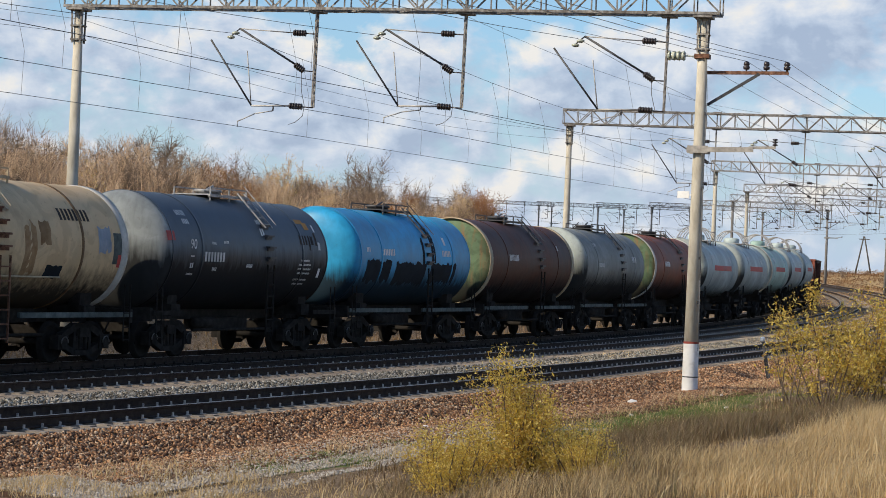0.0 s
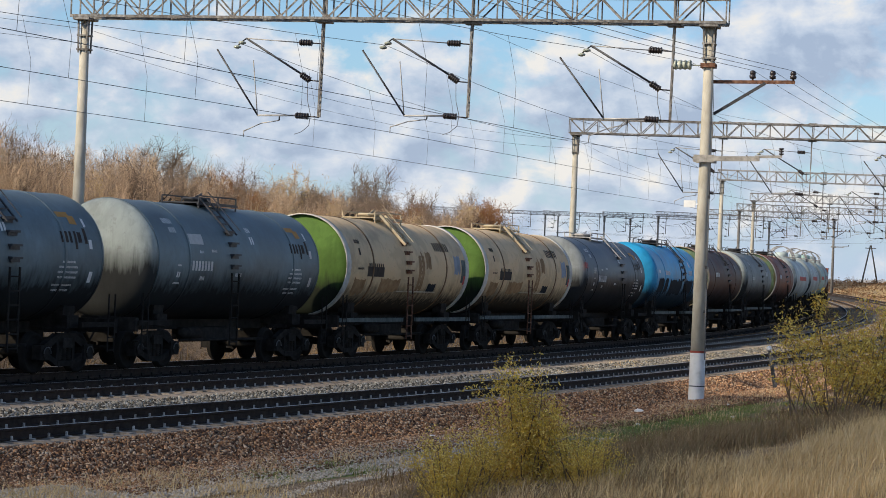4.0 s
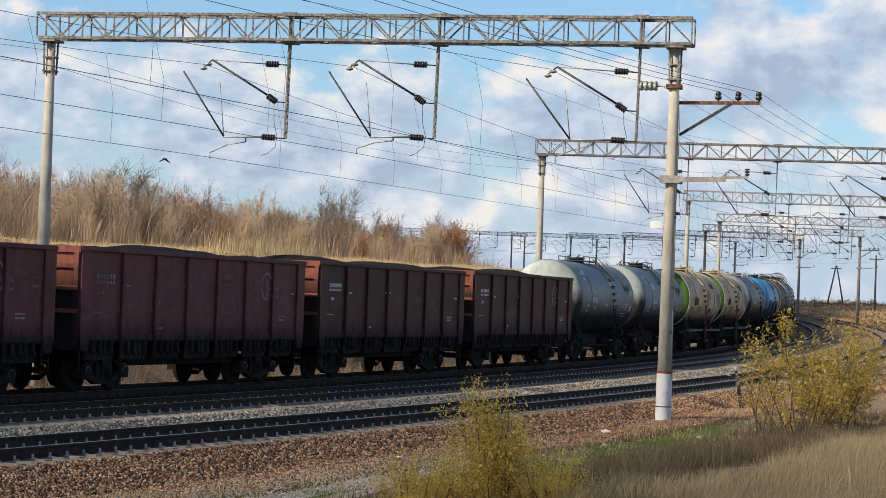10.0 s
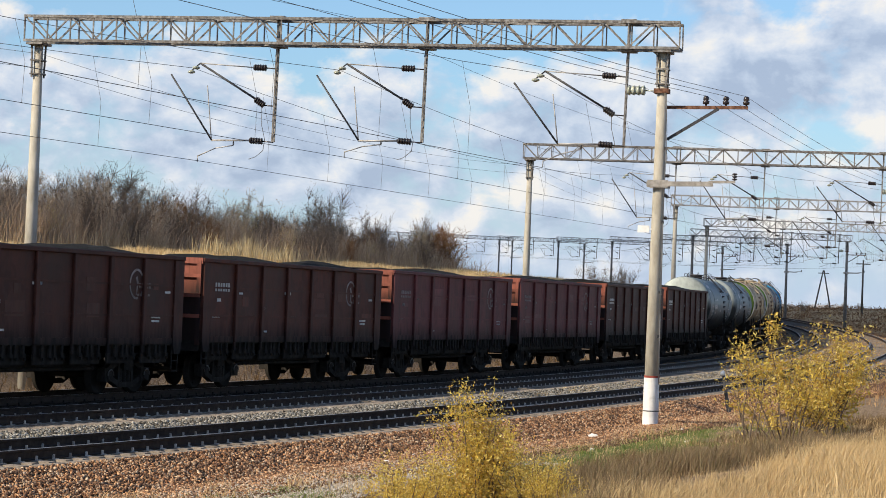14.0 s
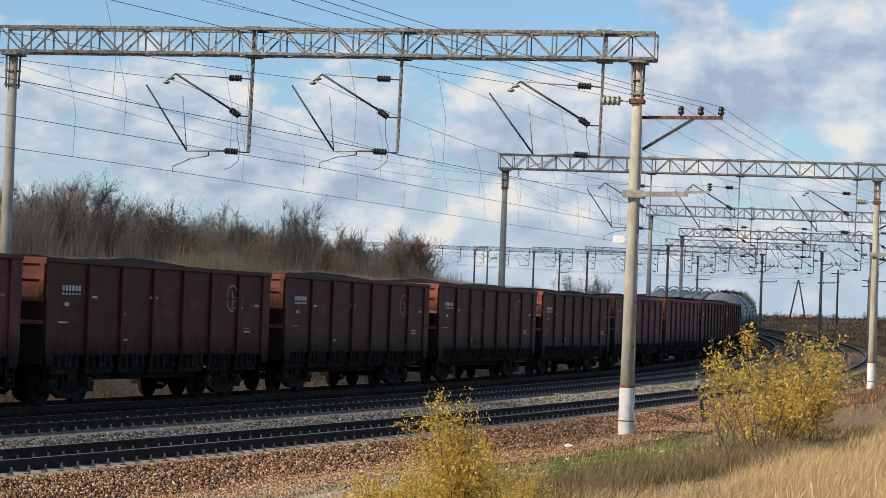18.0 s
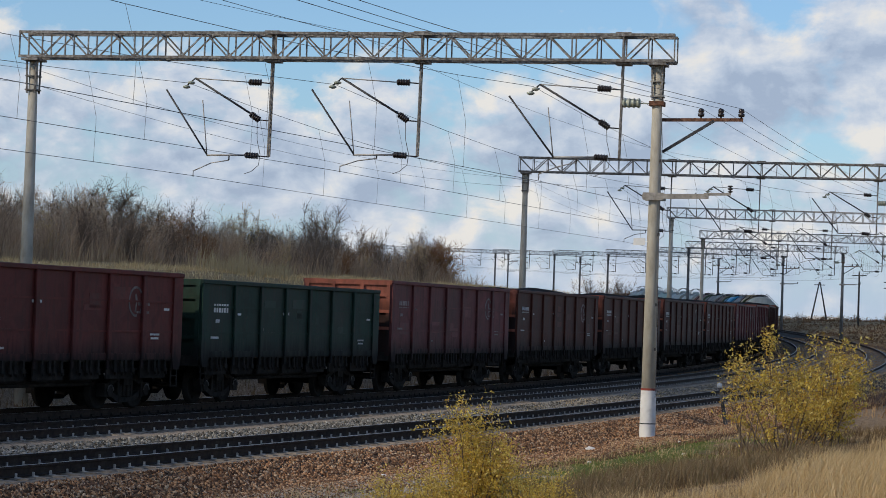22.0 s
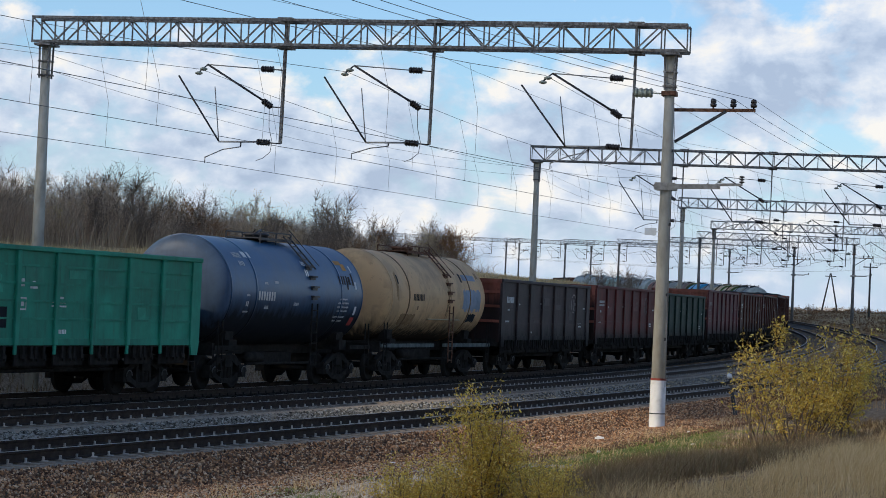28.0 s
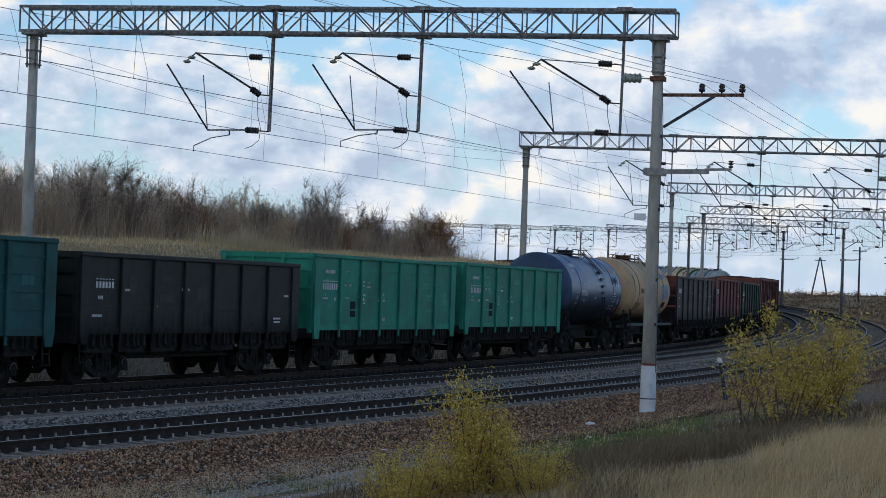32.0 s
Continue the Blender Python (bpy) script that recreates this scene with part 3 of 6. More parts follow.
def cantilever(parent, x, near, drop=0.0, low=0.0, steady=STEADY[0]):
    """The hanger and bracket that hold one track's wires; u runs to the left of the hanger."""
    def q(u, z, y=0.0):
        return (x - u, y, z - (drop if z < Z_BOT - 0.2 else 0.0) - (low if 8.0 < z < 9.5 and u > 0.01 else 0.0))
    bm = bmesh.new()
    for y in (-0.085, 0.085):
        bar(bm, q(0, Z_TOP + 0.05, y), q(0.05, 7.05, y), 0.05, 0.045)
    if near:
        for i in range(12):
            z0 = 7.1 + i * 0.215
            bar(bm, q(0.05, z0, -0.07), q(0.05, z0 + 0.2, 0.07), 0.02)
    box(bm, q(0, Z_BOT - 0.06), (0.42, 0.5, 0.07))
    box(bm, q(0, Z_TOP + 0.05), (0.42, 0.5, 0.07))
    hang = part("hanger", bm, STEEL, parent)
    sg = 8 if near else 5
    for nm, a, b, r in (("stay_rod", (0.70, 9.15), (2.30, 9.25), 0.016), ("bracket_tube", (0.58, 8.24), (2.30, 9.25), 0.030),
                        ("bracket_end", (2.30, 9.25), (2.62, 8.98), 0.02),
                        ("registration_tube", (0.72, 7.08), (1.88, 7.06), 0.026), ("strut_tube", (1.86, 7.05), (3.16, 8.92), 0.026),
                        ("drop_rod", (1.88, 7.08), (2.06, 8.62), 0.016), ("steady_arm", (1.22, steady[0]), (1.75, steady[1]), 0.016), ("steady_tip", (1.75, steady[1]), (2.28, steady[2]), 0.016), ("steady_bracket", (1.22, 7.08), (1.22, steady[0]), 0.022), ("wire_clamp", (2.27, steady[2]), (2.27, steady[2] - 0.16), 0.014)):
        strut(hang, nm, q(*a), q(*b), r, DARKARM if "strut" in nm or "bracket" in nm else GALV, sg)
    for a, b in (((0.33, 9.14), (0.70, 9.15)), ((0.36, 8.08), (0.62, 8.25)), ((0.36, 7.06), (0.74, 7.08))):
        bm = bmesh.new()
        ribbed(bm, q(*a), q(*b), 0.10, 5 if near else 3, 0.72)
        tube(bm, q(0.04, a[1] - 0.02), q(*a), 0.02, seg=6)
        part("insulator", bm, INSUL, hang)
    bm = bmesh.new()
    pts = [q(0.50, 8.30), q(0.42, 8.0), q(0.40, 7.5), q(0.30, 7.1), q(0.34, 6.8), q(0.55, 6.62), q(0.75, 6.55)]
    for a, b in zip(pts, pts[1:]):
        tube(bm, a, b, 0.009, seg=4, caps=False)
    part("jumper_wire", bm, WIRE, hang)
    bm = bmesh.new()
    for k in range(2):
        turned(bm, [(-0.05, 0.035), (-0.02, 0.11), (0.02, 0.11), (0.05, 0.035)], 10, "Z", q(2.42 + k * 0.14, 9.12 - k * 0.12))
    part("suspension_insulator", bm, GLASS_INS, hang)
    return hang


def build_gantry(s, near):
    g = thing("catenary_gantry", gantry_pose(s), "steel truss gantry on concrete poles over three tracks", "catenary gantry", "gantries over the tracks")
    post_m = CONCRETE if s < 250 else DARKCONC
    leg(g, -0.47, -0.75, 0.215, 0.125, Z_BOT - 0.02, post_m)
    leg(g, -G_LEN + 0.32, -0.75, 0.215, 0.125, Z_BOT - 0.02, post_m)
    for y in (-0.33, 0.33):
        for z in (Z_BOT, Z_TOP):
            bm = bmesh.new()
            bar(bm, (0.0, y, z), (-G_LEN - 0.02, y, z), 0.075)
            part("chord", bm, STEEL if near else GALV, g)
    br = lattice(near)
    if near:
        shared = {}
        for a, b in br:
            d = Vector(b) - Vector(a)
            key = tuple(round(v, 3) for v in d)
            if key not in shared:
                bm = bmesh.new()
                bar(bm, (0, 0, 0), d, 0.036, 0.042)
                shared[key] = mesh_of("brace", bm, STEEL)
            part("brace", shared[key], None, g).location = a
    else:
        bm = bmesh.new()
        for a, b in br:
            bar(bm, a, b, 0.042)
        tagged(part("lattice", bm, GALV, g), kind="stuff")
    for h, drop, low, steady in zip(HANG, HANG_LOW, (0.0, 0.04, 0.19), STEADY):
        cantilever(g, -h, near, drop, low, steady)
    for x in (-0.47, -G_LEN + 0.32):
        bm = bmesh.new()
        for sx in (-0.15, 0.15):
            bar(bm, (x + sx, 0.16, Z_BOT), (x + sx * 0.8, 0.16, Z_BOT - 1.05), 0.045)
            bar(bm, (x + sx, -0.16, Z_BOT), (x + sx * 0.8, -0.16, Z_BOT - 1.05), 0.045)
        box(bm, (x, 0, Z_BOT - 0.08), (0.5, 0.72, 0.06))
        for z in (Z_BOT - 0.55, Z_BOT - 0.95):
            box(bm, (x, 0, z), (0.36, 0.37, 0.04))
        part("pole_clamp", bm, STEEL, g)
    # arms on the near leg
    x = -0.47
    bm = bmesh.new()
    bar(bm, (x - 0.1, 0.19, 8.14), (1.85, 0.19, 8.17), 0.06, 0.09)
    arm = part("cross_arm", bm, RUSTY, g)
    bm = bmesh.new()
    bar(bm, (x + 0.16, 0.19, 7.27), (1.06, 0.19, 8.13), 0.075)
    part("arm_brace", bm, DARKARM, arm)
    for u in (0.71, 1.25, 1.80):
        bm = bmesh.new()
        turned(bm, [(8.17, 0.025), (8.24, 0.025), (8.25, 0.08), (8.33, 0.095), (8.34, 0.05), (8.37, 0.085), (8.45, 0.07), (8.47, 0.03)], 10, "Z", (u, 0.19, 0))
        part("pin_insulator", bm, INSUL, arm)
    bm = bmesh.new()
    bar(bm, (x - 0.30, -0.22, 6.02), (1.02, -0.22, 6.06), 0.09, 0.13)
    for y in (-0.25, 0.25):
        box(bm, (x, y * 0.96, 6.03), (0.56, 0.04, 0.20))
    lower = part("lower_arm", bm, PALEARM, g)
    bm = bmesh.new()
    bar(bm, (0.9, -0.22, 6.11), (1.62, -0.22, 6.13), 0.05, 0.07)
    part("arm_tip", bm, PALEARM, lower)
    bm = bmesh.new()
    for k in range(3):
        turned(bm, [(6.17 + k * 0.07, 0.03), (6.19 + k * 0.07, 0.075), (6.22 + k * 0.07, 0.06)], 10, "Z", (1.60, -0.22, 0))
    tube(bm, (1.60, -0.22, 6.1), (1.60, -0.22, 6.36), 0.02, seg=6)
    part("pin_insulator", bm, INSUL, lower)
    bm = bmesh.new()
    ribbed(bm, (x - 0.46, 0.0, 8.57), (x - 0.98, 0.0, 8.57), 0.145, 4, 0.75)
    tube(bm, (x - 0.1, 0, 8.56), (x - 0.46, 0, 8.57), 0.02, seg=6)
    part("strain_insulator", bm, GLASS_INS, g)
    bm = bmesh.new()
    box(bm, (x, 0, 8.56), (0.40, 0.40, 0.12))
    part("clamp_band", bm, RUSTY, g)
    if near:
        bm = bmesh.new()
        turned(bm, [(-0.70, 0.2195), (0.78, 0.211)], 20, "Z", (x, 0, 0), caps=False)
        part("whitewashed_foot", bm, WHITEWASH, g, "whitewashed pole foot")
        bm = bmesh.new()
        turned(bm, [(0.78, 0.2135), (0.84, 0.2130)], 20, "Z", (x, 0, 0), caps=False)
        part("red_band", bm, REDLINE, g)
        bm = bmesh.new()
        turned(bm, [(-0.13, 0.2205), (-0.10, 0.2200)], 20, "Z", (x, 0, 0), caps=False)
        part("joint_ring", bm, DARKARM, g, "dark joint line")
        if s < 100:
            bm = bmesh.new()
            box(bm, (x - 0.36, -0.10, 4.80), (0.32, 0.02, 0.19))
            bar(bm, (x - 0.36, -0.085, 4.80), (x, -0.085, 4.80), 0.03)
            part("sign_plate", bm, WHITEWASH, g)
        bm = bmesh.new()
        pts = [(x + 0.14, -0.16, 8.5), (x + 0.19, -0.16, 7.4), (x + 0.17, -0.17, 5.0), (x + 0.19, -0.18, 2.5), (x + 0.21, -0.19, 0.6)]
        for a, b in zip(pts, pts[1:]):
            tube(bm, a, b, 0.011, seg=5)
        part("earth_wire", bm, WIRE, g)
        for z in (1.9, 3.1, 5.0, 7.0):
            bm = bmesh.new()
            box(bm, (x + 0.16, -0.12, z), (0.06, 0.06, 0.08))
            part("cleat", bm, DARKARM, g)
    return g


def line(bm, a, b, sag, r, n=10, last=None):
    """A sagging wire as one connected tube; last: the end ring of the span before."""
    a, b = Vector(a), Vector(b)
    pts = [a.lerp(b, i / n) - Vector((0, 0, 4 * sag * (i / n) * (1 - i / n))) for i in range(n + 1)]
    side = Vector((b.y - a.y, a.x - b.x, 0)).normalized()
    rings = [] if last is None else [last]
    for p in pts[0 if last is None else 1:]:
        rings.append([bm.verts.new(p + side * (r * u) + Vector((0, 0, r * v))) for u, v in ((1, 0), (0, 1), (-1, 0), (0, -1))])
    for q, w in zip(rings, rings[1:]):
        for i in range(4):
            bm.faces.new((q[i], q[(i + 1) % 4], w[(i + 1) % 4], w[i]))
    return pts, rings[-1]


def build_wires():
    for j, h in enumerate(HANG):
        w = thing("catenary_wire", Matrix(), "overhead contact line with droppers along the track", "overhead wire", "overhead lines")
        bm, bc = bmesh.new(), bmesh.new()
        e1 = e2 = None
        for i, (s, s2) in enumerate(zip(GANTRY_S, GANTRY_S[1:])):
            r = 0.0070 if s < 100 else 0.010
            a, b = gantry_pose(s), gantry_pose(s2)
            top, e1 = line(bm, a @ Vector((-h - 2.5, 0, 9.0)), b @ Vector((-h - 2.5, 0, 9.0)), 0.75, r, 10, e1)
            low, e2 = line(bc, a @ Vector((-h - 2.27, 0, CONTACT[j])), b @ Vector((-h - 2.27, 0, CONTACT[j])), 0.0, r, 10, e2)
            for p, q in list(zip(top, low))[1:-1]:
                if s < 220:
                    m = p.lerp(q, 0.5) + Vector((0.10, 0.10, 0))
                    bd = bmesh.new()
                    tube(bd, p, m, 0.005, seg=3, caps=False)
                    tube(bd, m, q, 0.005, seg=3, caps=False)
                    part("dropper", bd, WIRE, w)
        part("messenger_wire", bm, WIRE, w)
        part("contact_wire", bc, WIRE, w)
    for u, z, y in ((0.71, 8.47, 0.19), (1.25, 8.47, 0.19), (1.80, 8.47, 0.19)):
        bm, e = bmesh.new(), None
        for s, s2 in zip(GANTRY_S, GANTRY_S[1:7]):
            _, e = line(bm, gantry_pose(s) @ Vector((u, y, z)), gantry_pose(s2) @ Vector((u, y, z)), 0.5, 0.0065, 10, e)
        tagged(new("power_wire", mesh_of("power_wire", bm, WIRE)), "thin bare power line on pin insulators", "power line", "power lines")
    for x, z in ((-18.6, 9.35), (-18.75, 8.95), (-0.9, 8.63), (-9.2, 10.5)):
        bm, e = bmesh.new(), None
        for s, s2 in zip(GANTRY_S, GANTRY_S[1:7]):
            _, e = line(bm, gantry_pose(s) @ Vector((x, 0.1, z)), gantry_pose(s2) @ Vector((x, 0.1, z)), 0.6, 0.0055, 10, e)
        tagged(new("feeder_wire", mesh_of("feeder_wire", bm, WIRE)), "feeder cable strung along the gantries", "feeder cable", "feeder cables")


for i, off in enumerate(TRACK):
    build_track(i + 1, off, -60, 420)
build_ballast()
for i, s in enumerate(GANTRY_S):
    build_gantry(s, i in (1, 2))
build_wires()

# ---- the train ----
SPEED = 8.72


def gondola_paint_base(kind):
    return {"brown": (0.080, 0.026, 0.018), "dark": (0.070, 0.026, 0.019), "pink": (0.132, 0.042, 0.042), "red": (0.122, 0.029, 0.025), "grey": (0.060, 0.043, 0.041),
            "green": (0.014, 0.036, 0.026), "teal": (0.026, 0.235, 0.150), "olive": (0.026, 0.029, 0.023), "bluegreen": (0.016, 0.085, 0.080)}[kind]


def gondola_paint(kind):
    clean = kind in ("teal", "bluegreen")
    return paint("wagon_paint_" + kind, gondola_paint_base(kind), (0.036, 0.024, 0.020), 0.28 if clean else 0.6, 0.6, soot_shade=0.80 if clean else 1.55)


# the next wagon's shadow is painted below the lit top of the end
END = paint("wagon_end_paint", (0.25, 0.082, 0.056), (0.05, 0.03, 0.02), 0.5, 0.6, soot_shade=2.85)

ENDRIB = paint("wagon_end_rib_paint", (0.24, 0.08, 0.055), (0.05, 0.03, 0.02), 0.5, 0.6)


def wheelset_mesh():
    bm = bmesh.new()
    turned(bm, [(-1.08, 0.075), (1.08, 0.075)], 10, "X")
    for k in (-1, 1):
        turned(bm, [(k * 0.70, 0.12), (k * 0.70, 0.505), (k * 0.725, 0.505), (k * 0.735, 0.48), (k * 0.83, 0.475), (k * 0.83, 0.41), (k * 0.79, 0.39), (k * 0.78, 0.18), (k * 0.84, 0.15), (k * 0.84, 0.08)], 28, "X")
        for a in range(2):
            t = a * math.pi + 0.3
            box(bm, (k * 0.80, 0.30 * math.cos(t), 0.30 * math.sin(t)), (0.02, 0.07, 0.07))
    me = mesh_of("wheelset", bm, (WHEEL, RAILHEAD))
    for p in me.polygons:
        c = p.center
        if abs(c.x) > 0.80 and math.hypot(c.y, c.z) > 0.468:
            p.material_index = 1
    return me


def side_frame_mesh():
    """The cast side frame of a bogie, with its spring window."""
    bm = bmesh.new()
    for y in (-0.93, 0.93):
        box(bm, (0, y, 0.50), (0.24, 0.42, 0.34))
        tube(bm, (-0.1, y, 0.48), (0.16, y, 0.48), 0.13, seg=12)
    bar(bm, (0, -0.9, 0.62), (0, -0.35, 0.86), 0.16, 0.17)
    bar(bm, (0, 0.9, 0.62), (0, 0.35, 0.86), 0.16, 0.17)
    bar(bm, (0, -0.38, 0.86), (0, 0.38, 0.86), 0.16, 0.17)
    bar(bm, (0, -0.85, 0.45), (0, -0.34, 0.24), 0.16, 0.14)
    bar(bm, (0, 0.85, 0.45), (0, 0.34, 0.24), 0.16, 0.14)
    bar(bm, (0, -0.36, 0.24), (0, 0.36, 0.24), 0.18, 0.13)
    for y in (-0.34, 0.34):
        bar(bm, (0, y, 0.24), (0, y, 0.86), 0.14, 0.10)
    return mesh_of("side_frame", bm, UNDER)


def spring_mesh():
    bm = bmesh.new()
    turned(bm, [(0.31 + i * 0.0275, 0.085 if i % 2 else 0.062) for i in range(13)], 8, "Z")
    return mesh_of("spring", bm, UNDER)


def axle_cap_mesh():
    bm = bmesh.new()
    pipe(bm, [(0.17, 0.15 * math.cos(math.pi * i / 10), 0.15 * math.sin(math.pi * i / 10)) for i in range(11)], 0.015, 5)
    return mesh_of("axle_cap", bm, CAPMARK)


def bolster_mesh():
    bm = bmesh.new()
    box(bm, (0, 0, 0.72), (2.3, 0.40, 0.22))
    box(bm, (0, 0, 0.90), (0.6, 0.5, 0.14))
    for y in (-0.93, 0.93):
        for x in (-0.9, 0.9):
            box(bm, (x, y * 0.35, 0.42), (0.12, 0.06, 0.3))
    return mesh_of("bolster", bm, UNDER)


SHARED = {}
CAPMARK = mat("worn_pale_cap", ((0.06, 0.055, 0.05), (0.22, 0.21, 0.20)), 6.0, 0.7, 0.1, 0.0, 0.5)


def shared(key, make):
    if key not in SHARED:
        SHARED[key] = make()
    return SHARED[key]


WHEELSETS = []          # wheelset, its place on the bogie, the wagon's place


def add_bogie(w, y, s_mid):
    b = part("bogie", shared("bolster", bolster_mesh), None, w)
    b.location = (0, y, 0)
    for x in (-1.02, 1.02):
        part("side_frame", shared("side_frame", side_frame_mesh), None, b).location = (x, 0, 0)
        if x > 0:
            for dy in (-0.2, 0.0, 0.2):
                part("spring", shared("spring", spring_mesh), None, b).location = (x, dy, 0)
            for dy in (-0.925, 0.925):
                part("axle_cap", shared("axle_cap", axle_cap_mesh), None, b).location = (x, dy, 0.48)
    for dy in (-0.925, 0.925):
        ws = part("wheelset", shared("wheelset", wheelset_mesh), None, b)
        ws.location = (0, dy, 0.478)
        WHEELSETS.append((ws, dy, s_mid))


def coupler_mesh():
    bm = bmesh.new()
    bar(bm, (0, 0, 1.04), (0, 0.52, 1.04), 0.16, 0.20)
    box(bm, (0.05, 0.50, 1.04), (0.34, 0.22, 0.30))
    tube(bm, (-0.35, 0.1, 0.95), (-0.38, 0.45, 0.62), 0.025, seg=6)
    return mesh_of("coupler", bm, UNDER)


def add_couplers(w, half):
    for k in (-1, 1):
        c = part("coupler", shared("coupler", coupler_mesh), None, w)
        c.matrix_basis = pose(0, k * half, 0, 0, 0, 0 if k > 0 else 180)


def marks(w, x, rows, name="stencil", material=None):
    """Unreadable stencilled writing as bars on the side at x: rows of (y, z, length, height)."""
    bm = bmesh.new()
    for y, z, l, h in rows:
        n = max(1, int(l / (h * 0.62)))
        st = l / n
        for i in range(n):
            box(bm, (x, y - l / 2 + st * (i + 0.5), z), (0.006, st * 0.62, h))
    ob = part(name, bm, material or MARK, w)
    return tagged(ob, kind="stuff") if name == "stencil" else ob


def lettering(w, words, size, y, z, x, material):
    """Readable figures on the side of a wagon."""
    cu = bpy.data.curves.new("lettering", "FONT")
    cu.body, cu.size, cu.align_x, cu.align_y = words, size, "CENTER", "CENTER"
    ob = new("lettering", cu)
    me = bpy.data.meshes.new_from_object(ob.evaluated_get(bpy.context.evaluated_depsgraph_get()))
    bpy.data.objects.remove(ob)
    me.materials.clear()
    me.materials.append(material)
    me.transform(Matrix(((0, 0, 1, x), (1, 0, 0, y), (0, 1, 0, z), (0, 0, 0, 1))))
    return part("lettering", me, None, w)


def ring_logo(w, x, y, z, r=0.34):
    """An open ring with a mark in it, and two lines of small bars beside and below."""
    bm = bmesh.new()
    for i in range(28):
        if i in (0, 1, 2, 22, 23, 27):
            continue
        a, b = 2 * math.pi * i / 28, 2 * math.pi * (i + 1) / 28
        bar(bm, (x, y + r * 0.95 * math.cos(a), z + r * math.sin(a)), (x, y + r * 0.95 * math.cos(b), z + r * math.sin(b)), 0.006, 0.06)
    bar(bm, (x, y - 0.02, z + r * 0.5), (x, y + 0.05, z), 0.006, 0.09)
    bar(bm, (x, y + 0.05, z), (x, y - 0.02, z - r * 0.75), 0.006, 0.06)
    for k in range(5):
        box(bm, (x, y + 0.16 + 0.13 * k, z - r * 0.10), (0.006, 0.085, 0.13))
        box(bm, (x, y + 0.10 + 0.14 * k, z - r * 0.75), (0.006, 0.10, 0.06))
    return part("emblem", bm, FAINT, w)


def gondola_shell(top, pm, pk):
    """Meshes of one height and colour of open wagon, shared between its repeats."""
    H = 6.40
    out = {}
    bm = bmesh.new()
    box(bm, (0, 0, (1.36 + top) / 2), (0.05, 2 * H, top - 1.36))
    out["side_wall"] = mesh_of("side_wall", bm, pm)
    bm = bmesh.new()
    bar(bm, (0.034, -0.79, 0), (0.034, 0.79, 0), 0.032, 0.05)
    plain = paint("wagon_rib_" + pk, gondola_paint_base(pk), (0.03, 0.025, 0.022), 0.35, 0.6)
    out["rib"] = mesh_of("rib", bm, plain)
    bm = bmesh.new()
    box(bm, (0, 0.05, 0), (2.96, 0.10, 0.10))
    out["end_rib"] = mesh_of("end_rib", bm, ENDRIB if pk not in ("teal", "green", "bluegreen", "olive") else plain)
    bm = bmesh.new()
    box(bm, (0, 0.05, (1.2 + top) / 2), (0.12, 0.098, top - 1.2))
    out["end_post"] = mesh_of("end_post", bm, END if pk not in ("teal", "green", "bluegreen", "olive") else pm)
    bm = bmesh.new()
    h0, h1 = 1.06, top - 0.05
    for z0, z1, wd, dp in ((h0, h0 + 0.22, 0.11, 0.06), (h0 + 0.22, h1, 0.17, 0.085)):
        box(bm, (dp / 2, 0, (z0 + z1) / 2), (dp, wd, z1 - z0))
    bmesh.ops.bevel(bm, geom=bm.edges[:], offset=0.015, segments=1, affect="EDGES")
    out["post"] = mesh_of("post", bm, pm)
    bm = bmesh.new()
    loop = ((-0.24, h1), (0.24, h1), (0.24, 1.36), (0.16, 1.02), (-0.16, 1.02), (-0.24, 1.36))
    fr = [[bm.verts.new((xx, y, z)) for y, z in loop] for xx in (0.0, 0.06)]
    bm.faces.new(fr[0])
    bm.faces.new(fr[1])
    for i in range(6):
        bm.faces.new((fr[0][i], fr[0][(i + 1) % 6], fr[1][(i + 1) % 6], fr[1][i]))
    out["corner_plate"] = mesh_of("corner_plate", bm, pm)
    bm = bmesh.new()
    box(bm, (0.03, 0, top), (0.15, 2 * H + 0.04, 0.12))
    bmesh.ops.bevel(bm, geom=bm.edges[:], offset=0.02, segments=1, affect="EDGES")
    out["top_rail"] = mesh_of("top_rail", bm, pm)
    bm = bmesh.new()
    box(bm, (0, 0, 1.36), (0.10, 2 * H, 0.16))
    out["sill"] = mesh_of("sill", bm, pm)
    bm = bmesh.new()
    box(bm, (0, 0, (1.2 + top) / 2), (2.96, 0.05, top - 1.2))
    box(bm, (0, 0.03, top - 0.02), (3.04, 0.12, 0.16))
    out["end_wall"] = mesh_of("end_wall", bm, END if pk not in ("teal", "green", "bluegreen", "olive") else pm)
    bm = bmesh.new()
    box(bm, (0, 0, 1.28), (2.95, 2 * H, 0.08))
    box(bm, (0, 0, 1.05), (0.42, 2 * H, 0.34))
    box(bm, (0.2, 0.4, 0.80), (0.9, 2.6, 0.30))
    box(bm, (0.75, 0, 0.78), (0.30, 5.7, 0.22))
    box(bm, (-0.75, 0, 0.80), (0.30, 5.7, 0.22))
    tube(bm, (0.95, -2.9, 0.66), (0.95, 2.9, 0.66), 0.05)
    for k in range(9):
        box(bm, (0, -H + 0.05 + 1.5875 * k, 1.15), (2.9, 0.12, 0.22))
    out["underframe"] = mesh_of("underframe", bm, UNDER)
    bm = bmesh.new()
    box(bm, (-0.06, 0, 1.02), (0.05, 1.36, 0.44))
    for y in (-0.45, -0.1, 0.1, 0.45):
        box(bm, (0.05, y, 1.12), (0.06, 0.09, 0.30))
        box(bm, (0.03, y + 0.12, 0.98), (0.05, 0.05, 0.16))
    out["hatch"] = mesh_of("hatch", bm, UNDER)
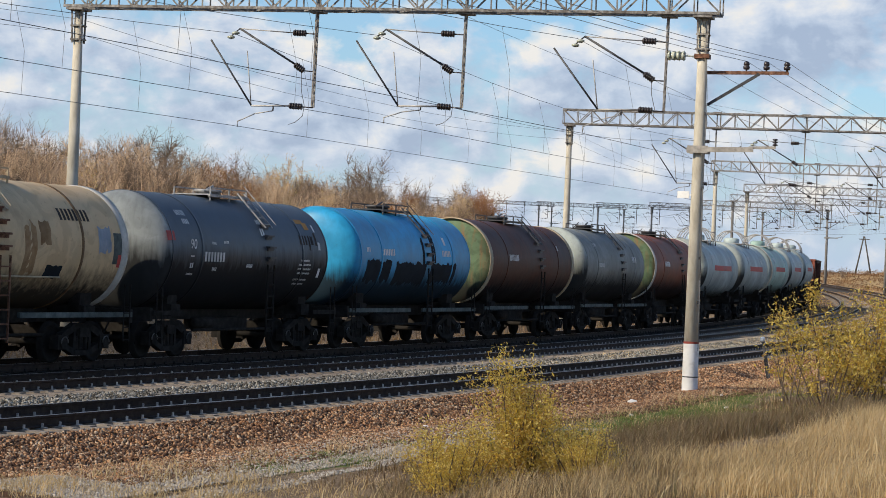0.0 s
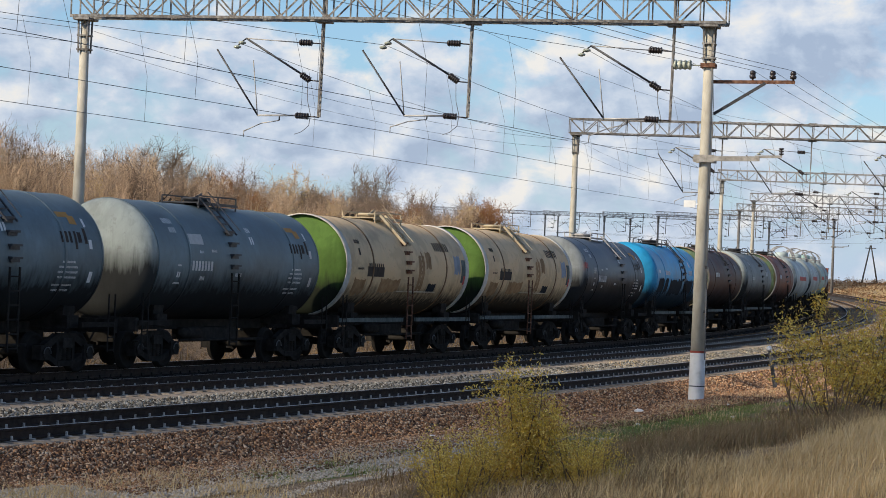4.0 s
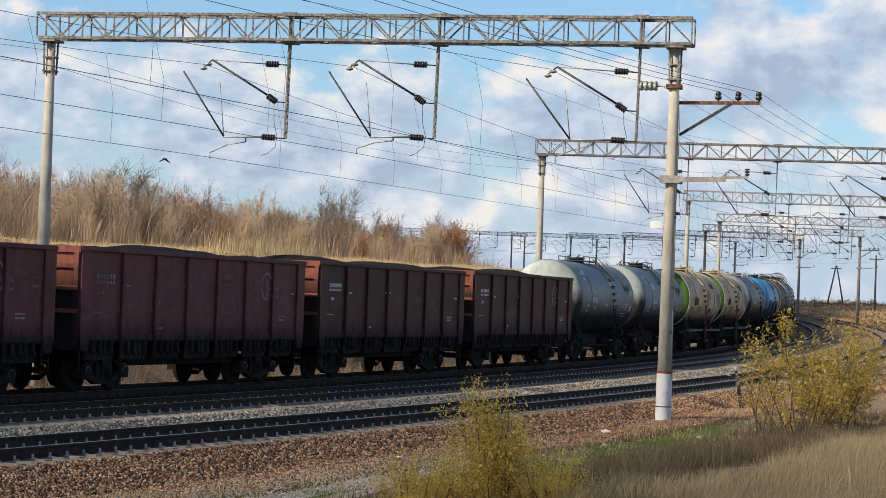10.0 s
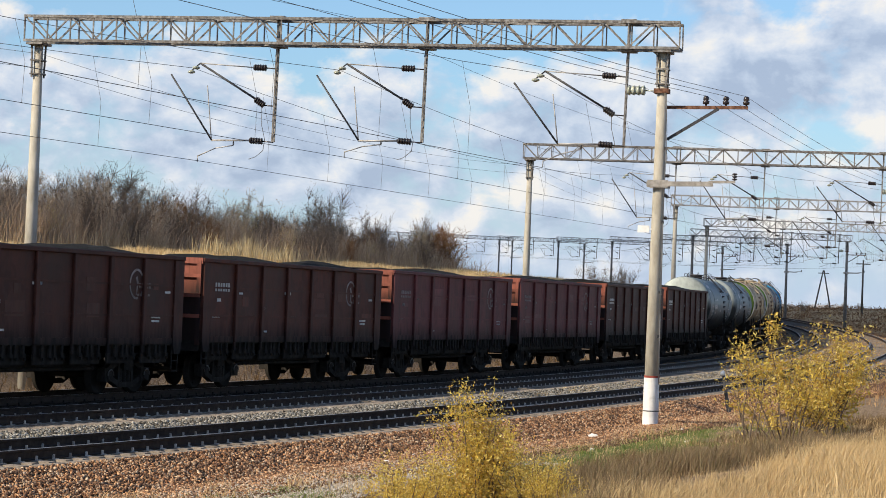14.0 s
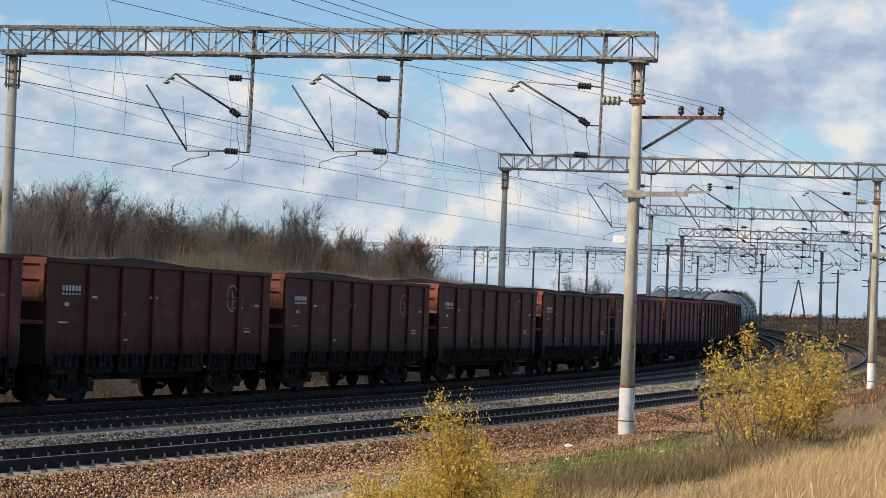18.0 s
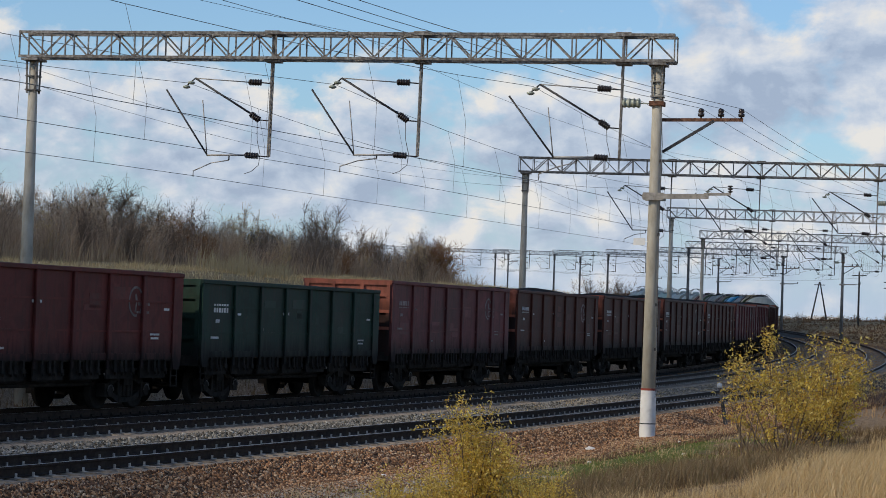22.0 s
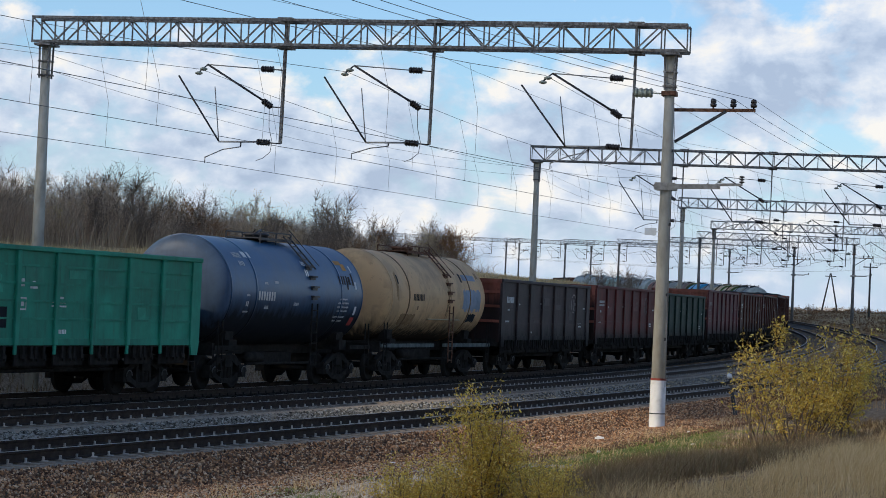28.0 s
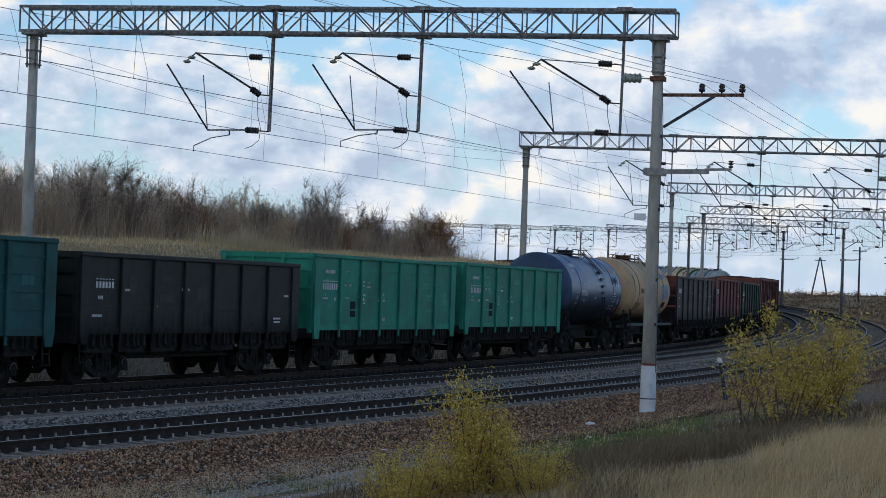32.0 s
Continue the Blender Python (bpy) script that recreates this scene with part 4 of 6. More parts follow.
    bm = bmesh.new()
    for y in (-0.16, 0.16):
        bar(bm, (0, y, 0.55), (0, y, 1.30), 0.03)
    for z in (0.58, 0.85, 1.12):
        bar(bm, (0, -0.16, z), (0, 0.16, z), 0.03)
    out["footstep"] = mesh_of("footstep", bm, UNDER)
    return out


def coal_mesh(top, seed):
    r = random.Random(seed)
    ny, nx = 41, 9
    ph = [r.uniform(0, 6.28) for _ in range(4)]
    bm = bmesh.new()
    g = []
    for i in range(ny):
        y = -6.25 + 12.5 * i / (ny - 1)
        row = []
        for j in range(nx):
            x = -1.42 + 2.84 * j / (nx - 1)
            e = min(1.0, (6.25 - abs(y)) / 1.3)
            hump = 0.16 + 0.07 * math.sin(y * 0.9 + ph[0]) + 0.03 * math.sin(y * 2.3 + ph[1])
            z = top - 0.32 + e * (0.30 + hump * (1 - (x / 1.5) ** 2 * 0.75)) + r.uniform(-0.03, 0.03)
            row.append(bm.verts.new((x, y, z)))
        g.append(row)
    for i in range(ny - 1):
        for j in range(nx - 1):
            bm.faces.new((g[i][j], g[i + 1][j], g[i + 1][j + 1], g[i][j + 1]))
    return mesh_of("coal_load", bm, COAL)


def open_wagon(s_mid, kind, top, loaded, label, seed):
    w = thing("open_wagon", Matrix(), label, "freight wagon", "wagons of the train")
    pm = gondola_paint(kind)
    ms = shared(("gondola", kind, top), lambda: gondola_shell(top, pm, kind))
    H = 6.40
    for k in (1, -1):
        flip = pose(0, 0, 0, 0, 0, 0 if k > 0 else 180)
        side = part("side_wall", ms["side_wall"], None, w)
        side.matrix_basis = flip @ pose(1.48, 0, 0)
        part("top_rail", ms["top_rail"], None, side)
        part("sill", ms["sill"], None, side)
        for i in range(1, 7):
            part("post", ms["post"], None, side).location = (0.02, -H + 0.36 + (2 * H - 0.72) * i / 7, 0)
        for y in (-H + 0.25, H - 0.25):
            part("corner_plate", ms["corner_plate"], None, side).location = (0.02, y, 0)
        for i in range(7):
            if k > 0 or i in (0, 6):
                part("hatch", ms["hatch"], None, w).matrix_basis = flip @ pose(1.44, -H + 0.36 + (2 * H - 0.72) * (i + 0.5) / 7, 0)
        end = part("end_wall", ms["end_wall"], None, w, "end wall with faded paint")
        end.matrix_basis = flip @ pose(0, H - 0.05, 0)
        for z in (top - 0.42, top - 0.95, top - 1.5):
            part("end_rib", ms["end_rib"], None, end).location = (0, 0, z)
        for x in (-1.42, 1.42, -0.5, 0.5):
            part("end_post", ms["end_post"], None, end).location = (x, 0, 0)
        if k > 0:
            for i in range(7):
                for z in ((0.25, 0.44, 0.63, 0.82) if kind in ("teal", "bluegreen") else (0.26, 0.52, 0.76) if kind == "grey" else (0.30, 0.66)):
                    part("rib", ms["rib"], None, side).location = (0, -H + 0.36 + (2 * H - 0.72) * (i + 0.5) / 7, 1.36 + (top - 1.36) * z)
        part("footstep", ms["footstep"], None, w).matrix_basis = pose(1.50, k * (H - 0.28), 0)
        add_bogie(w, k * 4.325, s_mid)
    part("underframe", ms["underframe"], None, w)
    if loaded:
        part("coal_load", coal_mesh(top, seed), None, w, "heap of black coal")
    add_couplers(w, H)
    r = random.Random(seed)
    x = 1.512
    rows = [(-H + 1.25, top - 0.70, 0.95, 0.23), (-H + 1.05, top - 1.05, 0.25, 0.09), (-H + 0.9, top - 1.5, 0.5, 0.06), (-H + 2.3, top - 0.85, 0.5, 0.06),
            (-H + 5.6, top - 0.8, 0.45, 0.07), (-H + 3.9, top - 1.25, 0.30, 0.08), (-H + 4.0, top - 1.9, 0.5, 0.05), (H - 1.4, top - 1.55, 0.5, 0.05), (H - 1.4, top - 1.65, 0.42, 0.05), (H - 0.8, top - 0.9, 0.3, 0.06)]
    if kind in ("teal", "bluegreen"):
        rows = [(-H + 1.30, top - 0.45, 0.80, 0.15), (-H + 1.30, top - 0.88, 1.22, 0.27), (-H + 0.95, top - 1.28, 0.42, 0.05), (-H + 0.95, top - 1.18, 0.10, 0.07), (-H + 1.75, top - 1.28, 0.18, 0.13),
                (-H + 2.75, top - 0.42, 0.34, 0.04), (-H + 2.55, top - 0.86, 0.20, 0.07), (-H + 2.95, top - 0.86, 0.18, 0.07), (-H + 2.75, top - 1.26, 0.30, 0.06),
                (-H + 3.85, top - 0.38, 0.14, 0.16), (-H + 3.95, top - 0.74, 0.40, 0.08), (-H + 3.95, top - 0.86, 0.40, 0.05), (-H + 4.55, top - 0.78, 0.14, 0.06), (-H + 4.55, top - 0.90, 0.32, 0.05),
                (-H + 5.70, top - 1.12, 0.42, 0.05), (-H + 5.70, top - 1.22, 0.60, 0.05), (-H + 5.70, top - 1.32, 0.66, 0.04), (-H + 5.90, top - 1.92, 0.36, 0.10), (-H + 3.80, top - 1.92, 0.10, 0.16), (-H + 2.25, top - 1.92, 0.12, 0.10)]
        bm = bmesh.new()
        for dy, dz, l, h in ((0, 0.13, 0.50, 0.035), (0, -0.13, 0.50, 0.035), (-0.235, 0, 0.03, 0.26), (0.235, 0, 0.03, 0.26), (-0.09, 0.0, 0.12, 0.11), (0.09, 0.0, 0.12, 0.11)):
            box(bm, (x, -H + 4.0 + dy, top - 1.28 + dz), (0.006, l, h))
        part("boxed_emblem", bm, MARK, w)
    marks(w, x, rows, "stencil", FAINT if kind == "pink" else MARK)
    if kind in ("red", "pink", "grey", "brown", "dark") and r.random() < 0.8:
        ring_logo(w, x, H - 2.45, top - 0.72, 0.36)
    if kind in ("teal", "bluegreen"):
        bm = bmesh.new()
        box(bm, (1.511, -H + 3.22, 1.92), (0.005, 0.44, 0.48))
        part("dark_plate", bm, OIL, w, "black plate")
    faded = paint("patch_" + kind, tuple(c * 1.22 for c in gondola_paint_base(kind)), amount=0.6)
    for _ in range(6):
        bm = bmesh.new()
        y, z = -H + 0.36 + (2 * H - 0.72) * (r.randrange(7) + 0.5) / 7 + r.uniform(-0.25, 0.25), r.uniform(1.9, top - 0.5)
        box(bm, (1.509, y, z), (0.004, r.uniform(0.25, 0.95), r.uniform(0.12, 0.40)))
        part("paint_patch", bm, faded, w)
    return w


LONG = 5.42          # half a tank wagon over its end beams


def tank_wagon(s_mid, look_, label):
    """look_: paint, end paint, radius, axis height, rim, bands, fittings."""
    w = thing("tank_wagon", Matrix(), label, "tank wagon", "wagons of the train")
    R, zc, half = look_["r"], look_["z"], look_["half"]
    shell_m = look_["paint"]
    dome = look_.get("dome", 0.42)
    ends = []
    for i in range(7):
        a = math.pi / 2 * i / 6
        ends.append((half - dome + dome * math.sin(a), R * (0.0 if i == 6 else math.cos(a) ** 0.45)))

    def make_shell():
        bm = bmesh.new()
        n = 6
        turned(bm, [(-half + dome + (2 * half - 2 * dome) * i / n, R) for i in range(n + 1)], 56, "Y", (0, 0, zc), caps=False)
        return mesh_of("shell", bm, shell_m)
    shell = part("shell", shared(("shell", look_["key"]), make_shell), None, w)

    def make_end():
        bm = bmesh.new()
        turned(bm, [(p, max(r, 0.02)) for p, r in ends], 56, "Y", (0, 0, zc))
        return mesh_of("tank_end", bm, look_.get("end", shell_m))
    for k in (1, -1):
        e = part("tank_end", shared(("end", look_["key"]), make_end), None, w)
        if k < 0:
            e.matrix_basis = pose(0, 0, 0, 0, 0, 180)

    def ring(y, wd, up, m, name):
        bm = bmesh.new()
        turned(bm, [(y - wd / 2, R - 0.01), (y - wd / 2, R + up), (y + wd / 2, R + up), (y + wd / 2, R - 0.01)], 56, "Y", (0, 0, zc), caps=False)
        return part(name, bm, m, shell)
    for y in (-half * 0.60, half * 0.60):
        ring(y, 0.09, 0.014, look_.get("strap", shell_m), "strap")
    for y in (-half + dome, half - dome):
        if look_.get("rim"):
            ring(y + (0.06 if y > 0 else -0.06), 0.30, 0.02, look_["rim"], "end_rim")
        else:
            ring(y, 0.05, 0.010, shell_m, "weld_seam")
    if look_.get("rail"):
        bm = bmesh.new()
        zr = zc - 0.72
        xr = math.sqrt(R * R - 0.72 ** 2) + 0.07
        pipe(bm, [(xr - 0.08, -0.9, zr), (xr, -0.85, zr), (xr, 2.3, zr), (xr - 0.08, 2.35, zr)], 0.025)
        part("side_rail", bm, RIMBEIGE, w)
    # frame
    bm = bmesh.new()
    box(bm, (0, 0, 1.10), (0.46, 2 * LONG + 0.3, 0.34))
    for k in (-1, 1):
        box(bm, (0, k * 3.9, 1.22), (2.5, 0.5, 0.30))
        box(bm, (0, k * (LONG + 0.1), 1.12), (2.9, 0.14, 0.34))
        for x in (-0.95, 0.95):
            bar(bm, (x, k * 3.9, 1.15), (x * 1.05, k * 3.9, zc - R * 0.72), 0.5, 0.3)
    part("underframe", bm, UNDER, w)

    def brake_box():
        b = bmesh.new()
        box(b, (0.3, 0.2, 0.82), (0.8, 2.2, 0.34))
        return mesh_of("brake_box", b, UNDER)

    def air_tank():
        b = bmesh.new()
        turned(b, [(-2.0, 0.05), (-1.95, 0.16), (-1.05, 0.16), (-1.0, 0.05)], 12, "Y", (0.75, 0, 0.86))
        return mesh_of("air_reservoir", b, UNDER)

    def brake_pipe():
        b = bmesh.new()
        tube(b, (0.95, -2.4, 0.68), (0.95, 2.4, 0.68), 0.04)
        return mesh_of("brake_pipe", b, UNDER)
    part("brake_box", shared("brake_box", brake_box), None, w)
    part("air_reservoir", shared("air_reservoir", air_tank), None, w)
    part("brake_pipe", shared("brake_pipe", brake_pipe), None, w)
    for x in (-1.46, 1.46):
        for k in (-1, 1):
            bm = bmesh.new()
            y0 = 0.55 if look_.get("sill") else LONG - 1.5
            bar(bm, (x, k * y0, 1.16), (x, k * (LONG + 0.08), 1.16), 0.08, 0.12)
            part("side_sill", bm, look_.get("sill", UNDER), w)
    for k in (-1, 1):
        add_bogie(w, k * 3.9, s_mid)
        bm = bmesh.new()
        for dy in (-0.14, 0.14):
            bar(bm, (1.50, k * (LONG - 0.2) + dy, 0.5), (1.50, k * (LONG - 0.2) + dy, 1.9), 0.03)
        for z in (0.55, 0.85, 1.2):
            bar(bm, (1.50, k * (LONG - 0.2) - 0.14, z), (1.50, k * (LONG - 0.2) + 0.14, z), 0.03)
        part("end_step", bm, UNDER, w)
    add_couplers(w, LONG + 0.12)
    top = zc + R
    ys, wide = look_.get("stair", 0.9), look_.get("stair_bar", 0.04)
    fit_m = look_.get("fit", DARKARM)
    if look_.get("gas"):
        bm = bmesh.new()
        turned(bm, [(top - 0.15, 0.45), (top + 0.25, 0.45), (top + 0.33, 0.3)], 18, "Z", (0, 0, 0))
        part("valve_dome", bm, shell_m, w)
        for y in (-1.1, -0.4, 0.4, 1.1):
            bm = bmesh.new()
            pipe(bm, [(0.85 * math.cos(math.pi * i / 14), y, top - 0.25 + 0.95 * math.sin(math.pi * i / 14)) for i in range(15)], 0.028)
            part("safety_hoop", bm, GALV, w)
        bm = bmesh.new()
        for x in (-0.8, 0.8):
            for z in (top + 0.1, top + 0.45):
                bar(bm, (x, -1.1, z), (x, 1.1, z), 0.035)
        box(bm, (0, 0, top - 0.02), (1.5, 2.3, 0.05))
        part("service_platform", bm, GALV, w)
        bm = bmesh.new()
        for i in range(8):
            a0, a1 = 1.42 + i * 0.022, 1.42 + (i + 1) * 0.022
            for a, b in ((a0, a1),):
                vs = [bm.verts.new(((R + 0.006) * math.sin(t), y, zc + (R + 0.006) * math.cos(t))) for t, y in ((a, -2.6), (a, 2.6), (b, 2.6), (b, -2.6))]
                bm.faces.new(vs)
        part("red_stripe", bm, REDSTRIPE, shell)
    else:
        bm = bmesh.new()
        turned(bm, [(top - 0.10, 0.34), (top + 0.14, 0.34), (top + 0.16, 0.40), (top + 0.22, 0.36)], 18, "Z", (0, 0, 0))
        tube(bm, (0.1, -0.45, top + 0.15), (0.1, 0.1, top + 0.32), 0.03)
        part("manhole", bm, fit_m, w)
        bm = bmesh.new()
        for i in range(3):
            box(bm, (0.0, -0.6 + i * 0.75, top + 0.06), (1.1, 0.62, 0.035))
        for x in (-0.55, 0.55):
            bar(bm, (x, -0.95, top + 0.03), (x, 1.3, top + 0.03), 0.06)
        part("walkway", bm, fit_m, w)
        bm = bmesh.new()
        for x in (-0.55, 0.55):
            for y in (-0.9, 0.2, 1.25):
                bar(bm, (x, y, top - 0.1), (x, y, top + 0.24), 0.035)
            bar(bm, (x, -0.9, top + 0.24), (x, 1.25, top + 0.24), 0.035)
        part("handrail", bm, fit_m, w)
        # a slanting stair over the shoulder, step plates on the flank, a ladder below
        for k in (-1, 1):
            m_up = fit_m if k > 0 else UNDER
            bm = bmesh.new()
            a0, b0 = Vector((k * 0.55, ys, top + 0.16)), Vector((k * (R * 0.96), ys, zc + R * 0.50))
            for dy in (-0.2, 0.2):
                off = Vector((0, dy, 0))
                bar(bm, a0 + off, b0 + off, wide)
                if dy > 0:
                    bar(bm, a0 + off + Vector((0, 0, 0.2)), b0 + off + Vector((k * 0.1, 0, 0.1)), 0.022)
            for i in range(5):
                p = a0.lerp(b0, (i + 0.5) / 5)
                bar(bm, p - Vector((0, 0.2, 0)), p + Vector((0, 0.2, 0)), 0.05, 0.03)
            part("stair", bm, m_up, w)
            for t in (1.02, 1.22, 1.42, 1.60):
                bm = bmesh.new()
                r = R + 0.05
                box(bm, (k * r * math.sin(t), ys, zc + r * math.cos(t)), (0.14, 0.42, 0.05))
                box(bm, (k * (r - 0.02) * math.sin(t), ys, zc + r * math.cos(t) - 0.06), (0.05, 0.36, 0.08))
                part("step_plate", bm, look_.get("low_fit", DARKARM), w)
            bm = bmesh.new()
            for dy in (-0.2, 0.2):
                bar(bm, (k * 1.58, ys + dy, 0.55), (k * 1.58, ys + dy, zc - 0.25), 0.04)
            for i in range(6):
                z = 0.65 + i * 0.32
                bar(bm, (k * 1.58, ys - 0.2, z), (k * 1.58, ys + 0.2, z), 0.035)
            part("ladder", bm, look_.get("low_fit", UNDER), w)
    # stencilled writing lies on the curve of the shell
    if look_.get("marks", True):
        bm = bmesh.new()
        mm = look_.get("mark", MARK)
        r = R + 0.006

        def curved(y, z, l, h):
            n = max(1, int(l / (h * 0.62)))
            st = l / n
            for i in range(n):
                for za in range(-2, 2):
                    q = []
                    for yy, zz in ((-0.31, za / 4), (0.31, za / 4), (0.31, za / 4 + 0.25), (-0.31, za / 4 + 0.25)):
                        dz = z + zz * h - zc
                        q.append(bm.verts.new((math.sqrt(max(r * r - dz * dz, 0.01)), y - l / 2 + st * (i + 0.5 + yy), z + zz * h)))
                    bm.faces.new(q)
        for row in look_.get("rows", ((-half + 2.7, zc + 0.22, 1.45, 0.27), (-half + 2.4, zc - 0.1, 0.24, 0.12), (-half + 1.4, zc + 0.95, 0.45, 0.11), (-half + 1.4, zc + 0.62, 0.14, 0.2),
                                      (-half + 1.4, zc - 0.05, 0.3, 0.06), (-half + 4.4, zc + 0.55, 0.3, 0.07), (half - 1.9, zc - 0.02, 0.65, 0.06), (half - 1.9, zc - 0.15, 0.8, 0.05),
                                      (half - 1.9, zc - 0.28, 0.6, 0.05), (half - 1.9, zc - 0.41, 0.72, 0.05), (half - 1.0, zc + 0.55, 0.2, 0.2))):
            curved(*row)
        tagged(part("stencil", bm, mm, shell), kind="stuff")
    if look_["key"] == "slate":
        lettering(w, "90", 0.36, -3.55, 2.92, R - 0.004, MARK)
    for name, m, y, z, l, h in look_.get("patches", ()):
        bm = bmesh.new()
        r = R + 0.0045
        k = 6
        if name in ("rust_stain", "oil_stain", "oil_run", "blue_patch"):
            # stains have ragged upper and lower edges
            g = random.Random(int(y * 100) + int(z * 10))
            n = max(4, int(l / 0.09))
            hi = [z + h / 2 - g.uniform(0, 0.16) * h for _ in range(n + 1)]
            lo = [z - h / 2 + g.uniform(0, 0.22) * h for _ in range(n + 1)]
            rows = [[bm.verts.new((math.sqrt(r * r - (a + (b - a) * j / k - zc) ** 2), y - l / 2 + l * i / n + g.uniform(-0.02, 0.02), a + (b - a) * j / k)) for j in range(k + 1)] for i, (a, b) in enumerate(zip(lo, hi))]
            for p0, p1 in zip(rows, rows[1:]):
                for j in range(k):
                    bm.faces.new((p0[j], p1[j], p1[j + 1], p0[j + 1]))
            part(name, bm, m, shell)
            continue
        for i in range(k):
            z0, z1 = z - h / 2 + h * i / k, z - h / 2 + h * (i + 1) / k
            vs = [bm.verts.new((math.sqrt(r * r - (zz - zc) ** 2), yy, zz)) for yy, zz in ((y - l / 2, z0), (y + l / 2, z0), (y + l / 2, z1), (y - l / 2, z1))]
            bm.faces.new(vs)
        part(name, bm, m, shell)
    return w


REDSTRIPE = mat("red_stripe_paint", ((0.42, 0.05, 0.045), (0.55, 0.09, 0.07)), 5.0, 0.6, 0.1, 0.0, 0.4)
RIMWHITE = mat("dirty_white_rim", ((0.42, 0.40, 0.35), (0.66, 0.64, 0.58)), 5.0, 0.7, 0.1, 0.0, 0.3)
RIMBEIGE = mat("dirty_beige_rim", ((0.34, 0.27, 0.17), (0.52, 0.44, 0.31)), 5.0, 0.7, 0.1, 0.0, 0.3)
DARKMARK = mat("dark_stencil", ((0.03, 0.025, 0.02), (0.07, 0.05, 0.04)), 7.0, 0.8, 0.0, 0.0, 0.4)
ORANGE = mat("orange_emblem", ((0.42, 0.20, 0.05), (0.52, 0.27, 0.08)), 5.0, 0.7, 0.0, 0.0, 0.2)
BLUEPATCH = mat("faded_blue_patch", ((0.20, 0.25, 0.31), (0.32, 0.36, 0.41)), 4.0, 0.8, 0.0, 0.0, 0.3)
RUSTPATCH = mat("rust_stain", ((0.24, 0.135, 0.06), (0.40, 0.265, 0.14)), 4.0, 0.9, 0.1, 0.0, 0.4)
FAINT = mat("faded_stencil", ((0.20, 0.16, 0.15), (0.42, 0.37, 0.35)), 7.0, 0.8, 0.0, 0.0, 0.6)
OIL = mat("black_oil_stain", ((0.008, 0.010, 0.013), (0.016, 0.022, 0.030)), 3.0, 0.9, 0.0, 0.0, 0.4)
RUSTSTRAP = mat("rusted_strap", ((0.13, 0.065, 0.03), (0.30, 0.19, 0.10)), 4.0, 0.85, 0.2, 0.0, 0.4)
SILLGREEN = mat("pale_green_sill", ((0.05, 0.064, 0.060), (0.15, 0.175, 0.165)), 4.0, 0.8, 0.1, 0.0, 0.4)


# y, z, length and height of the stencilled lines on the newer tank wagons
STENCILS = ((-2.45, 2.62, 1.35, 0.25), (-2.3, 2.30, 0.26, 0.10), (-2.4, 2.98, 0.24, 0.07), (-1.7, 3.02, 0.3, 0.07), (-3.75, 3.72, 0.5, 0.13), (-3.70, 3.50, 0.36, 0.13),
            (-3.6, 2.62, 0.22, 0.05), (-3.6, 2.38, 0.20, 0.14), (-3.6, 2.16, 0.34, 0.05), (-0.3, 2.42, 0.36, 0.09),
            (3.2, 2.62, 0.55, 0.05), (3.2, 2.50, 0.80, 0.05), (3.2, 2.38, 0.85, 0.05), (3.2, 2.26, 0.80, 0.05), (3.1, 2.08, 0.85, 0.045), (3.1, 1.96, 0.70, 0.045),
            (4.15, 3.05, 0.22, 0.22), (4.2, 2.28, 0.24, 0.26), (4.1, 3.55, 0.16, 0.2), (0.62, 3.62, 0.26, 0.12), (0.62, 3.35, 0.26, 0.20))


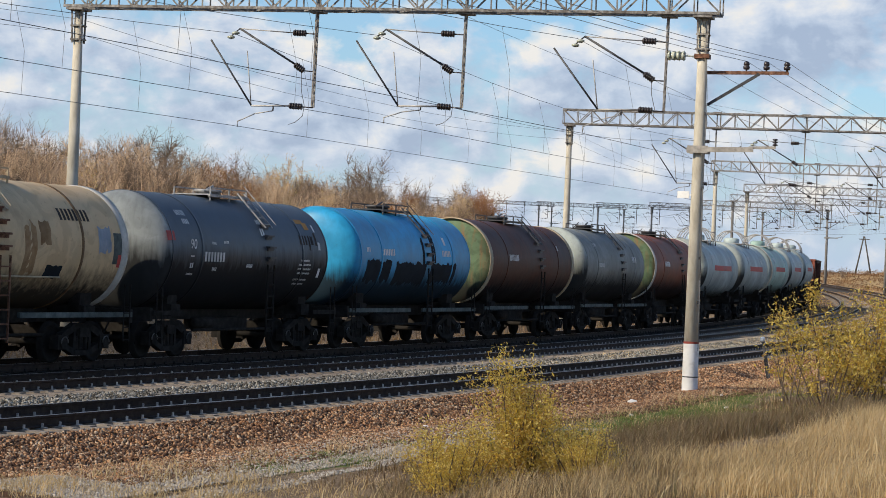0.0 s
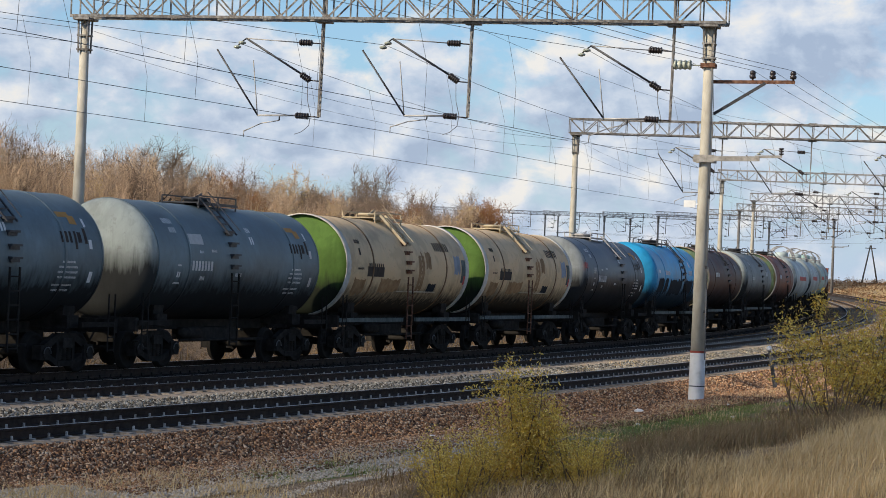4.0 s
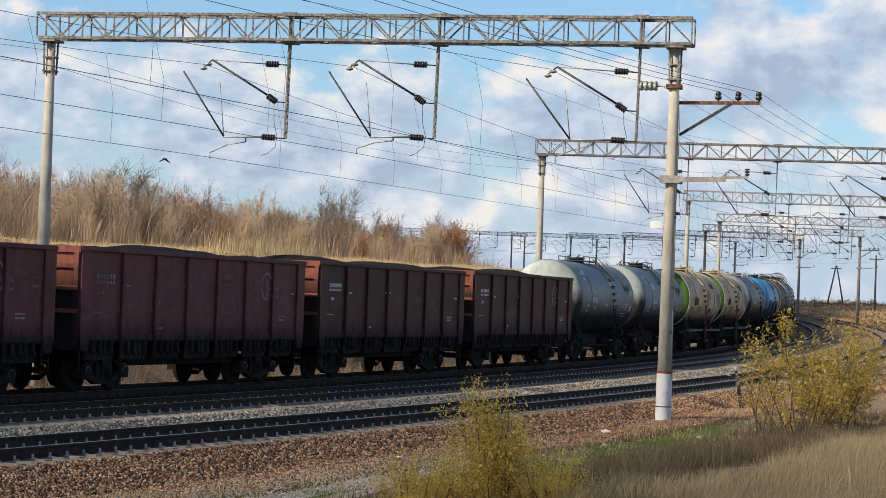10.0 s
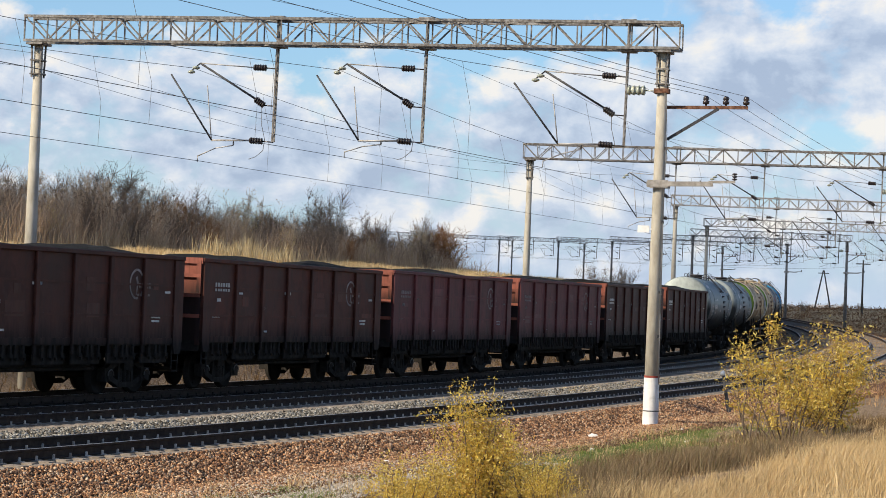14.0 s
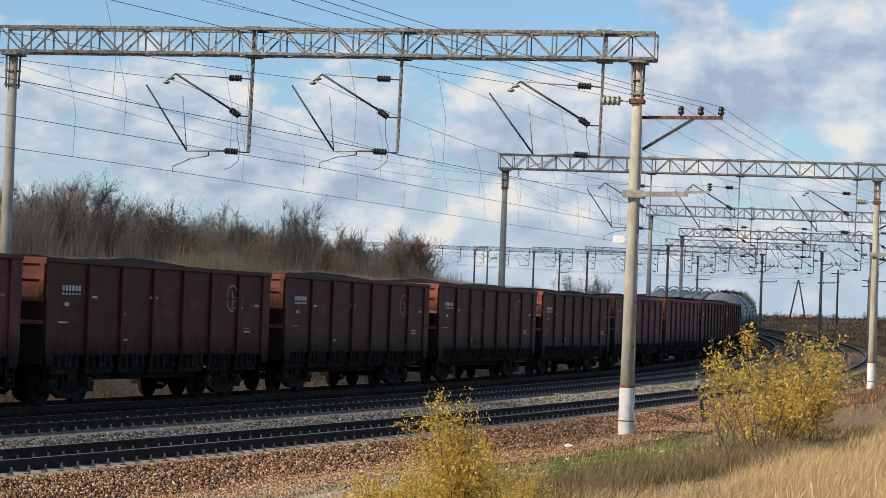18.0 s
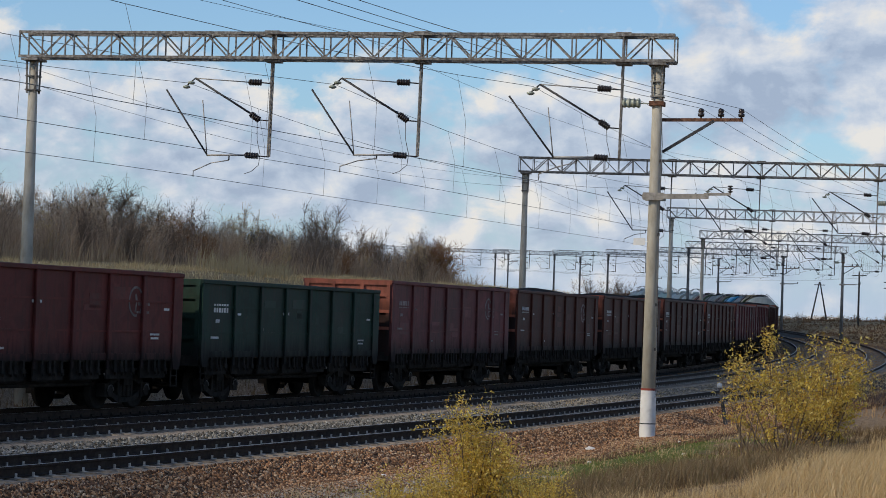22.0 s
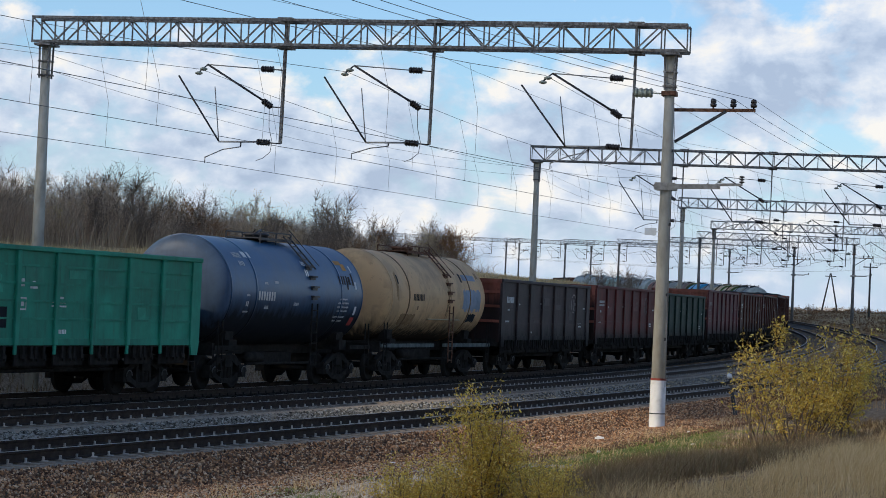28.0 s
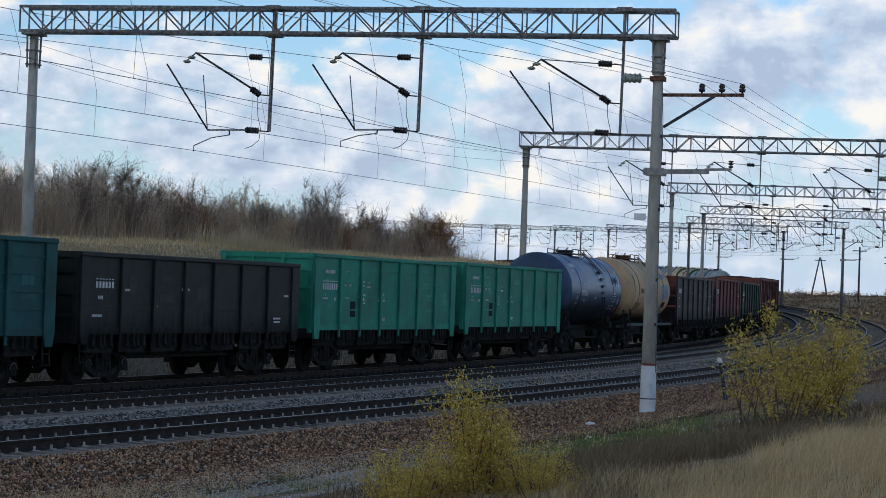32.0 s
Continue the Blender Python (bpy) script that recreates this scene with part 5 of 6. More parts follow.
def tank_looks():
    # dark lower halves put underside shade into the tank colour, along with oil
    g1 = paint("tank_grey_green", (0.115, 0.155, 0.168), (0.05, 0.066, 0.072), 0.22, 0.48, soot_shade=2.25, spec=0.28)
    g2 = paint("tank_slate", (0.050, 0.066, 0.085), (0.03, 0.038, 0.048), 0.18, 0.45, soot_shade=2.65, spec=0.30)
    be = paint("tank_beige", (0.58, 0.43, 0.25), (0.26, 0.14, 0.065), 0.48, 0.6, streak=False, soot_shade=2.0)
    b2 = paint("tank_tan", (0.60, 0.385, 0.20), (0.27, 0.13, 0.055), 0.5, 0.6, streak=False, soot_shade=1.8)
    bl = paint("tank_blue", (0.022, 0.27, 0.50), (0.010, 0.10, 0.20), 0.25, 0.45, soot_shade=2.25, spec=0.30)
    br = paint("tank_brown", (0.075, 0.028, 0.017), (0.03, 0.015, 0.012), 0.5, 0.55, soot_shade=2.1)
    rb = paint("tank_redbrown", (0.19, 0.062, 0.036), (0.06, 0.03, 0.02), 0.5, 0.55, soot_shade=2.1)
    gr = paint("tank_grey", (0.19, 0.205, 0.195), (0.08, 0.08, 0.075), 0.5, 0.55, soot_shade=2.3)
    wh = paint("tank_pale_gas", (0.33, 0.39, 0.39), (0.20, 0.22, 0.21), 0.4, 0.5, soot_shade=1.7)
    wh2 = paint("tank_mint_gas", (0.30, 0.44, 0.40), (0.20, 0.22, 0.21), 0.4, 0.5, soot_shade=1.7)
    nb = paint("tank_navy", (0.014, 0.064, 0.140), (0.008, 0.020, 0.046), 0.15, 0.38, soot_shade=2.35, spec=0.45)
    # these two end paints carry the sunlit look of ends in their colour
    lt = paint("tank_pale_sunlit_end", (0.34, 0.37, 0.34), (0.16, 0.17, 0.16), 0.35, 0.6, soot_shade=2.75)
    sl = paint("tank_slate_end_sunlit", (0.26, 0.28, 0.28), (0.10, 0.115, 0.12), 0.4, 0.6, soot_shade=2.75)
    gn = paint("tank_green_end", (0.085, 0.155, 0.035), (0.05, 0.085, 0.02), 0.35, 0.7, soot_shade=2.3, spec=0.1)
    gy = paint("tank_rusty_green_end", (0.10, 0.15, 0.085), (0.24, 0.10, 0.045), 0.8, 0.7, soot_shade=2.1)
    base = dict(r=1.50, z=2.75, half=5.18)
    big = dict(r=1.53, z=2.71, half=5.08)
    wpt = (("emblem_orange", ORANGE, 3.35, 3.72, 0.55, 0.12), ("emblem_orange", ORANGE, 3.65, 3.60, 0.30, 0.20), ("emblem_word", DARKMARK, 2.98, 3.20, 0.12, 0.26), ("emblem_word", DARKMARK, 3.16, 3.20, 0.12, 0.26), ("emblem_word", DARKMARK, 3.34, 3.20, 0.10, 0.26),
           ("emblem_word", DARKMARK, 3.54, 3.13, 0.10, 0.42), ("emblem_word", DARKMARK, 3.72, 3.20, 0.16, 0.24), ("emblem_word", DARKMARK, 3.98, 3.24, 0.12, 0.36))
    return {
        "slate": dict(big, key="slate", paint=g2, end=sl, fit=GALV, rows=STENCILS, patches=wpt + (("red_plate", REDSTRIPE, -4.72, 3.12, 0.42, 0.24),)),
        "greywpt": dict(big, key="greywpt", paint=g1, end=lt, fit=DARKARM, rows=STENCILS, patches=wpt + (("white_plate", MARK, -3.2, 3.75, 0.5, 0.2),)),
        "greyturned": dict(big, key="greywpt", paint=g1, end=lt, fit=DARKARM, stair=-0.6, rows=STENCILS, patches=wpt + (("white_plate", MARK, -2.6, 3.30, 0.75, 0.26),)),
        "beige": dict(base, dome=0.22, key="beige", stair=-0.25, stair_bar=0.085, strap=RUSTSTRAP, rail=True, paint=be, end=gn, rim=RIMWHITE, fit=RIMBEIGE, low_fit=RUSTY, mark=DARKMARK, sill=SILLGREEN,
                      rows=((2.9, 3.50, 1.35, 0.27), (-2.9, 2.75, 1.2, 0.24), (-4.1, 3.5, 0.4, 0.12), (-4.1, 3.2, 0.2, 0.2), (-4.1, 2.7, 0.5, 0.06)),
                      patches=(("blue_patch", BLUEPATCH, 4.1, 2.95, 0.55, 0.7), ("rust_stain", RUSTPATCH, 1.5, 3.05, 0.45, 0.6), ("rust_stain", RUSTPATCH, 0.9, 2.6, 0.5, 1.5), ("green_plate", SILLGREEN, 4.75, 2.75, 0.5, 0.75), ("red_mark", REDSTRIPE, 4.8, 2.45, 0.16, 0.3), ("dark_plate", DARKMARK, -2.9, 2.62, 1.3, 0.3), ("rust_stain", RUSTPATCH, -1.6, 2.2, 1.6, 0.5), ("rust_stain", RUSTPATCH, -4.0, 2.15, 0.9, 0.6), ("oil_stain", OIL, 2.0, 2.15, 0.7, 0.35))),
        "beigeblue": dict(base, dome=0.5, key="beigeblue", strap=RUSTSTRAP, rail=True, paint=b2, end=b2, fit=RUSTY, low_fit=RUSTY, mark=DARKMARK, sill=SILLGREEN,
                          rows=((-2.2, 2.75, 1.1, 0.22), (-2.2, 2.4, 0.15, 0.12), (-4.1, 3.3, 0.2, 0.3), (2.4, 3.5, 0.3, 0.3)),
                          patches=(("rust_stain", RUSTPATCH, 0.9, 2.9, 0.35, 1.9), ("rust_stain", RUSTPATCH, -4.2, 3.1, 0.22, 1.0), ("rust_stain", RUSTPATCH, -2.9, 2.0, 1.4, 0.45), ("oil_stain", OIL, 3.6, 2.1, 0.8, 0.35), ("rust_stain", RUSTPATCH, 4.3, 3.6, 0.25, 0.25), ("blue_patch", BLUEPATCH, 3.3, 2.72, 1.9, 0.85), ("blue_letter_bar", BLUEPATCH, 3.3, 3.52, 1.4, 0.2))),
        "blue": dict(base, key="blue", paint=bl, sill=SILLGREEN, patches=(("oil_stain", OIL, -3.3, 2.35, 2.0, 0.8), ("oil_stain", OIL, -0.6, 2.3, 2.6, 0.85), ("oil_stain", OIL, 2.3, 2.35, 2.3, 0.75), ("oil_run", OIL, 1.35, 3.15, 0.35, 1.5), ("oil_run", OIL, 0.45, 2.95, 0.18, 1.1)), rows=((-2.6, 2.95, 1.1, 0.2), (2.5, 3.0, 0.8, 0.2), (2.5, 3.4, 0.3, 0.25), (-4.2, 3.0, 0.3, 0.15))),
        "brown": dict(base, dome=0.24, key="brown", paint=br, end=gy, rim=RIMBEIGE, sill=SILLGREEN, rows=((-2.4, 2.95, 1.1, 0.22), (3.2, 3.4, 0.3, 0.2))),
        "grey": dict(base, key="grey", paint=gr, end=lt, sill=SILLGREEN, rows=((-2.6, 2.8, 1.0, 0.16), (-3.0, 3.6, 0.5, 0.16), (3.0, 3.1, 0.7, 0.25))),
        "redbrown": dict(base, dome=0.24, key="redbrown", paint=rb, end=gy, rim=RIMWHITE, rows=((-2.4, 2.95, 1.1, 0.22),)),
        "gas": dict(base, key="gas", paint=wh, end=lt, gas=True, rows=((-2.8, 3.4, 1.1, 0.2), (2.5, 3.3, 0.5, 0.3))),
        "gasmint": dict(base, key="gasmint", paint=wh2, end=wh, gas=True, rim=RIMWHITE, rows=((-2.8, 3.4, 1.1, 0.2), (2.5, 3.3, 0.5, 0.3))),
        "navy": dict(big, key="navy", rows=STENCILS, paint=nb, end=paint("tank_navy_end", (0.055, 0.085, 0.135), (0.03, 0.04, 0.06), 0.3, 0.5, soot_shade=2.0), fit=DARKARM, patches=wpt + (("white_plate", MARK, -3.1, 3.75, 0.5, 0.16), ("red_mark", REDSTRIPE, 4.2, 1.95, 0.3, 0.25))),
    }


# from the rear of the leading tank wagons: coupling plane of the first open wagon at the start
LOOKS = tank_looks()
WAGONS = []
COAL_LABEL = "%s open freight wagon heaped with black coal"
EMPTY_LABEL = "%s empty open freight wagon with steel ribs"


def build_train():
    s = -0.24
    lead = (("greywpt", "grey-green tank wagon with end pale as if sunlit"), ("greyturned", "grey-green tank wagon with end pale as if sunlit"),
            ("beige", "rust-stained beige tank wagon with green end and white rim"), ("beige", "rust-stained beige tank wagon with green end and white rim"),
            ("slate", "dark slate tank wagon with white stencils"), ("blue", "bright blue tank wagon with oily underside"),
            ("brown", "dark brown tank wagon with rusty green end"), ("grey", "dull grey tank wagon"), ("redbrown", "red-brown tank wagon with white-rimmed end"),
            ("gas", "pale gas tank wagon with red stripe and hoops"), ("gas", "pale gas tank wagon with red stripe and hoops"),
            ("gasmint", "mint-green gas tank wagon with red stripe and hoops"), ("gas", "pale gas tank wagon with red stripe and hoops"), ("gas", "pale gas tank wagon with red stripe and hoops"))
    for i, (key, label) in enumerate(lead):
        mid = s + 6.01 - (0.05 if i < 2 else 0.20)
        WAGONS.append((tank_wagon(mid, LOOKS[key], label), mid))
        s += 12.02
    WAGONS.append((open_wagon(s + 6.96, "dark", 3.48, False, EMPTY_LABEL % "dark brown", 90), s + 6.96))
    s = -0.24
    tail = (("dark", 3.48, True), ("dark", 3.48, True), ("pink", 3.48, True), ("pink", 3.48, True), ("brown", 3.48, True), ("dark", 3.52, True), ("brown", 3.52, True), ("brown", 3.55, True))
    tail2 = (("pink", 3.60, False), ("green", 3.31, False), ("red", 3.47, False), ("grey", 3.47, False))
    words = {"dark": "dark brown", "pink": "faded pinkish-brown", "brown": "rusty brown", "green": "dark green", "red": "brick-red", "grey": "dark grey", "teal": "bright green", "olive": "dirty olive", "bluegreen": "blue-green"}
    n = 0
    for kind, top, full in tail + tail2:
        s -= 13.92
        n += 1
        WAGONS.append((open_wagon(s + 6.96, kind, top, full, (COAL_LABEL if full else EMPTY_LABEL) % words[kind], n), s + 6.96))
    for key, label in (("beigeblue", "rust-streaked beige tank wagon with faded blue patch"), ("navy", "navy blue tank wagon with white stencils")):
        s -= 12.02
        WAGONS.append((tank_wagon(s + 6.01, LOOKS[key], label), s + 6.01))
    for kind, top in (("teal", 3.52), ("teal", 3.52), ("olive", 3.22), ("bluegreen", 3.52)):
        s -= 13.92
        n += 1
        WAGONS.append((open_wagon(s + 6.96, kind, top, False, EMPTY_LABEL % words[kind], n), s + 6.96))


build_train()


# ---- plants ----
BARK = mat("grey_bark", ((0.08, 0.06, 0.045), (0.16, 0.12, 0.09), (0.24, 0.19, 0.145)), 8.0, 0.95, 0.3, 0.0, 0.3)
TWIG_TAN = leafy("tan_twigs", ((0.33, 0.235, 0.155), (0.52, 0.385, 0.265), (0.68, 0.52, 0.37), (0.41, 0.29, 0.19)), 0.0)
TWIG_GREY = leafy("grey_twigs", ((0.12, 0.09, 0.07), (0.22, 0.165, 0.125), (0.32, 0.24, 0.18)), 0.0)
TWIG_RED = leafy("reddish_twigs", ((0.18, 0.085, 0.045), (0.30, 0.15, 0.075), (0.38, 0.21, 0.11)), 0.0)
TWIG_OLIVE = leafy("olive_twigs", ((0.24, 0.16, 0.06), (0.40, 0.29, 0.11), (0.52, 0.38, 0.16)), 0.2)
LEAF_YELLOW = leafy("yellow_leaves", ((0.60, 0.41, 0.06), (0.74, 0.54, 0.11), (0.86, 0.69, 0.25), (0.54, 0.42, 0.09), (0.52, 0.29, 0.065), (0.46, 0.40, 0.10)), 0.45)
LEAF_OCHRE = leafy("ochre_leaves", ((0.22, 0.115, 0.03), (0.36, 0.22, 0.055), (0.28, 0.20, 0.05), (0.16, 0.09, 0.03)))
STRAW = leafy("dry_straw", ((0.44, 0.30, 0.145), (0.62, 0.46, 0.24), (0.80, 0.64, 0.385), (0.54, 0.37, 0.175), (0.70, 0.53, 0.285)), 0.4)
REED = leafy("pale_reed", ((0.42, 0.33, 0.19), (0.56, 0.46, 0.29), (0.50, 0.38, 0.20)), 0.3)
WEED = leafy("brown_weed", ((0.09, 0.055, 0.03), (0.17, 0.11, 0.06), (0.24, 0.165, 0.09), (0.13, 0.10, 0.05)), 0.2)
TURF = leafy("short_turf", ((0.09, 0.14, 0.028), (0.15, 0.22, 0.05), (0.23, 0.27, 0.085), (0.33, 0.28, 0.13)), 0.3)
DUSKTALL = leafy("tall_brown_grass", ((0.28, 0.19, 0.11), (0.42, 0.31, 0.19), (0.56, 0.43, 0.28), (0.35, 0.24, 0.14)), 0.3)
RUSTGRASS = leafy("rusty_grass", ((0.26, 0.13, 0.06), (0.40, 0.23, 0.11), (0.50, 0.33, 0.17), (0.33, 0.20, 0.10)), 0.3)
DUSKWEED = leafy("withered_weed", ((0.13, 0.088, 0.05), (0.23, 0.165, 0.098), (0.35, 0.265, 0.165), (0.17, 0.145, 0.07), (0.20, 0.125, 0.075)), 0.25)


SHOOT = leafy("tan_shoots", ((0.24, 0.165, 0.11), (0.42, 0.30, 0.205), (0.54, 0.40, 0.28), (0.15, 0.105, 0.075)), 0.0)
SCRUB = leafy("brown_scrub", ((0.10, 0.055, 0.032), (0.20, 0.115, 0.065), (0.30, 0.185, 0.105), (0.15, 0.09, 0.055)), 0.1)


def prisms(a, b, ra, rb):
    """Three-sided sticks from points a to b with end radii, as corners and quads."""
    a, b = np.asarray(a, float), np.asarray(b, float)
    ra, rb = np.asarray(ra, float)[:, None], np.asarray(rb, float)[:, None]
    d = b - a
    d /= np.linalg.norm(d, axis=1, keepdims=True) + 1e-9
    h = np.where(np.abs(d[:, 2:3]) < 0.9, np.array([[0, 0, 1.0]]), np.array([[1.0, 0, 0]]))
    u = np.cross(d, h)
    u /= np.linalg.norm(u, axis=1, keepdims=True) + 1e-9
    v = np.cross(d, u)
    ring = []
    for t in (0, 2.094, 4.189):
        ring.append(u * math.cos(t) + v * math.sin(t))
    vs = np.stack([a + ring[0] * ra, a + ring[1] * ra, a + ring[2] * ra, b + ring[0] * rb, b + ring[1] * rb, b + ring[2] * rb], 1)
    f = np.array([(0, 1, 4, 3), (1, 2, 5, 4), (2, 0, 3, 5)])
    n = len(a)
    return vs.reshape(-1, 3), (f[None] + 6 * np.arange(n)[:, None, None]).reshape(-1, 4)


def grow(g, origins, dirs, lens, radii, steps, bend, lift):
    """Wandering shoots; returns the sticks and the points along them."""
    a, d = np.array(origins, float), np.array(dirs, float)
    d /= np.linalg.norm(d, axis=1, keepdims=True)
    A, B, RA, RB, P, D = [], [], [], [], [], []
    L, r = np.asarray(lens, float), np.asarray(radii, float)
    for i in range(steps):
        d = d + g.normal(size=d.shape) * bend + np.array([0, 0, lift])
        d /= np.linalg.norm(d, axis=1, keepdims=True)
        b = a + d * (L / steps)[:, None]
        A.append(a), B.append(b), RA.append(r * (1 - i / steps * 0.75)), RB.append(r * (1 - (i + 1) / steps * 0.75))
        P.append(b), D.append(d.copy())
        a = b
    return np.concatenate(A), np.concatenate(B), np.concatenate(RA), np.concatenate(RB), np.stack(P, 1), np.stack(D, 1)


def leaf_quads(g, pts, size):
    n = len(pts)
    u = g.normal(size=(n, 3))
    u /= np.linalg.norm(u, axis=1, keepdims=True)
    w = np.cross(u, g.normal(size=(n, 3)))
    w /= np.linalg.norm(w, axis=1, keepdims=True)
    s = size * g.uniform(0.6, 1.3, (n, 1))
    vs = np.stack([pts, pts + u * s * 0.5 + w * s * 0.22, pts + u * s, pts + u * s * 0.5 - w * s * 0.22], 1)
    return vs.reshape(-1, 3), np.arange(4 * n).reshape(n, 4)


def shrub_meshes(seed, stems, height, spread, twigs, leaf=None, nleaf=0, leafsize=0.05, twig_m=TWIG_TAN, trunk=False, fine=0.007, low=0.25, split=False):
    g = np.random.default_rng(seed)
    stalks = None
    if trunk:
        o = np.zeros((1, 3))
        A, B, RA, RB, P, D = grow(g, o, [(0.05, 0.03, 1)], [height * 0.42], [0.11], 5, 0.09, 0.1)
        st = [(A, B, RA, RB)]
        k = stems
        idx = g.integers(2, 5, k)
        o2 = P[0, idx]
        ang = g.uniform(0, 6.28, k)
        d2 = np.stack([np.cos(ang), np.sin(ang), g.uniform(0.5, 1.2, k)], -1)
        A, B, RA, RB, P, D = grow(g, o2, d2, height * g.uniform(0.4, 0.62, k), np.full(k, 0.045), 7, 0.2, 0.06)
        st.append((A, B, RA, RB))
    else:
        ang = g.uniform(0, 6.28, stems)
        rad = g.uniform(0, 0.25, stems) * spread
        o = np.stack([np.cos(ang) * rad, np.sin(ang) * rad, np.full(stems, -0.1)], -1)
        tilt = g.uniform(0.05, 1.0, stems) * spread / height
        d = np.stack([np.cos(ang) * tilt, np.sin(ang) * tilt, np.ones(stems)], -1)
        A, B, RA, RB, P, D = grow(g, o, d, height * g.uniform(0.6, 1.05, stems), g.uniform(0.012, 0.03, stems), 8, 0.11, 0.05)
        st = [(A, B, RA, RB)]
        if split:
            stalks = [soup("stem", *prisms(A[i::stems], B[i::stems], RA[i::stems], RB[i::stems]), BARK) for i in range(stems)]
    m1 = prisms(*[np.concatenate([s[i] for s in st]) for i in range(4)])
    ns, k = P.shape[:2]
    i0 = max(1, int(k * low))
    pick = g.integers(0, ns, twigs)
    jj = g.integers(i0, k, twigs)
    o = P[pick, jj]
    dd = D[pick, jj] * 0.7 + g.normal(size=(twigs, 3)) * 0.55
    A, B, RA, RB, P2, D2 = grow(g, o, dd, height * g.uniform(0.10, 0.28, twigs), np.full(twigs, fine * 1.6), 3, 0.22, 0.10)
    n3 = twigs * 2
    pick = g.integers(0, twigs, n3)
    jj = g.integers(0, 3, n3)
    dd = D2[pick, jj] + g.normal(size=(n3, 3)) * 0.6
    A3, B3, RA3, RB3, P3, D3 = grow(g, P2[pick, jj], dd, height * g.uniform(0.05, 0.14, n3), np.full(n3, fine), 2, 0.25, 0.08)
    m2 = prisms(np.concatenate([A, A3]), np.concatenate([B, B3]), np.concatenate([RA, RA3]), np.concatenate([RB, RB3]))
    out = {"trunk": stalks or soup("trunk", *m1, BARK), "crown": soup("crown", *m2, twig_m)}
    if leaf:
        pts = np.concatenate([P2.reshape(-1, 3), P3.reshape(-1, 3)])
        pts = pts[g.integers(0, len(pts), nleaf)] + g.normal(size=(nleaf, 3)) * 0.045
        out["foliage"] = soup("foliage", *leaf_quads(g, pts, leafsize), leaf)
    return out


def plant(name, ms, x, y, turn, size, label, category, group="", sink=0.05):
    t = thing(name, Matrix.Translation((x, y, float(land(x, y)) - sink)) @ pose(0, 0, 0, 0, 0, turn) @ Matrix.Diagonal((size, size, size, 1)), label, category, group)
    for k, me in ms.items():
        for one in me if isinstance(me, list) else (me,):
            part("stem" if isinstance(me, list) else k, one, None, t)
    return t


def put(off, s):
    p = at(off, s)
    return p.x, p.y


def build_thicket():
    r = random.Random(5)
    kinds = {
        "tan": [shrub_meshes(20 + i, 16, 3.6, 1.5, 520, twig_m=TWIG_TAN, fine=0.009, low=0.1) for i in range(3)],
        "grey": [shrub_meshes(30 + i, 12, 4.2, 1.5, 500, twig_m=TWIG_GREY, fine=0.009, low=0.15) for i in range(2)],
        "red": [shrub_meshes(40 + i, 16, 3.8, 1.7, 460, LEAF_OCHRE, 900, 0.07, TWIG_RED, fine=0.011, low=0.1) for i in range(2)],
        "gold": [shrub_meshes(50, 14, 3.6, 1.5, 380, LEAF_YELLOW, 1400, 0.08, TWIG_TAN, fine=0.011, low=0.1)],
        "tree": [shrub_meshes(60 + i, 11, 5.2, 2.0, 420, twig_m=TWIG_GREY, trunk=True, fine=0.013) for i in range(2)],
    }
    words = {"tan": "bare tan autumn shrub on the bank", "grey": "bare grey shrub on the bank", "red": "reddish-brown autumn shrub with few leaves", "gold": "shrub with thin yellow autumn leaves", "tree": "small leafless tree with rounded crown"}

    def one(kind, off, s, size):
        ms = r.choice(kinds[kind])
        x, y = put(off, s)
        plant("tree" if kind == "tree" else "shrub", ms, x, y, r.uniform(0, 360), size, words[kind], "tree" if kind == "tree" else "shrub", "shrubs on the bank")
    # front rows of the thicket, denser to the left
    for off0, n, s0, s1 in ((-23, 38, 64, 160), (-26, 40, 66, 176), (-29, 38, 68, 190), (-33, 32, 74, 200), (-38, 24, 78, 206)):
        for i in range(n):
            s = s0 + (s1 - s0) * (i + r.uniform(-0.4, 0.4)) / n
            k = r.choices(("tan", "grey", "red", "gold"), (5.5, 2.5, 0.8, 0.5) if s < 110 else (3, 3.5, 1.4, 0.7))[0]
            sz = r.uniform(0.80, 0.98) * (0.98 if s < 116 else 0.80) * (0.66 if off0 == -23 else 0.92)
            one(k, off0 + r.uniform(-1.5, 1.5), s, sz)
    for off, s, z in ((-31, 114.5, 0.92), (-34, 108, 0.74), (-35, 101, 0.74), (-37, 96, 0.74), (-36, 91, 0.74)):
        one("tree", off, s, z)
    for off, s, z, k in ((-28, 146, 1.02, "grey"), (-29, 148, 0.95, "grey"), (-26, 178, 1.15, "red"), (-25, 174, 1.05, "red"), (-27, 182, 1.1, "red"), (-24, 170, 1.0, "red"), (-25, 164, 0.9, "grey"), (-25, 168, 1.0, "red"), (-24, 160, 0.8, "tan"), (-27, 157, 0.85, "grey"),
                         (-28, 128, 1.0, "gold"), (-28, 133, 0.95, "gold"), (-22, 150, 0.8, "gold")):
        one(k, off, s, z)
    # thin shrubs by the far gantries
    for off, s, z in ((-12, 190, 0.8), (-13, 197, 0.85), (-11, 204, 0.7), (-14, 186, 0.7)):
        one("grey", off, s, z)
    # scrub along the outer side of the far bend and behind the train's end
    for i in range(56):
        s = r.uniform(140, 340)
        one(r.choice(("tan", "red", "red", "grey")), r.uniform(16, 40) + (s - 150) * 0.05, s, r.uniform(0.22, 0.50))
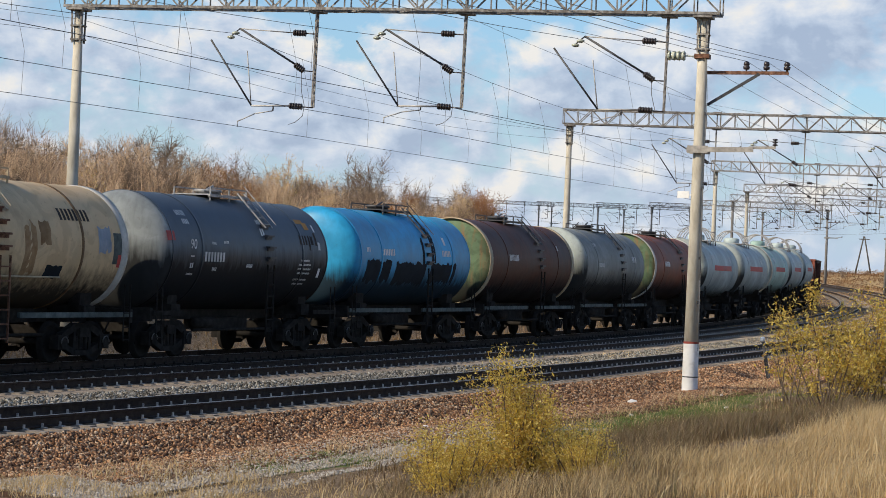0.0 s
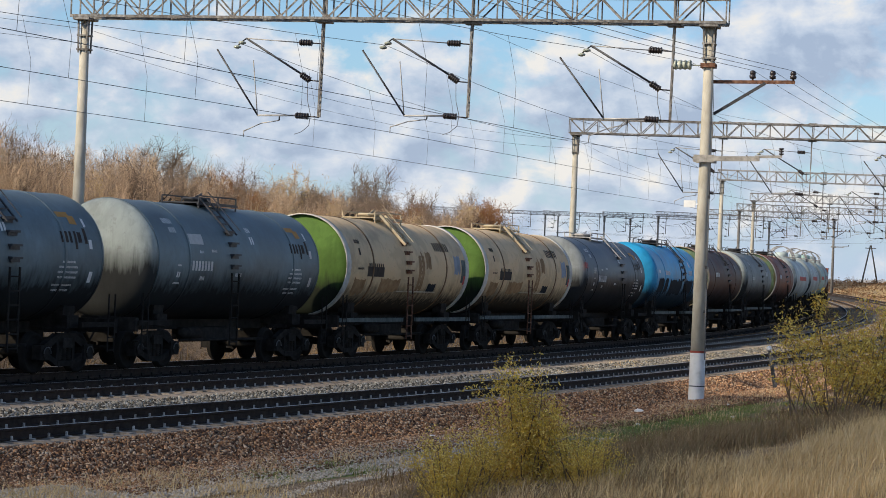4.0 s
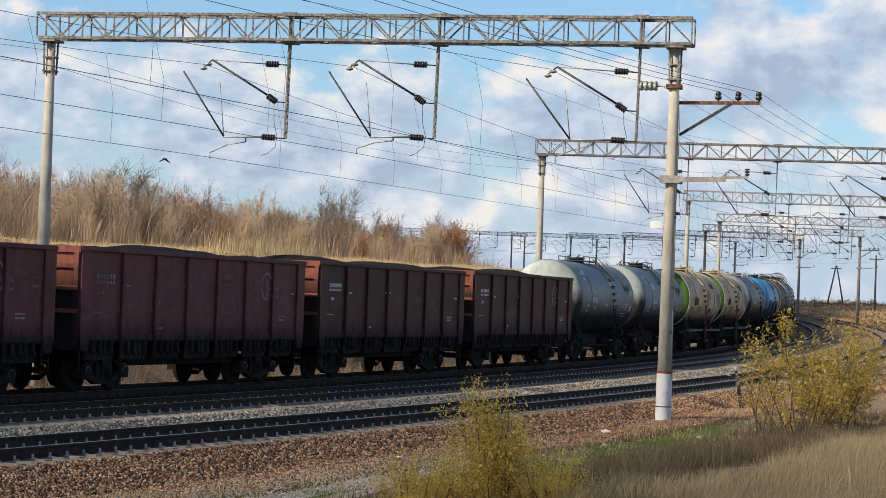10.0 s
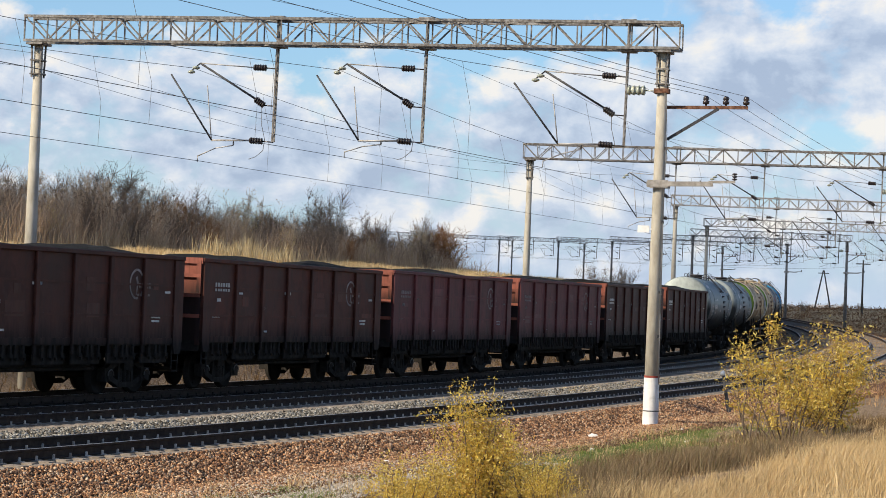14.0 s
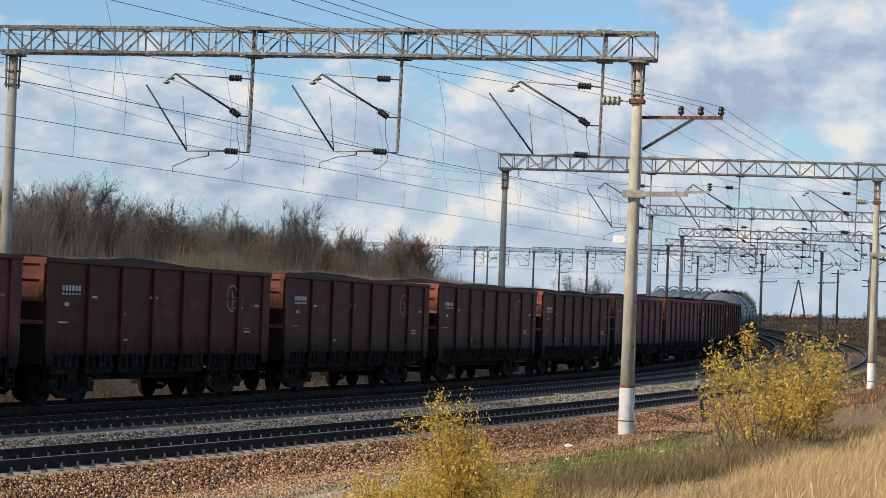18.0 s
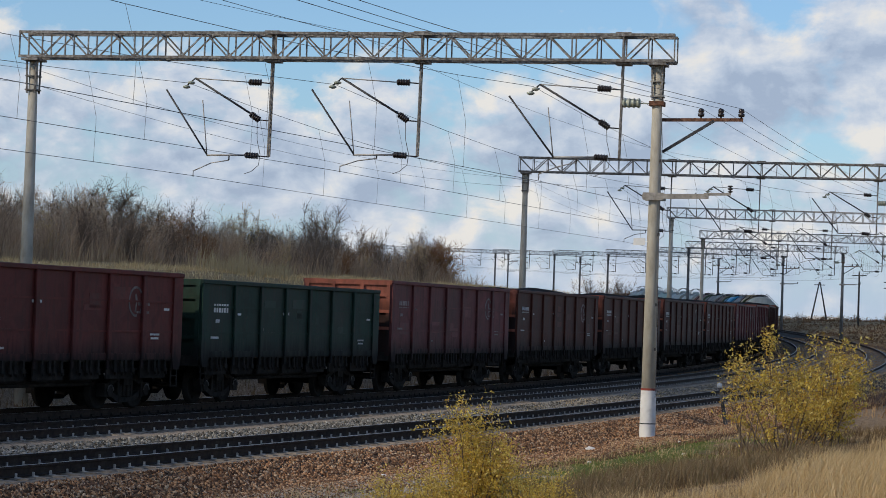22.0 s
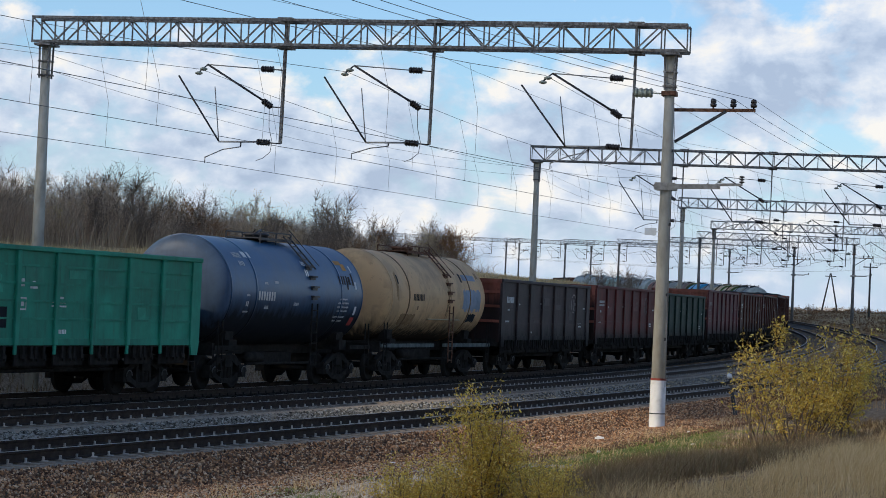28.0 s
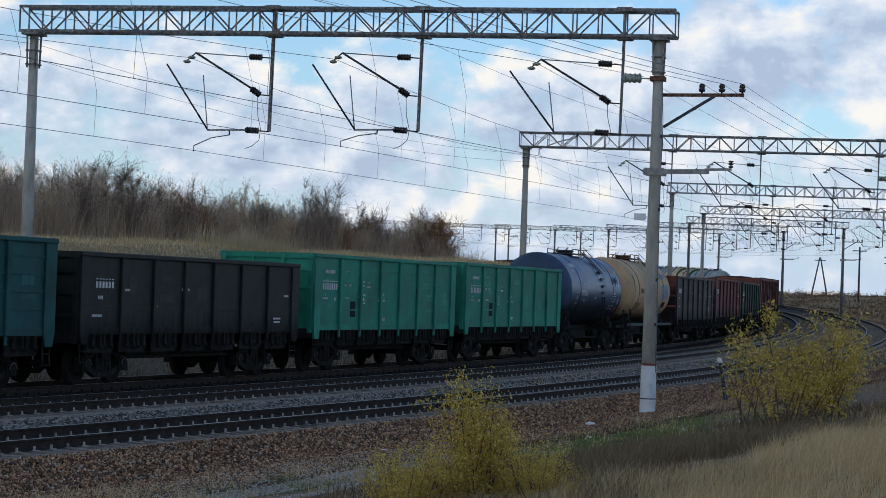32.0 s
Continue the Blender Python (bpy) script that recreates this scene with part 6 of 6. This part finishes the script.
    for i in range(18):
        one(r.choice(("grey", "tan")), r.uniform(19, 60), r.uniform(330, 470), r.uniform(0.25, 0.5))


def build_near_bushes():
    spike = shrub_meshes(71, 18, 1.56, 0.44, 460, LEAF_YELLOW, 11000, 0.045, TWIG_OLIVE, fine=0.0020, low=0.1, split=True)
    x, y = put(20.28, 25.6)
    plant("willow_bush", spike, x, y, 20, 1.0, "feathery bush with dense small yellow leaves", "bush", "yellow bushes")
    low = shrub_meshes(72, 22, 1.15, 0.9, 260, LEAF_YELLOW, 6000, 0.045, TWIG_OLIVE, fine=0.0022, low=0.0, split=True)
    for off, s, turn, size in ((19.65, 25.6, 80, 0.86), (19.15, 25.9, 140, 0.76), (20.95, 25.6, 200, 0.70), (19.7, 24.6, 310, 0.80), (21.35, 25.0, 30, 0.60)):
        x, y = put(off, s)
        plant("willow_bush", low, x, y, turn, size, "low thin bush with sparse yellow leaves", "bush", "yellow bushes")
    bare = shrub_meshes(76, 4, 1.30, 0.5, 26, LEAF_YELLOW, 150, 0.044, TWIG_OLIVE, fine=0.0022, low=0.55, split=True)
    for off, s, turn in ((18.7, 26.4, 0), (19.6, 26.6, 120), (20.5, 26.4, 230)):
        x, y = put(off, s)
        plant("willow_bush", bare, x, y, turn, 1.0, "few tall bare shoots with leaves at the tips", "bush", "yellow bushes")
    wide = shrub_meshes(73, 30, 2.70, 2.9, 420, LEAF_YELLOW, 9000, 0.088, TWIG_OLIVE, fine=0.0035, low=0.32, split=True)
    x, y = put(17.85, 51.4)
    plant("yellow_bush", wide, x, y, 0, 1.0, "wide spreading bush with yellow autumn leaves", "bush", "yellow bushes", 0.12)
    loose = shrub_meshes(74, 9, 2.6, 2.0, 80, LEAF_YELLOW, 620, 0.080, TWIG_OLIVE, fine=0.0035, low=0.4, split=True)
    for off, s, turn, size in ((17.1, 52.0, 0, 0.92), (18.5, 51.8, 130, 0.88)):
        x, y = put(off, s)
        plant("yellow_bush", loose, x, y, turn, size, "loose bush with yellow leaves and bare tips", "bush", "yellow bushes")


def blades(name, n, place, h, width, material, label, lean=0.35):
    """Grass: thin bent blades, all in one mesh; place gives offsets and lengths along the line."""
    off, s = place(n)
    aa = np.maximum(s, 0) / BEND
    x, y = -LAT - BEND + (BEND + off) * np.cos(aa), (BEND + off) * np.sin(aa)
    p = np.stack([x, y, np.maximum(land(x, y), bed_top(off, s) - np.where((off > 12.4) | (off < -2.3), 9, 0)) - 0.02], -1)
    hh = (h[0] + (h[1] - h[0]) * rng.random(n) ** 1.6)[:, None]
    hh = hh * (0.85 + 0.38 * np.sin(x * 1.9 + 1.4 * np.sin(y * 0.8)) * np.sin(y * 1.5 + np.sin(x * 1.1)))[:, None]
    ang = rng.uniform(0, 6.28, n)
    side = np.stack([np.cos(ang), np.sin(ang), np.zeros(n)], -1) * width * rng.uniform(0.6, 1.4, (n, 1))
    tip = np.stack([rng.normal(size=n) * lean + 0.12, rng.normal(size=n) * lean, np.ones(n)], -1)
    mid = p + hh * 0.55 * (tip * np.array([0.5, 0.5, 1.0]))
    end = p + hh * tip
    v = np.stack([p - side, p + side, mid + side * 0.8, mid - side * 0.8, end], 1).reshape(-1, 3)
    f = np.array([(0, 1, 2), (0, 2, 3), (3, 2, 4)])
    me = soup(name, v, (f[None] + 5 * np.arange(n)[:, None, None]).reshape(-1, 3), material)
    tagged(new(name, me), label, "grass", kind="stuff")


def clumped(o0, o1, s0, s1, k, spread):
    def place(n):
        co, cs = rng.uniform(o0, o1, k), rng.uniform(s0, s1, k)
        i = rng.integers(0, k, n)
        return co[i] + rng.normal(size=n) * spread, cs[i] + rng.normal(size=n) * spread
    return place


def even(o0, o1, s0, s1):
    return lambda n: (rng.uniform(o0, o1, n), rng.uniform(s0, s1, n))


build_thicket()
build_near_bushes()
def slope_grass(s0, s1, k, spread):
    """Clumps beyond the slanting edge of the tall grass."""
    def place(n):
        cs = rng.uniform(s0, s1, k)
        co = np.maximum(17.4, 22.4 - (cs - 30) * 0.09) + 0.25 * np.sin(cs * 0.9) + rng.random(k) ** 1.3 * 5.5
        i = rng.integers(0, k, n)
        return co[i] + rng.normal(size=n) * spread, cs[i] + rng.normal(size=n) * spread
    return place


blades("dry_grass", 92000, slope_grass(22, 66, 3200, 0.16), (0.12, 0.48), 0.0040, STRAW, "tall dry yellow grass on the slope", 0.36)
blades("dry_grass", 16000, slope_grass(64, 120, 900, 0.22), (0.15, 0.48), 0.008, STRAW, "tall dry yellow grass on the slope", 0.22)
blades("withered_weeds", 44000, clumped(18.3, 21.2, 25, 46, 800, 0.18), (0.08, 0.50), 0.0045, DUSKWEED, "withered brown weeds below the grass slope", 0.35)
blades("withered_weeds", 16000, clumped(20.4, 23.6, 20, 28, 260, 0.16), (0.06, 0.40), 0.004, DUSKWEED, "withered brown weeds below the grass slope", 0.4)
blades("dry_grass", 9000, clumped(20.8, 23.6, 20, 29, 240, 0.15), (0.1, 0.45), 0.004, STRAW, "tall dry yellow grass on the slope", 0.3)
blades("dry_tufts", 3000, clumped(13.4, 16.6, 23.5, 29, 90, 0.22), (0.06, 0.30), 0.005, STRAW, "flattened dry tufts on the gravel", 0.7)
blades("turf", 5000, clumped(13.9, 15.2, 29, 32.5, 90, 0.2), (0.03, 0.09), 0.006, TURF, "short patchy green turf", 0.6)
blades("brown_weeds", 14000, clumped(15.8, 21.5, 28, 64, 520, 0.18), (0.08, 0.42), 0.005, WEED, "withered brown weeds at the edge of the grass", 0.3)
blades("dry_tufts", 9000, clumped(13.2, 19.5, 26, 66, 420, 0.16), (0.05, 0.30), 0.005, STRAW, "small dry tufts on the gravel", 0.4)
blades("turf", 34000, clumped(14.0, 17.9, 34, 58, 800, 0.28), (0.03, 0.11), 0.006, TURF, "short patchy green turf", 0.6)
blades("bank_grass", 42000, even(-17.5, -9.6, 50, 190), (0.08, 0.30), 0.012, STRAW, "dry straw grass on the bank behind the train", 0.3)
blades("bank_grass", 20000, even(-9.9, -3.6, 30, 120), (0.1, 0.5), 0.012, WEED, "brown weeds on the bank behind the train", 0.3)
blades("thicket_grass", 36000, even(-42, -20.5, 58, 200), (0.3, 1.3), 0.013, DUSKTALL, "tall dry grass among the shrubs", 0.25)
blades("thicket_shoots", 30000, even(-37, -21.0, 112, 196), (0.7, 2.3), 0.010, SHOOT, "dense bare tan shoots of the thicket", 0.34)
blades("thicket_shoots", 26000, even(-37, -21.5, 60, 116), (0.9, 2.9), 0.009, SHOOT, "dense bare tan shoots of the thicket", 0.34)
blades("dry_litter", 30000, even(12.8, 22.0, 24, 66), (0.02, 0.09), 0.008, STRAW, "dry grass litter on the ground", 1.2)
blades("reeds", 1300, clumped(-14.2, -12.8, 86, 94.5, 46, 0.25), (0.45, 1.15), 0.013, REED, "pale dry reeds on the bank", 0.14)
blades("bend_grass", 22000, even(12.6, 26, 75, 300), (0.10, 0.4), 0.014, RUSTGRASS, "dry grass beside the bend", 0.3)
blades("ballast_weeds", 20000, even(5.7, 7.9, 62, 190), (0.02, 0.10), 0.016, STRAW, "dry weeds grown through the ballast", 0.8)
blades("ballast_weeds", 26000, even(1.4, 12.8, 104, 260), (0.03, 0.13), 0.026, RUSTGRASS, "brown weeds grown over the far ballast", 0.8)
blades("ballast_weeds", 12000, even(10.8, 12.8, 80, 220), (0.02, 0.14), 0.016, STRAW, "dry weeds grown through the ballast", 0.8)

# ---- drifting clouds behind the viewer ----
CLOUDS, DRIFT = [], 8.3


def vapour(name, clear):
    m = bpy.data.materials.new(name)
    nd, ln = nodes_of(m)
    df, tp, mx, out = nd.new("ShaderNodeBsdfDiffuse"), nd.new("ShaderNodeBsdfTransparent"), nd.new("ShaderNodeMixShader"), nd.new("ShaderNodeOutputMaterial")
    tc = nd.new("ShaderNodeTexCoord")
    df.inputs[0].default_value = (0.9, 0.9, 0.9, 1)
    n = n_noise(nd, ln, tc.outputs["Object"], 0.03, 4.0, 0.6)
    ln.new(n_math(nd, ln, "ADD", n_math(nd, ln, "MULTIPLY", n_math(nd, ln, "SUBTRACT", n, 0.5), 0.3), 1.0 - clear, clamp=True), mx.inputs[0])
    ln.new(tp.outputs[0], mx.inputs[1])
    ln.new(df.outputs[0], mx.inputs[2])
    ln.new(mx.outputs[0], out.inputs[0])
    return m


def drifting_cloud(x0, x1, y0, y1, clear, seed, label, drift=DRIFT):
    """A flat-bottomed lumpy cloud whose shade lies over x0..x1, y0..y1 at the start."""
    lift = SUN_FROM * (235 / SUN_FROM.z)
    g = random.Random(seed)
    ph = [g.uniform(0, 6.28) for _ in range(6)]
    nx, ny = 48, 36
    top, low = [], []
    bm = bmesh.new()
    for i in range(nx + 1):
        rt, rl = [], []
        for j in range(ny + 1):
            u, v = i / nx, j / ny
            y = y0 + (y1 - y0) * v
            wob = 9 * math.sin(y * 0.05 + ph[0]) + 5 * math.sin(y * 0.13 + ph[1]) + 3 * math.sin(y * 0.31 + ph[2])
            x = x0 + (x1 - x0) * u + wob * (1 if u > 0.5 else -1)
            edge = max(0.0, min(1.0, 6 * min(u, 1 - u, v, 1 - v)))
            z = edge ** 0.6 * (14 + 5 * math.sin(x * 0.06 + ph[3]) * math.cos(y * 0.07 + ph[4]))
            p = Vector((x, y, 0)) + lift
            rt.append(bm.verts.new(p + Vector((0, 0, z))))
            rl.append(bm.verts.new(p - Vector((0, 0, edge * 2))))
        top.append(rt)
        low.append(rl)
    for i in range(nx):
        for j in range(ny):
            bm.faces.new((top[i][j], top[i + 1][j], top[i + 1][j + 1], top[i][j + 1]))
            bm.faces.new((low[i][j], low[i][j + 1], low[i + 1][j + 1], low[i + 1][j]))
    ob = new("cloud", mesh_of("cloud", bm, vapour("vapour_%d" % seed, clear)))
    for p in ob.data.polygons:
        p.use_smooth = True
    CLOUDS.append((tagged(ob, label, "cloud", "drifting clouds", "structure"), drift))


drifting_cloud(-92, 120, -150, 62, 0.80, 1, "thin white cloud drifting before the sun")
drifting_cloud(-620, -177, -150, 600, 0.70, 2, "thin white cloud drifting before the sun")
drifting_cloud(-250, -217, -150, 66, 0.46, 4, "small grey cloud drifting before the sun")
drifting_cloud(-400, -118, 62, 600, 0.45, 7, "thin grey cloud drifting before the sun", 4.2)
drifting_cloud(-267, -243, -150, 62, 0.68, 6, "small grey cloud drifting fast before the sun", 24.0)
drifting_cloud(-59, -45, -150, 62, 0.68, 5, "small grey cloud drifting before the sun")
drifting_cloud(-560, -257, -150, 600, 0.04, 3, "thick grey cloud drifting before the sun")

# ---- lineside things ----


def build_stake():
    x, y = put(12.6, 67.3)
    z = float(land(x, y))
    t = thing("marker_stake", Matrix.Translation((x, y, z)) @ pose(0, 0, 0, 0, -11, 0), "leaning rusty marker stake with white cap", "stake")
    for dx in (-0.03, 0.05):
        bm = bmesh.new()
        bar(bm, (dx, 0, -0.2), (dx * 0.5, 0, 1.25), 0.05)
        part("post", bm, DARKARM, t)
    bm = bmesh.new()
    turned(bm, [(1.18, 0.05), (1.22, 0.09), (1.30, 0.08), (1.34, 0.03)], 10, "Z")
    part("cap", bm, WHITEWASH, t, "white cap")


def build_white_fence():
    x, y = put(-27.6, 111.0)
    z = float(land(x, y))
    f = thing("picket_fence", Matrix.Translation((x, y, z)) @ pose(0, 0, 0, 0, 0, 33), "short white picket fence among the shrubs", "fence")
    for i in range(5):
        bm = bmesh.new()
        box(bm, (i * 0.17 - 0.34, 0, 0.85), (0.085, 0.05, 1.80))
        part("picket", bm, WHITEWASH, f)
    for h in (0.9, 1.4):
        bm = bmesh.new()
        box(bm, (0, 0.045, h), (0.9, 0.035, 0.06))
        part("rail", bm, WHITEWASH, f)


def build_litter():
    r = random.Random(3)
    spots = [(12.98, 51.5, 0.11), (13.6, 43.0, 0.05), (12.2, 60, 0.06), (14.4, 47, 0.05), (13.1, 38.5, 0.06), (12.6, 45, 0.04), (15.2, 52, 0.06), (14.0, 56, 0.05), (12.4, 41.5, 0.05)]
    for off, s, size in spots:
        x, y = put(off, s)
        bm = bmesh.new()
        bmesh.ops.create_icosphere(bm, subdivisions=2, radius=size)
        for v in bm.verts:
            v.co *= r.uniform(0.8, 1.2)
            v.co.z *= 0.6
        ob = new("loose_stone", mesh_of("loose_stone", bm, WHITEWASH))
        ob.location = (x, y, float(land(x, y)) + size * 0.3)
        tagged(ob, "pale loose stone lying on the gravel", "stone", "loose stones")


def aim(px_turn, dist):
    """World x, y at a bearing to the left of north and a distance from the viewer."""
    a = radians(px_turn)
    return -math.sin(a) * dist, math.cos(a) * dist


DARKWOOD = mat("tarred_wood", ((0.06, 0.055, 0.05), (0.12, 0.11, 0.10)), 5.0, 0.9, 0.2, 0.0, 0.3)


def wooden_pole(turn, dist, height, frame_, arms=1):
    x, y = aim(turn, dist)
    t = thing("utility_pole", Matrix.Translation((x, y, float(land(x, y)) - 0.3)) @ pose(0, 0, 0, 0, 0, turn), "dark wooden A-shaped power pole" if frame_ else "dark wooden power pole", "utility pole", "power poles")
    for k in ((-1, 1) if frame_ else (0,)):
        bm = bmesh.new()
        tube(bm, (k * height * 0.2, 0, 0), (0.06 * k, 0, height), 0.16, 0.11)
        part("pole", bm, DARKWOOD, t)
    for i in range(arms):
        bm = bmesh.new()
        bar(bm, (-1.0, 0, height * (0.93 - 0.13 * i)), (1.0, 0, height * (0.93 - 0.13 * i)), 0.14)
        part("cross_arm", bm, DARKWOOD, t)


def build_far():
    for turn, d, h, fr, n in ((16.25, 430, 7.6, True, 1), (15.3, 330, 8.0, False, 1), (14.55, 360, 7.0, False, 2), (14.1, 520, 9.0, False, 1)):
        wooden_pole(turn - 0.2, d, h, fr, n)
    r = random.Random(9)
    wall_m = mat("pale_plaster", ((0.26, 0.27, 0.28), (0.38, 0.39, 0.40)), 1.0, 0.9, 0.1, 0.0, 0.2)
    roof_m = mat("dull_roof", ((0.26, 0.25, 0.24), (0.36, 0.35, 0.34)), 1.0, 0.9, 0.1, 0.0, 0.2)
    for i in range(14):
        x, y = aim(r.uniform(13.4, 17.6), r.uniform(900, 1300))
        w, d, h = r.uniform(9, 22), r.uniform(7, 10), r.uniform(3, 4.5)
        t = thing("far_house", Matrix.Translation((x, y, float(land(x, y)) - 0.3)) @ pose(0, 0, 0, 0, 0, r.uniform(0, 60)), "pale low house far across the plain", "house", "far houses")
        bm = bmesh.new()
        box(bm, (0, 0, h / 2), (w, d, h))
        part("wall", bm, wall_m, t)
        bm = bmesh.new()
        vs = [bm.verts.new(p) for p in ((-w / 2, -d / 2 - 0.4, h), (w / 2, -d / 2 - 0.4, h), (w / 2, d / 2 + 0.4, h), (-w / 2, d / 2 + 0.4, h), (-w / 2, 0, h + 1.2), (w / 2, 0, h + 1.2))]
        for f in ((0, 1, 5, 4), (2, 3, 4, 5), (0, 4, 3), (1, 2, 5), (0, 3, 2, 1)):
            bm.faces.new([vs[k] for k in f])
        part("roof", bm, roof_m, t)
        for k in range(3):
            bm = bmesh.new()
            box(bm, (-w / 3 + k * w / 3, -d / 2 - 0.02, h * 0.55), (1.2, 0.08, 1.3))
            part("window", bm, BLACK, t)
    g = np.random.default_rng(12)
    n = 46000
    s, off = 130 + 330 * g.random(n) ** 1.1, 15 + 55 * g.random(n) ** 1.4
    clump = 0.5 + 0.5 * np.sin(off * 0.7 + 1.3 * np.sin(s * 0.11)) * np.sin(s * 0.17 + off * 0.2)
    a = s / BEND
    x, y = -LAT - BEND + (BEND + off) * np.cos(a), (BEND + off) * np.sin(a)
    z = land(x, y) + g.random(n) * (0.15 + 0.9 * clump ** 2)
    v, f = leaf_quads(g, np.stack([x, y, z], -1), 0.30)
    tagged(new("scrub", soup("scrub", v, f, SCRUB)), "low brown scrub over the ground outside the bend", "scrub", kind="stuff")
    # a dark line of woods across the plain
    pts = []
    g = np.random.default_rng(4)
    n = 32000
    a = np.radians(g.uniform(9, 40, n))
    d = g.uniform(1250, 1500, n)
    x, y = -np.sin(a) * d, np.cos(a) * d
    z = land(x, y) + g.random(n) ** 0.9 * (4.2 + 1.6 * np.sin(a * 90) + 1.0 * np.sin(a * 230) + 0.7 * np.sin(a * 610))
    v, f = leaf_quads(g, np.stack([x, y, z], -1), 2.2)
    tagged(new("far_woods", soup("far_woods", v, f, leafy("hazy_woods", ((0.10, 0.105, 0.115), (0.15, 0.15, 0.155), (0.20, 0.19, 0.185)), 0.0))), "low dark line of woods on the horizon", "woods", kind="stuff")


def build_bird():
    b = thing("bird", Matrix(), "small dark bird in flight", "bird")
    bm = bmesh.new()
    turned(bm, [(-0.20, 0.01), (-0.10, 0.05), (0.02, 0.075), (0.13, 0.05), (0.19, 0.035), (0.24, 0.005)], 10, "Y")
    part("body", bm, BLACK, b)
    bm = bmesh.new()
    vs = [bm.verts.new(p) for p in ((-0.03, -0.17, 0), (0.03, -0.17, 0), (0.07, -0.34, 0.01), (-0.07, -0.34, 0.01), (0, -0.25, 0.02), (0, -0.25, -0.01))]
    for f in ((0, 1, 4), (1, 2, 4), (2, 3, 4), (3, 0, 4), (1, 0, 5), (2, 1, 5), (3, 2, 5), (0, 3, 5)):
        bm.faces.new([vs[i] for i in f])
    part("tail", bm, BLACK, b)
    wings = []
    for k in (-1, 1):
        bm = bmesh.new()
        lo = [(0.03, 0.08), (0.22, 0.13), (0.42, 0.04), (0.44, -0.02), (0.22, -0.07), (0.03, -0.09)]
        up = [bm.verts.new((k * x, y, 0.012)) for x, y in lo]
        dn = [bm.verts.new((k * x, y, -0.008)) for x, y in lo]
        bm.faces.new(up)
        bm.faces.new(dn[::-1])
        for i in range(6):
            bm.faces.new((up[i], up[(i + 1) % 6], dn[(i + 1) % 6], dn[i]))
        wings.append((part("wing", bm, BLACK, b), -k))
    return b, wings


BIRD, WINGS = build_bird()
for piece in BIRD.children:
    piece.data.transform(Matrix.Scale(0.6, 4))
FLIGHT = ((0, (-69.46, 132.92, 5.48)), (4.2, (-69.90, 132.69, 5.64)), (5.2, (-57.02, 105.48, 7.47)), (6, (-48.46, 87.34, 7.59)), (7, (-46.38, 82.81, 6.84)), (8, (-44.88, 77.93, 6.30)), (9, (-43.44, 72.98, 6.15)), (9.5, (-41.97, 67.97, 6.87)), (10, (-42.08, 65.53, 7.03)), (11, (-42.65, 61.58, 6.44)), (11.5, (-42.54, 57.90, 7.27)), (12.2, (-43.76, 54.39, 7.77)), (13.5, (-52.04, 46.44, 8.56)), (32, (-81.27, 36.78, 14.55)))
build_stake()
build_white_fence()
build_litter()
build_far()
DARKSTONE = leafy("dark_gravel_stone", ((0.06, 0.036, 0.025), (0.14, 0.08, 0.052), (0.22, 0.125, 0.078), (0.09, 0.066, 0.052)), 0.0)
PALESTONE = leafy("pale_gravel_stone", ((0.30, 0.26, 0.21), (0.42, 0.37, 0.31), (0.55, 0.50, 0.43), (0.24, 0.19, 0.14)), 0.0)
stones("ballast_stones", 42000, 5.75, 8.40, 28, 100, 0.046, bed_top, STONE, "loose grey ballast stones between the tracks")
stones("ballast_stones", 7000, 1.6, 3.2, 28, 100, 0.048, bed_top, STONE, "loose grey ballast stones between the tracks")
stones("gravel_stones", 52000, 10.95, 14.0, 26, 92, 0.034, ground_top, REDSTONE, "reddish gravel on the shoulder of the track")
stones("gravel_stones", 32000, 10.95, 14.4, 26, 92, 0.036, ground_top, DARKSTONE, "dark brown gravel on the shoulder of the track")
stones("gravel_stones", 24000, 12.9, 15.6, 24, 42, 0.026, ground_top, PALESTONE, "pale gravel spread at the foot of the shoulder")


def motions():
    for w, s in WAGONS:
        walk(w, [(t, Matrix.Translation(at(0, s + SPEED * t)) @ pose(0, 0, 0, 0, 0, bearing(s + SPEED * t))) for t in range(33)])
    # wheels roll while their wagon runs past the viewer, two frames to a row
    for ws, dy, s in WHEELSETS:
        k0 = max(0, math.ceil((34 - s) / SPEED * 15))
        k1 = min(480, math.floor((118 - s) / SPEED * 15))
        if k1 - k0 < 4:
            continue
        ks = sorted({0, 480, *range(k0, k1 + 1)})
        walk(ws, [(k / 15, Matrix.Translation((0, dy, 0.478)) @ pose(0, 0, 0, -math.degrees((min(max(k, k0), k1) - k0) / 15 * SPEED / 0.478))) for k in ks])
    walk(BIRD, [(t, Matrix.Translation(p) @ pose(0, 0, 0, 0, 0, 70)) for t, p in FLIGHT])
    flap = [0.0, 4.2] + [4.2 + 0.2 * i for i in range(1, 46)] + [32.0]
    for wing, k in WINGS:
        walk(wing, [(t, pose(0, 0, 0, 0, k * (32 if i % 2 else -25), 0)) for i, t in enumerate(flap)])
    for c, v in CLOUDS:
        walk(c, [(0, Matrix.Translation((0, 0, 0))), (16, Matrix.Translation((v * 16, 0, 0))), (32, Matrix.Translation((v * 32, 0, 0)))])


motions()
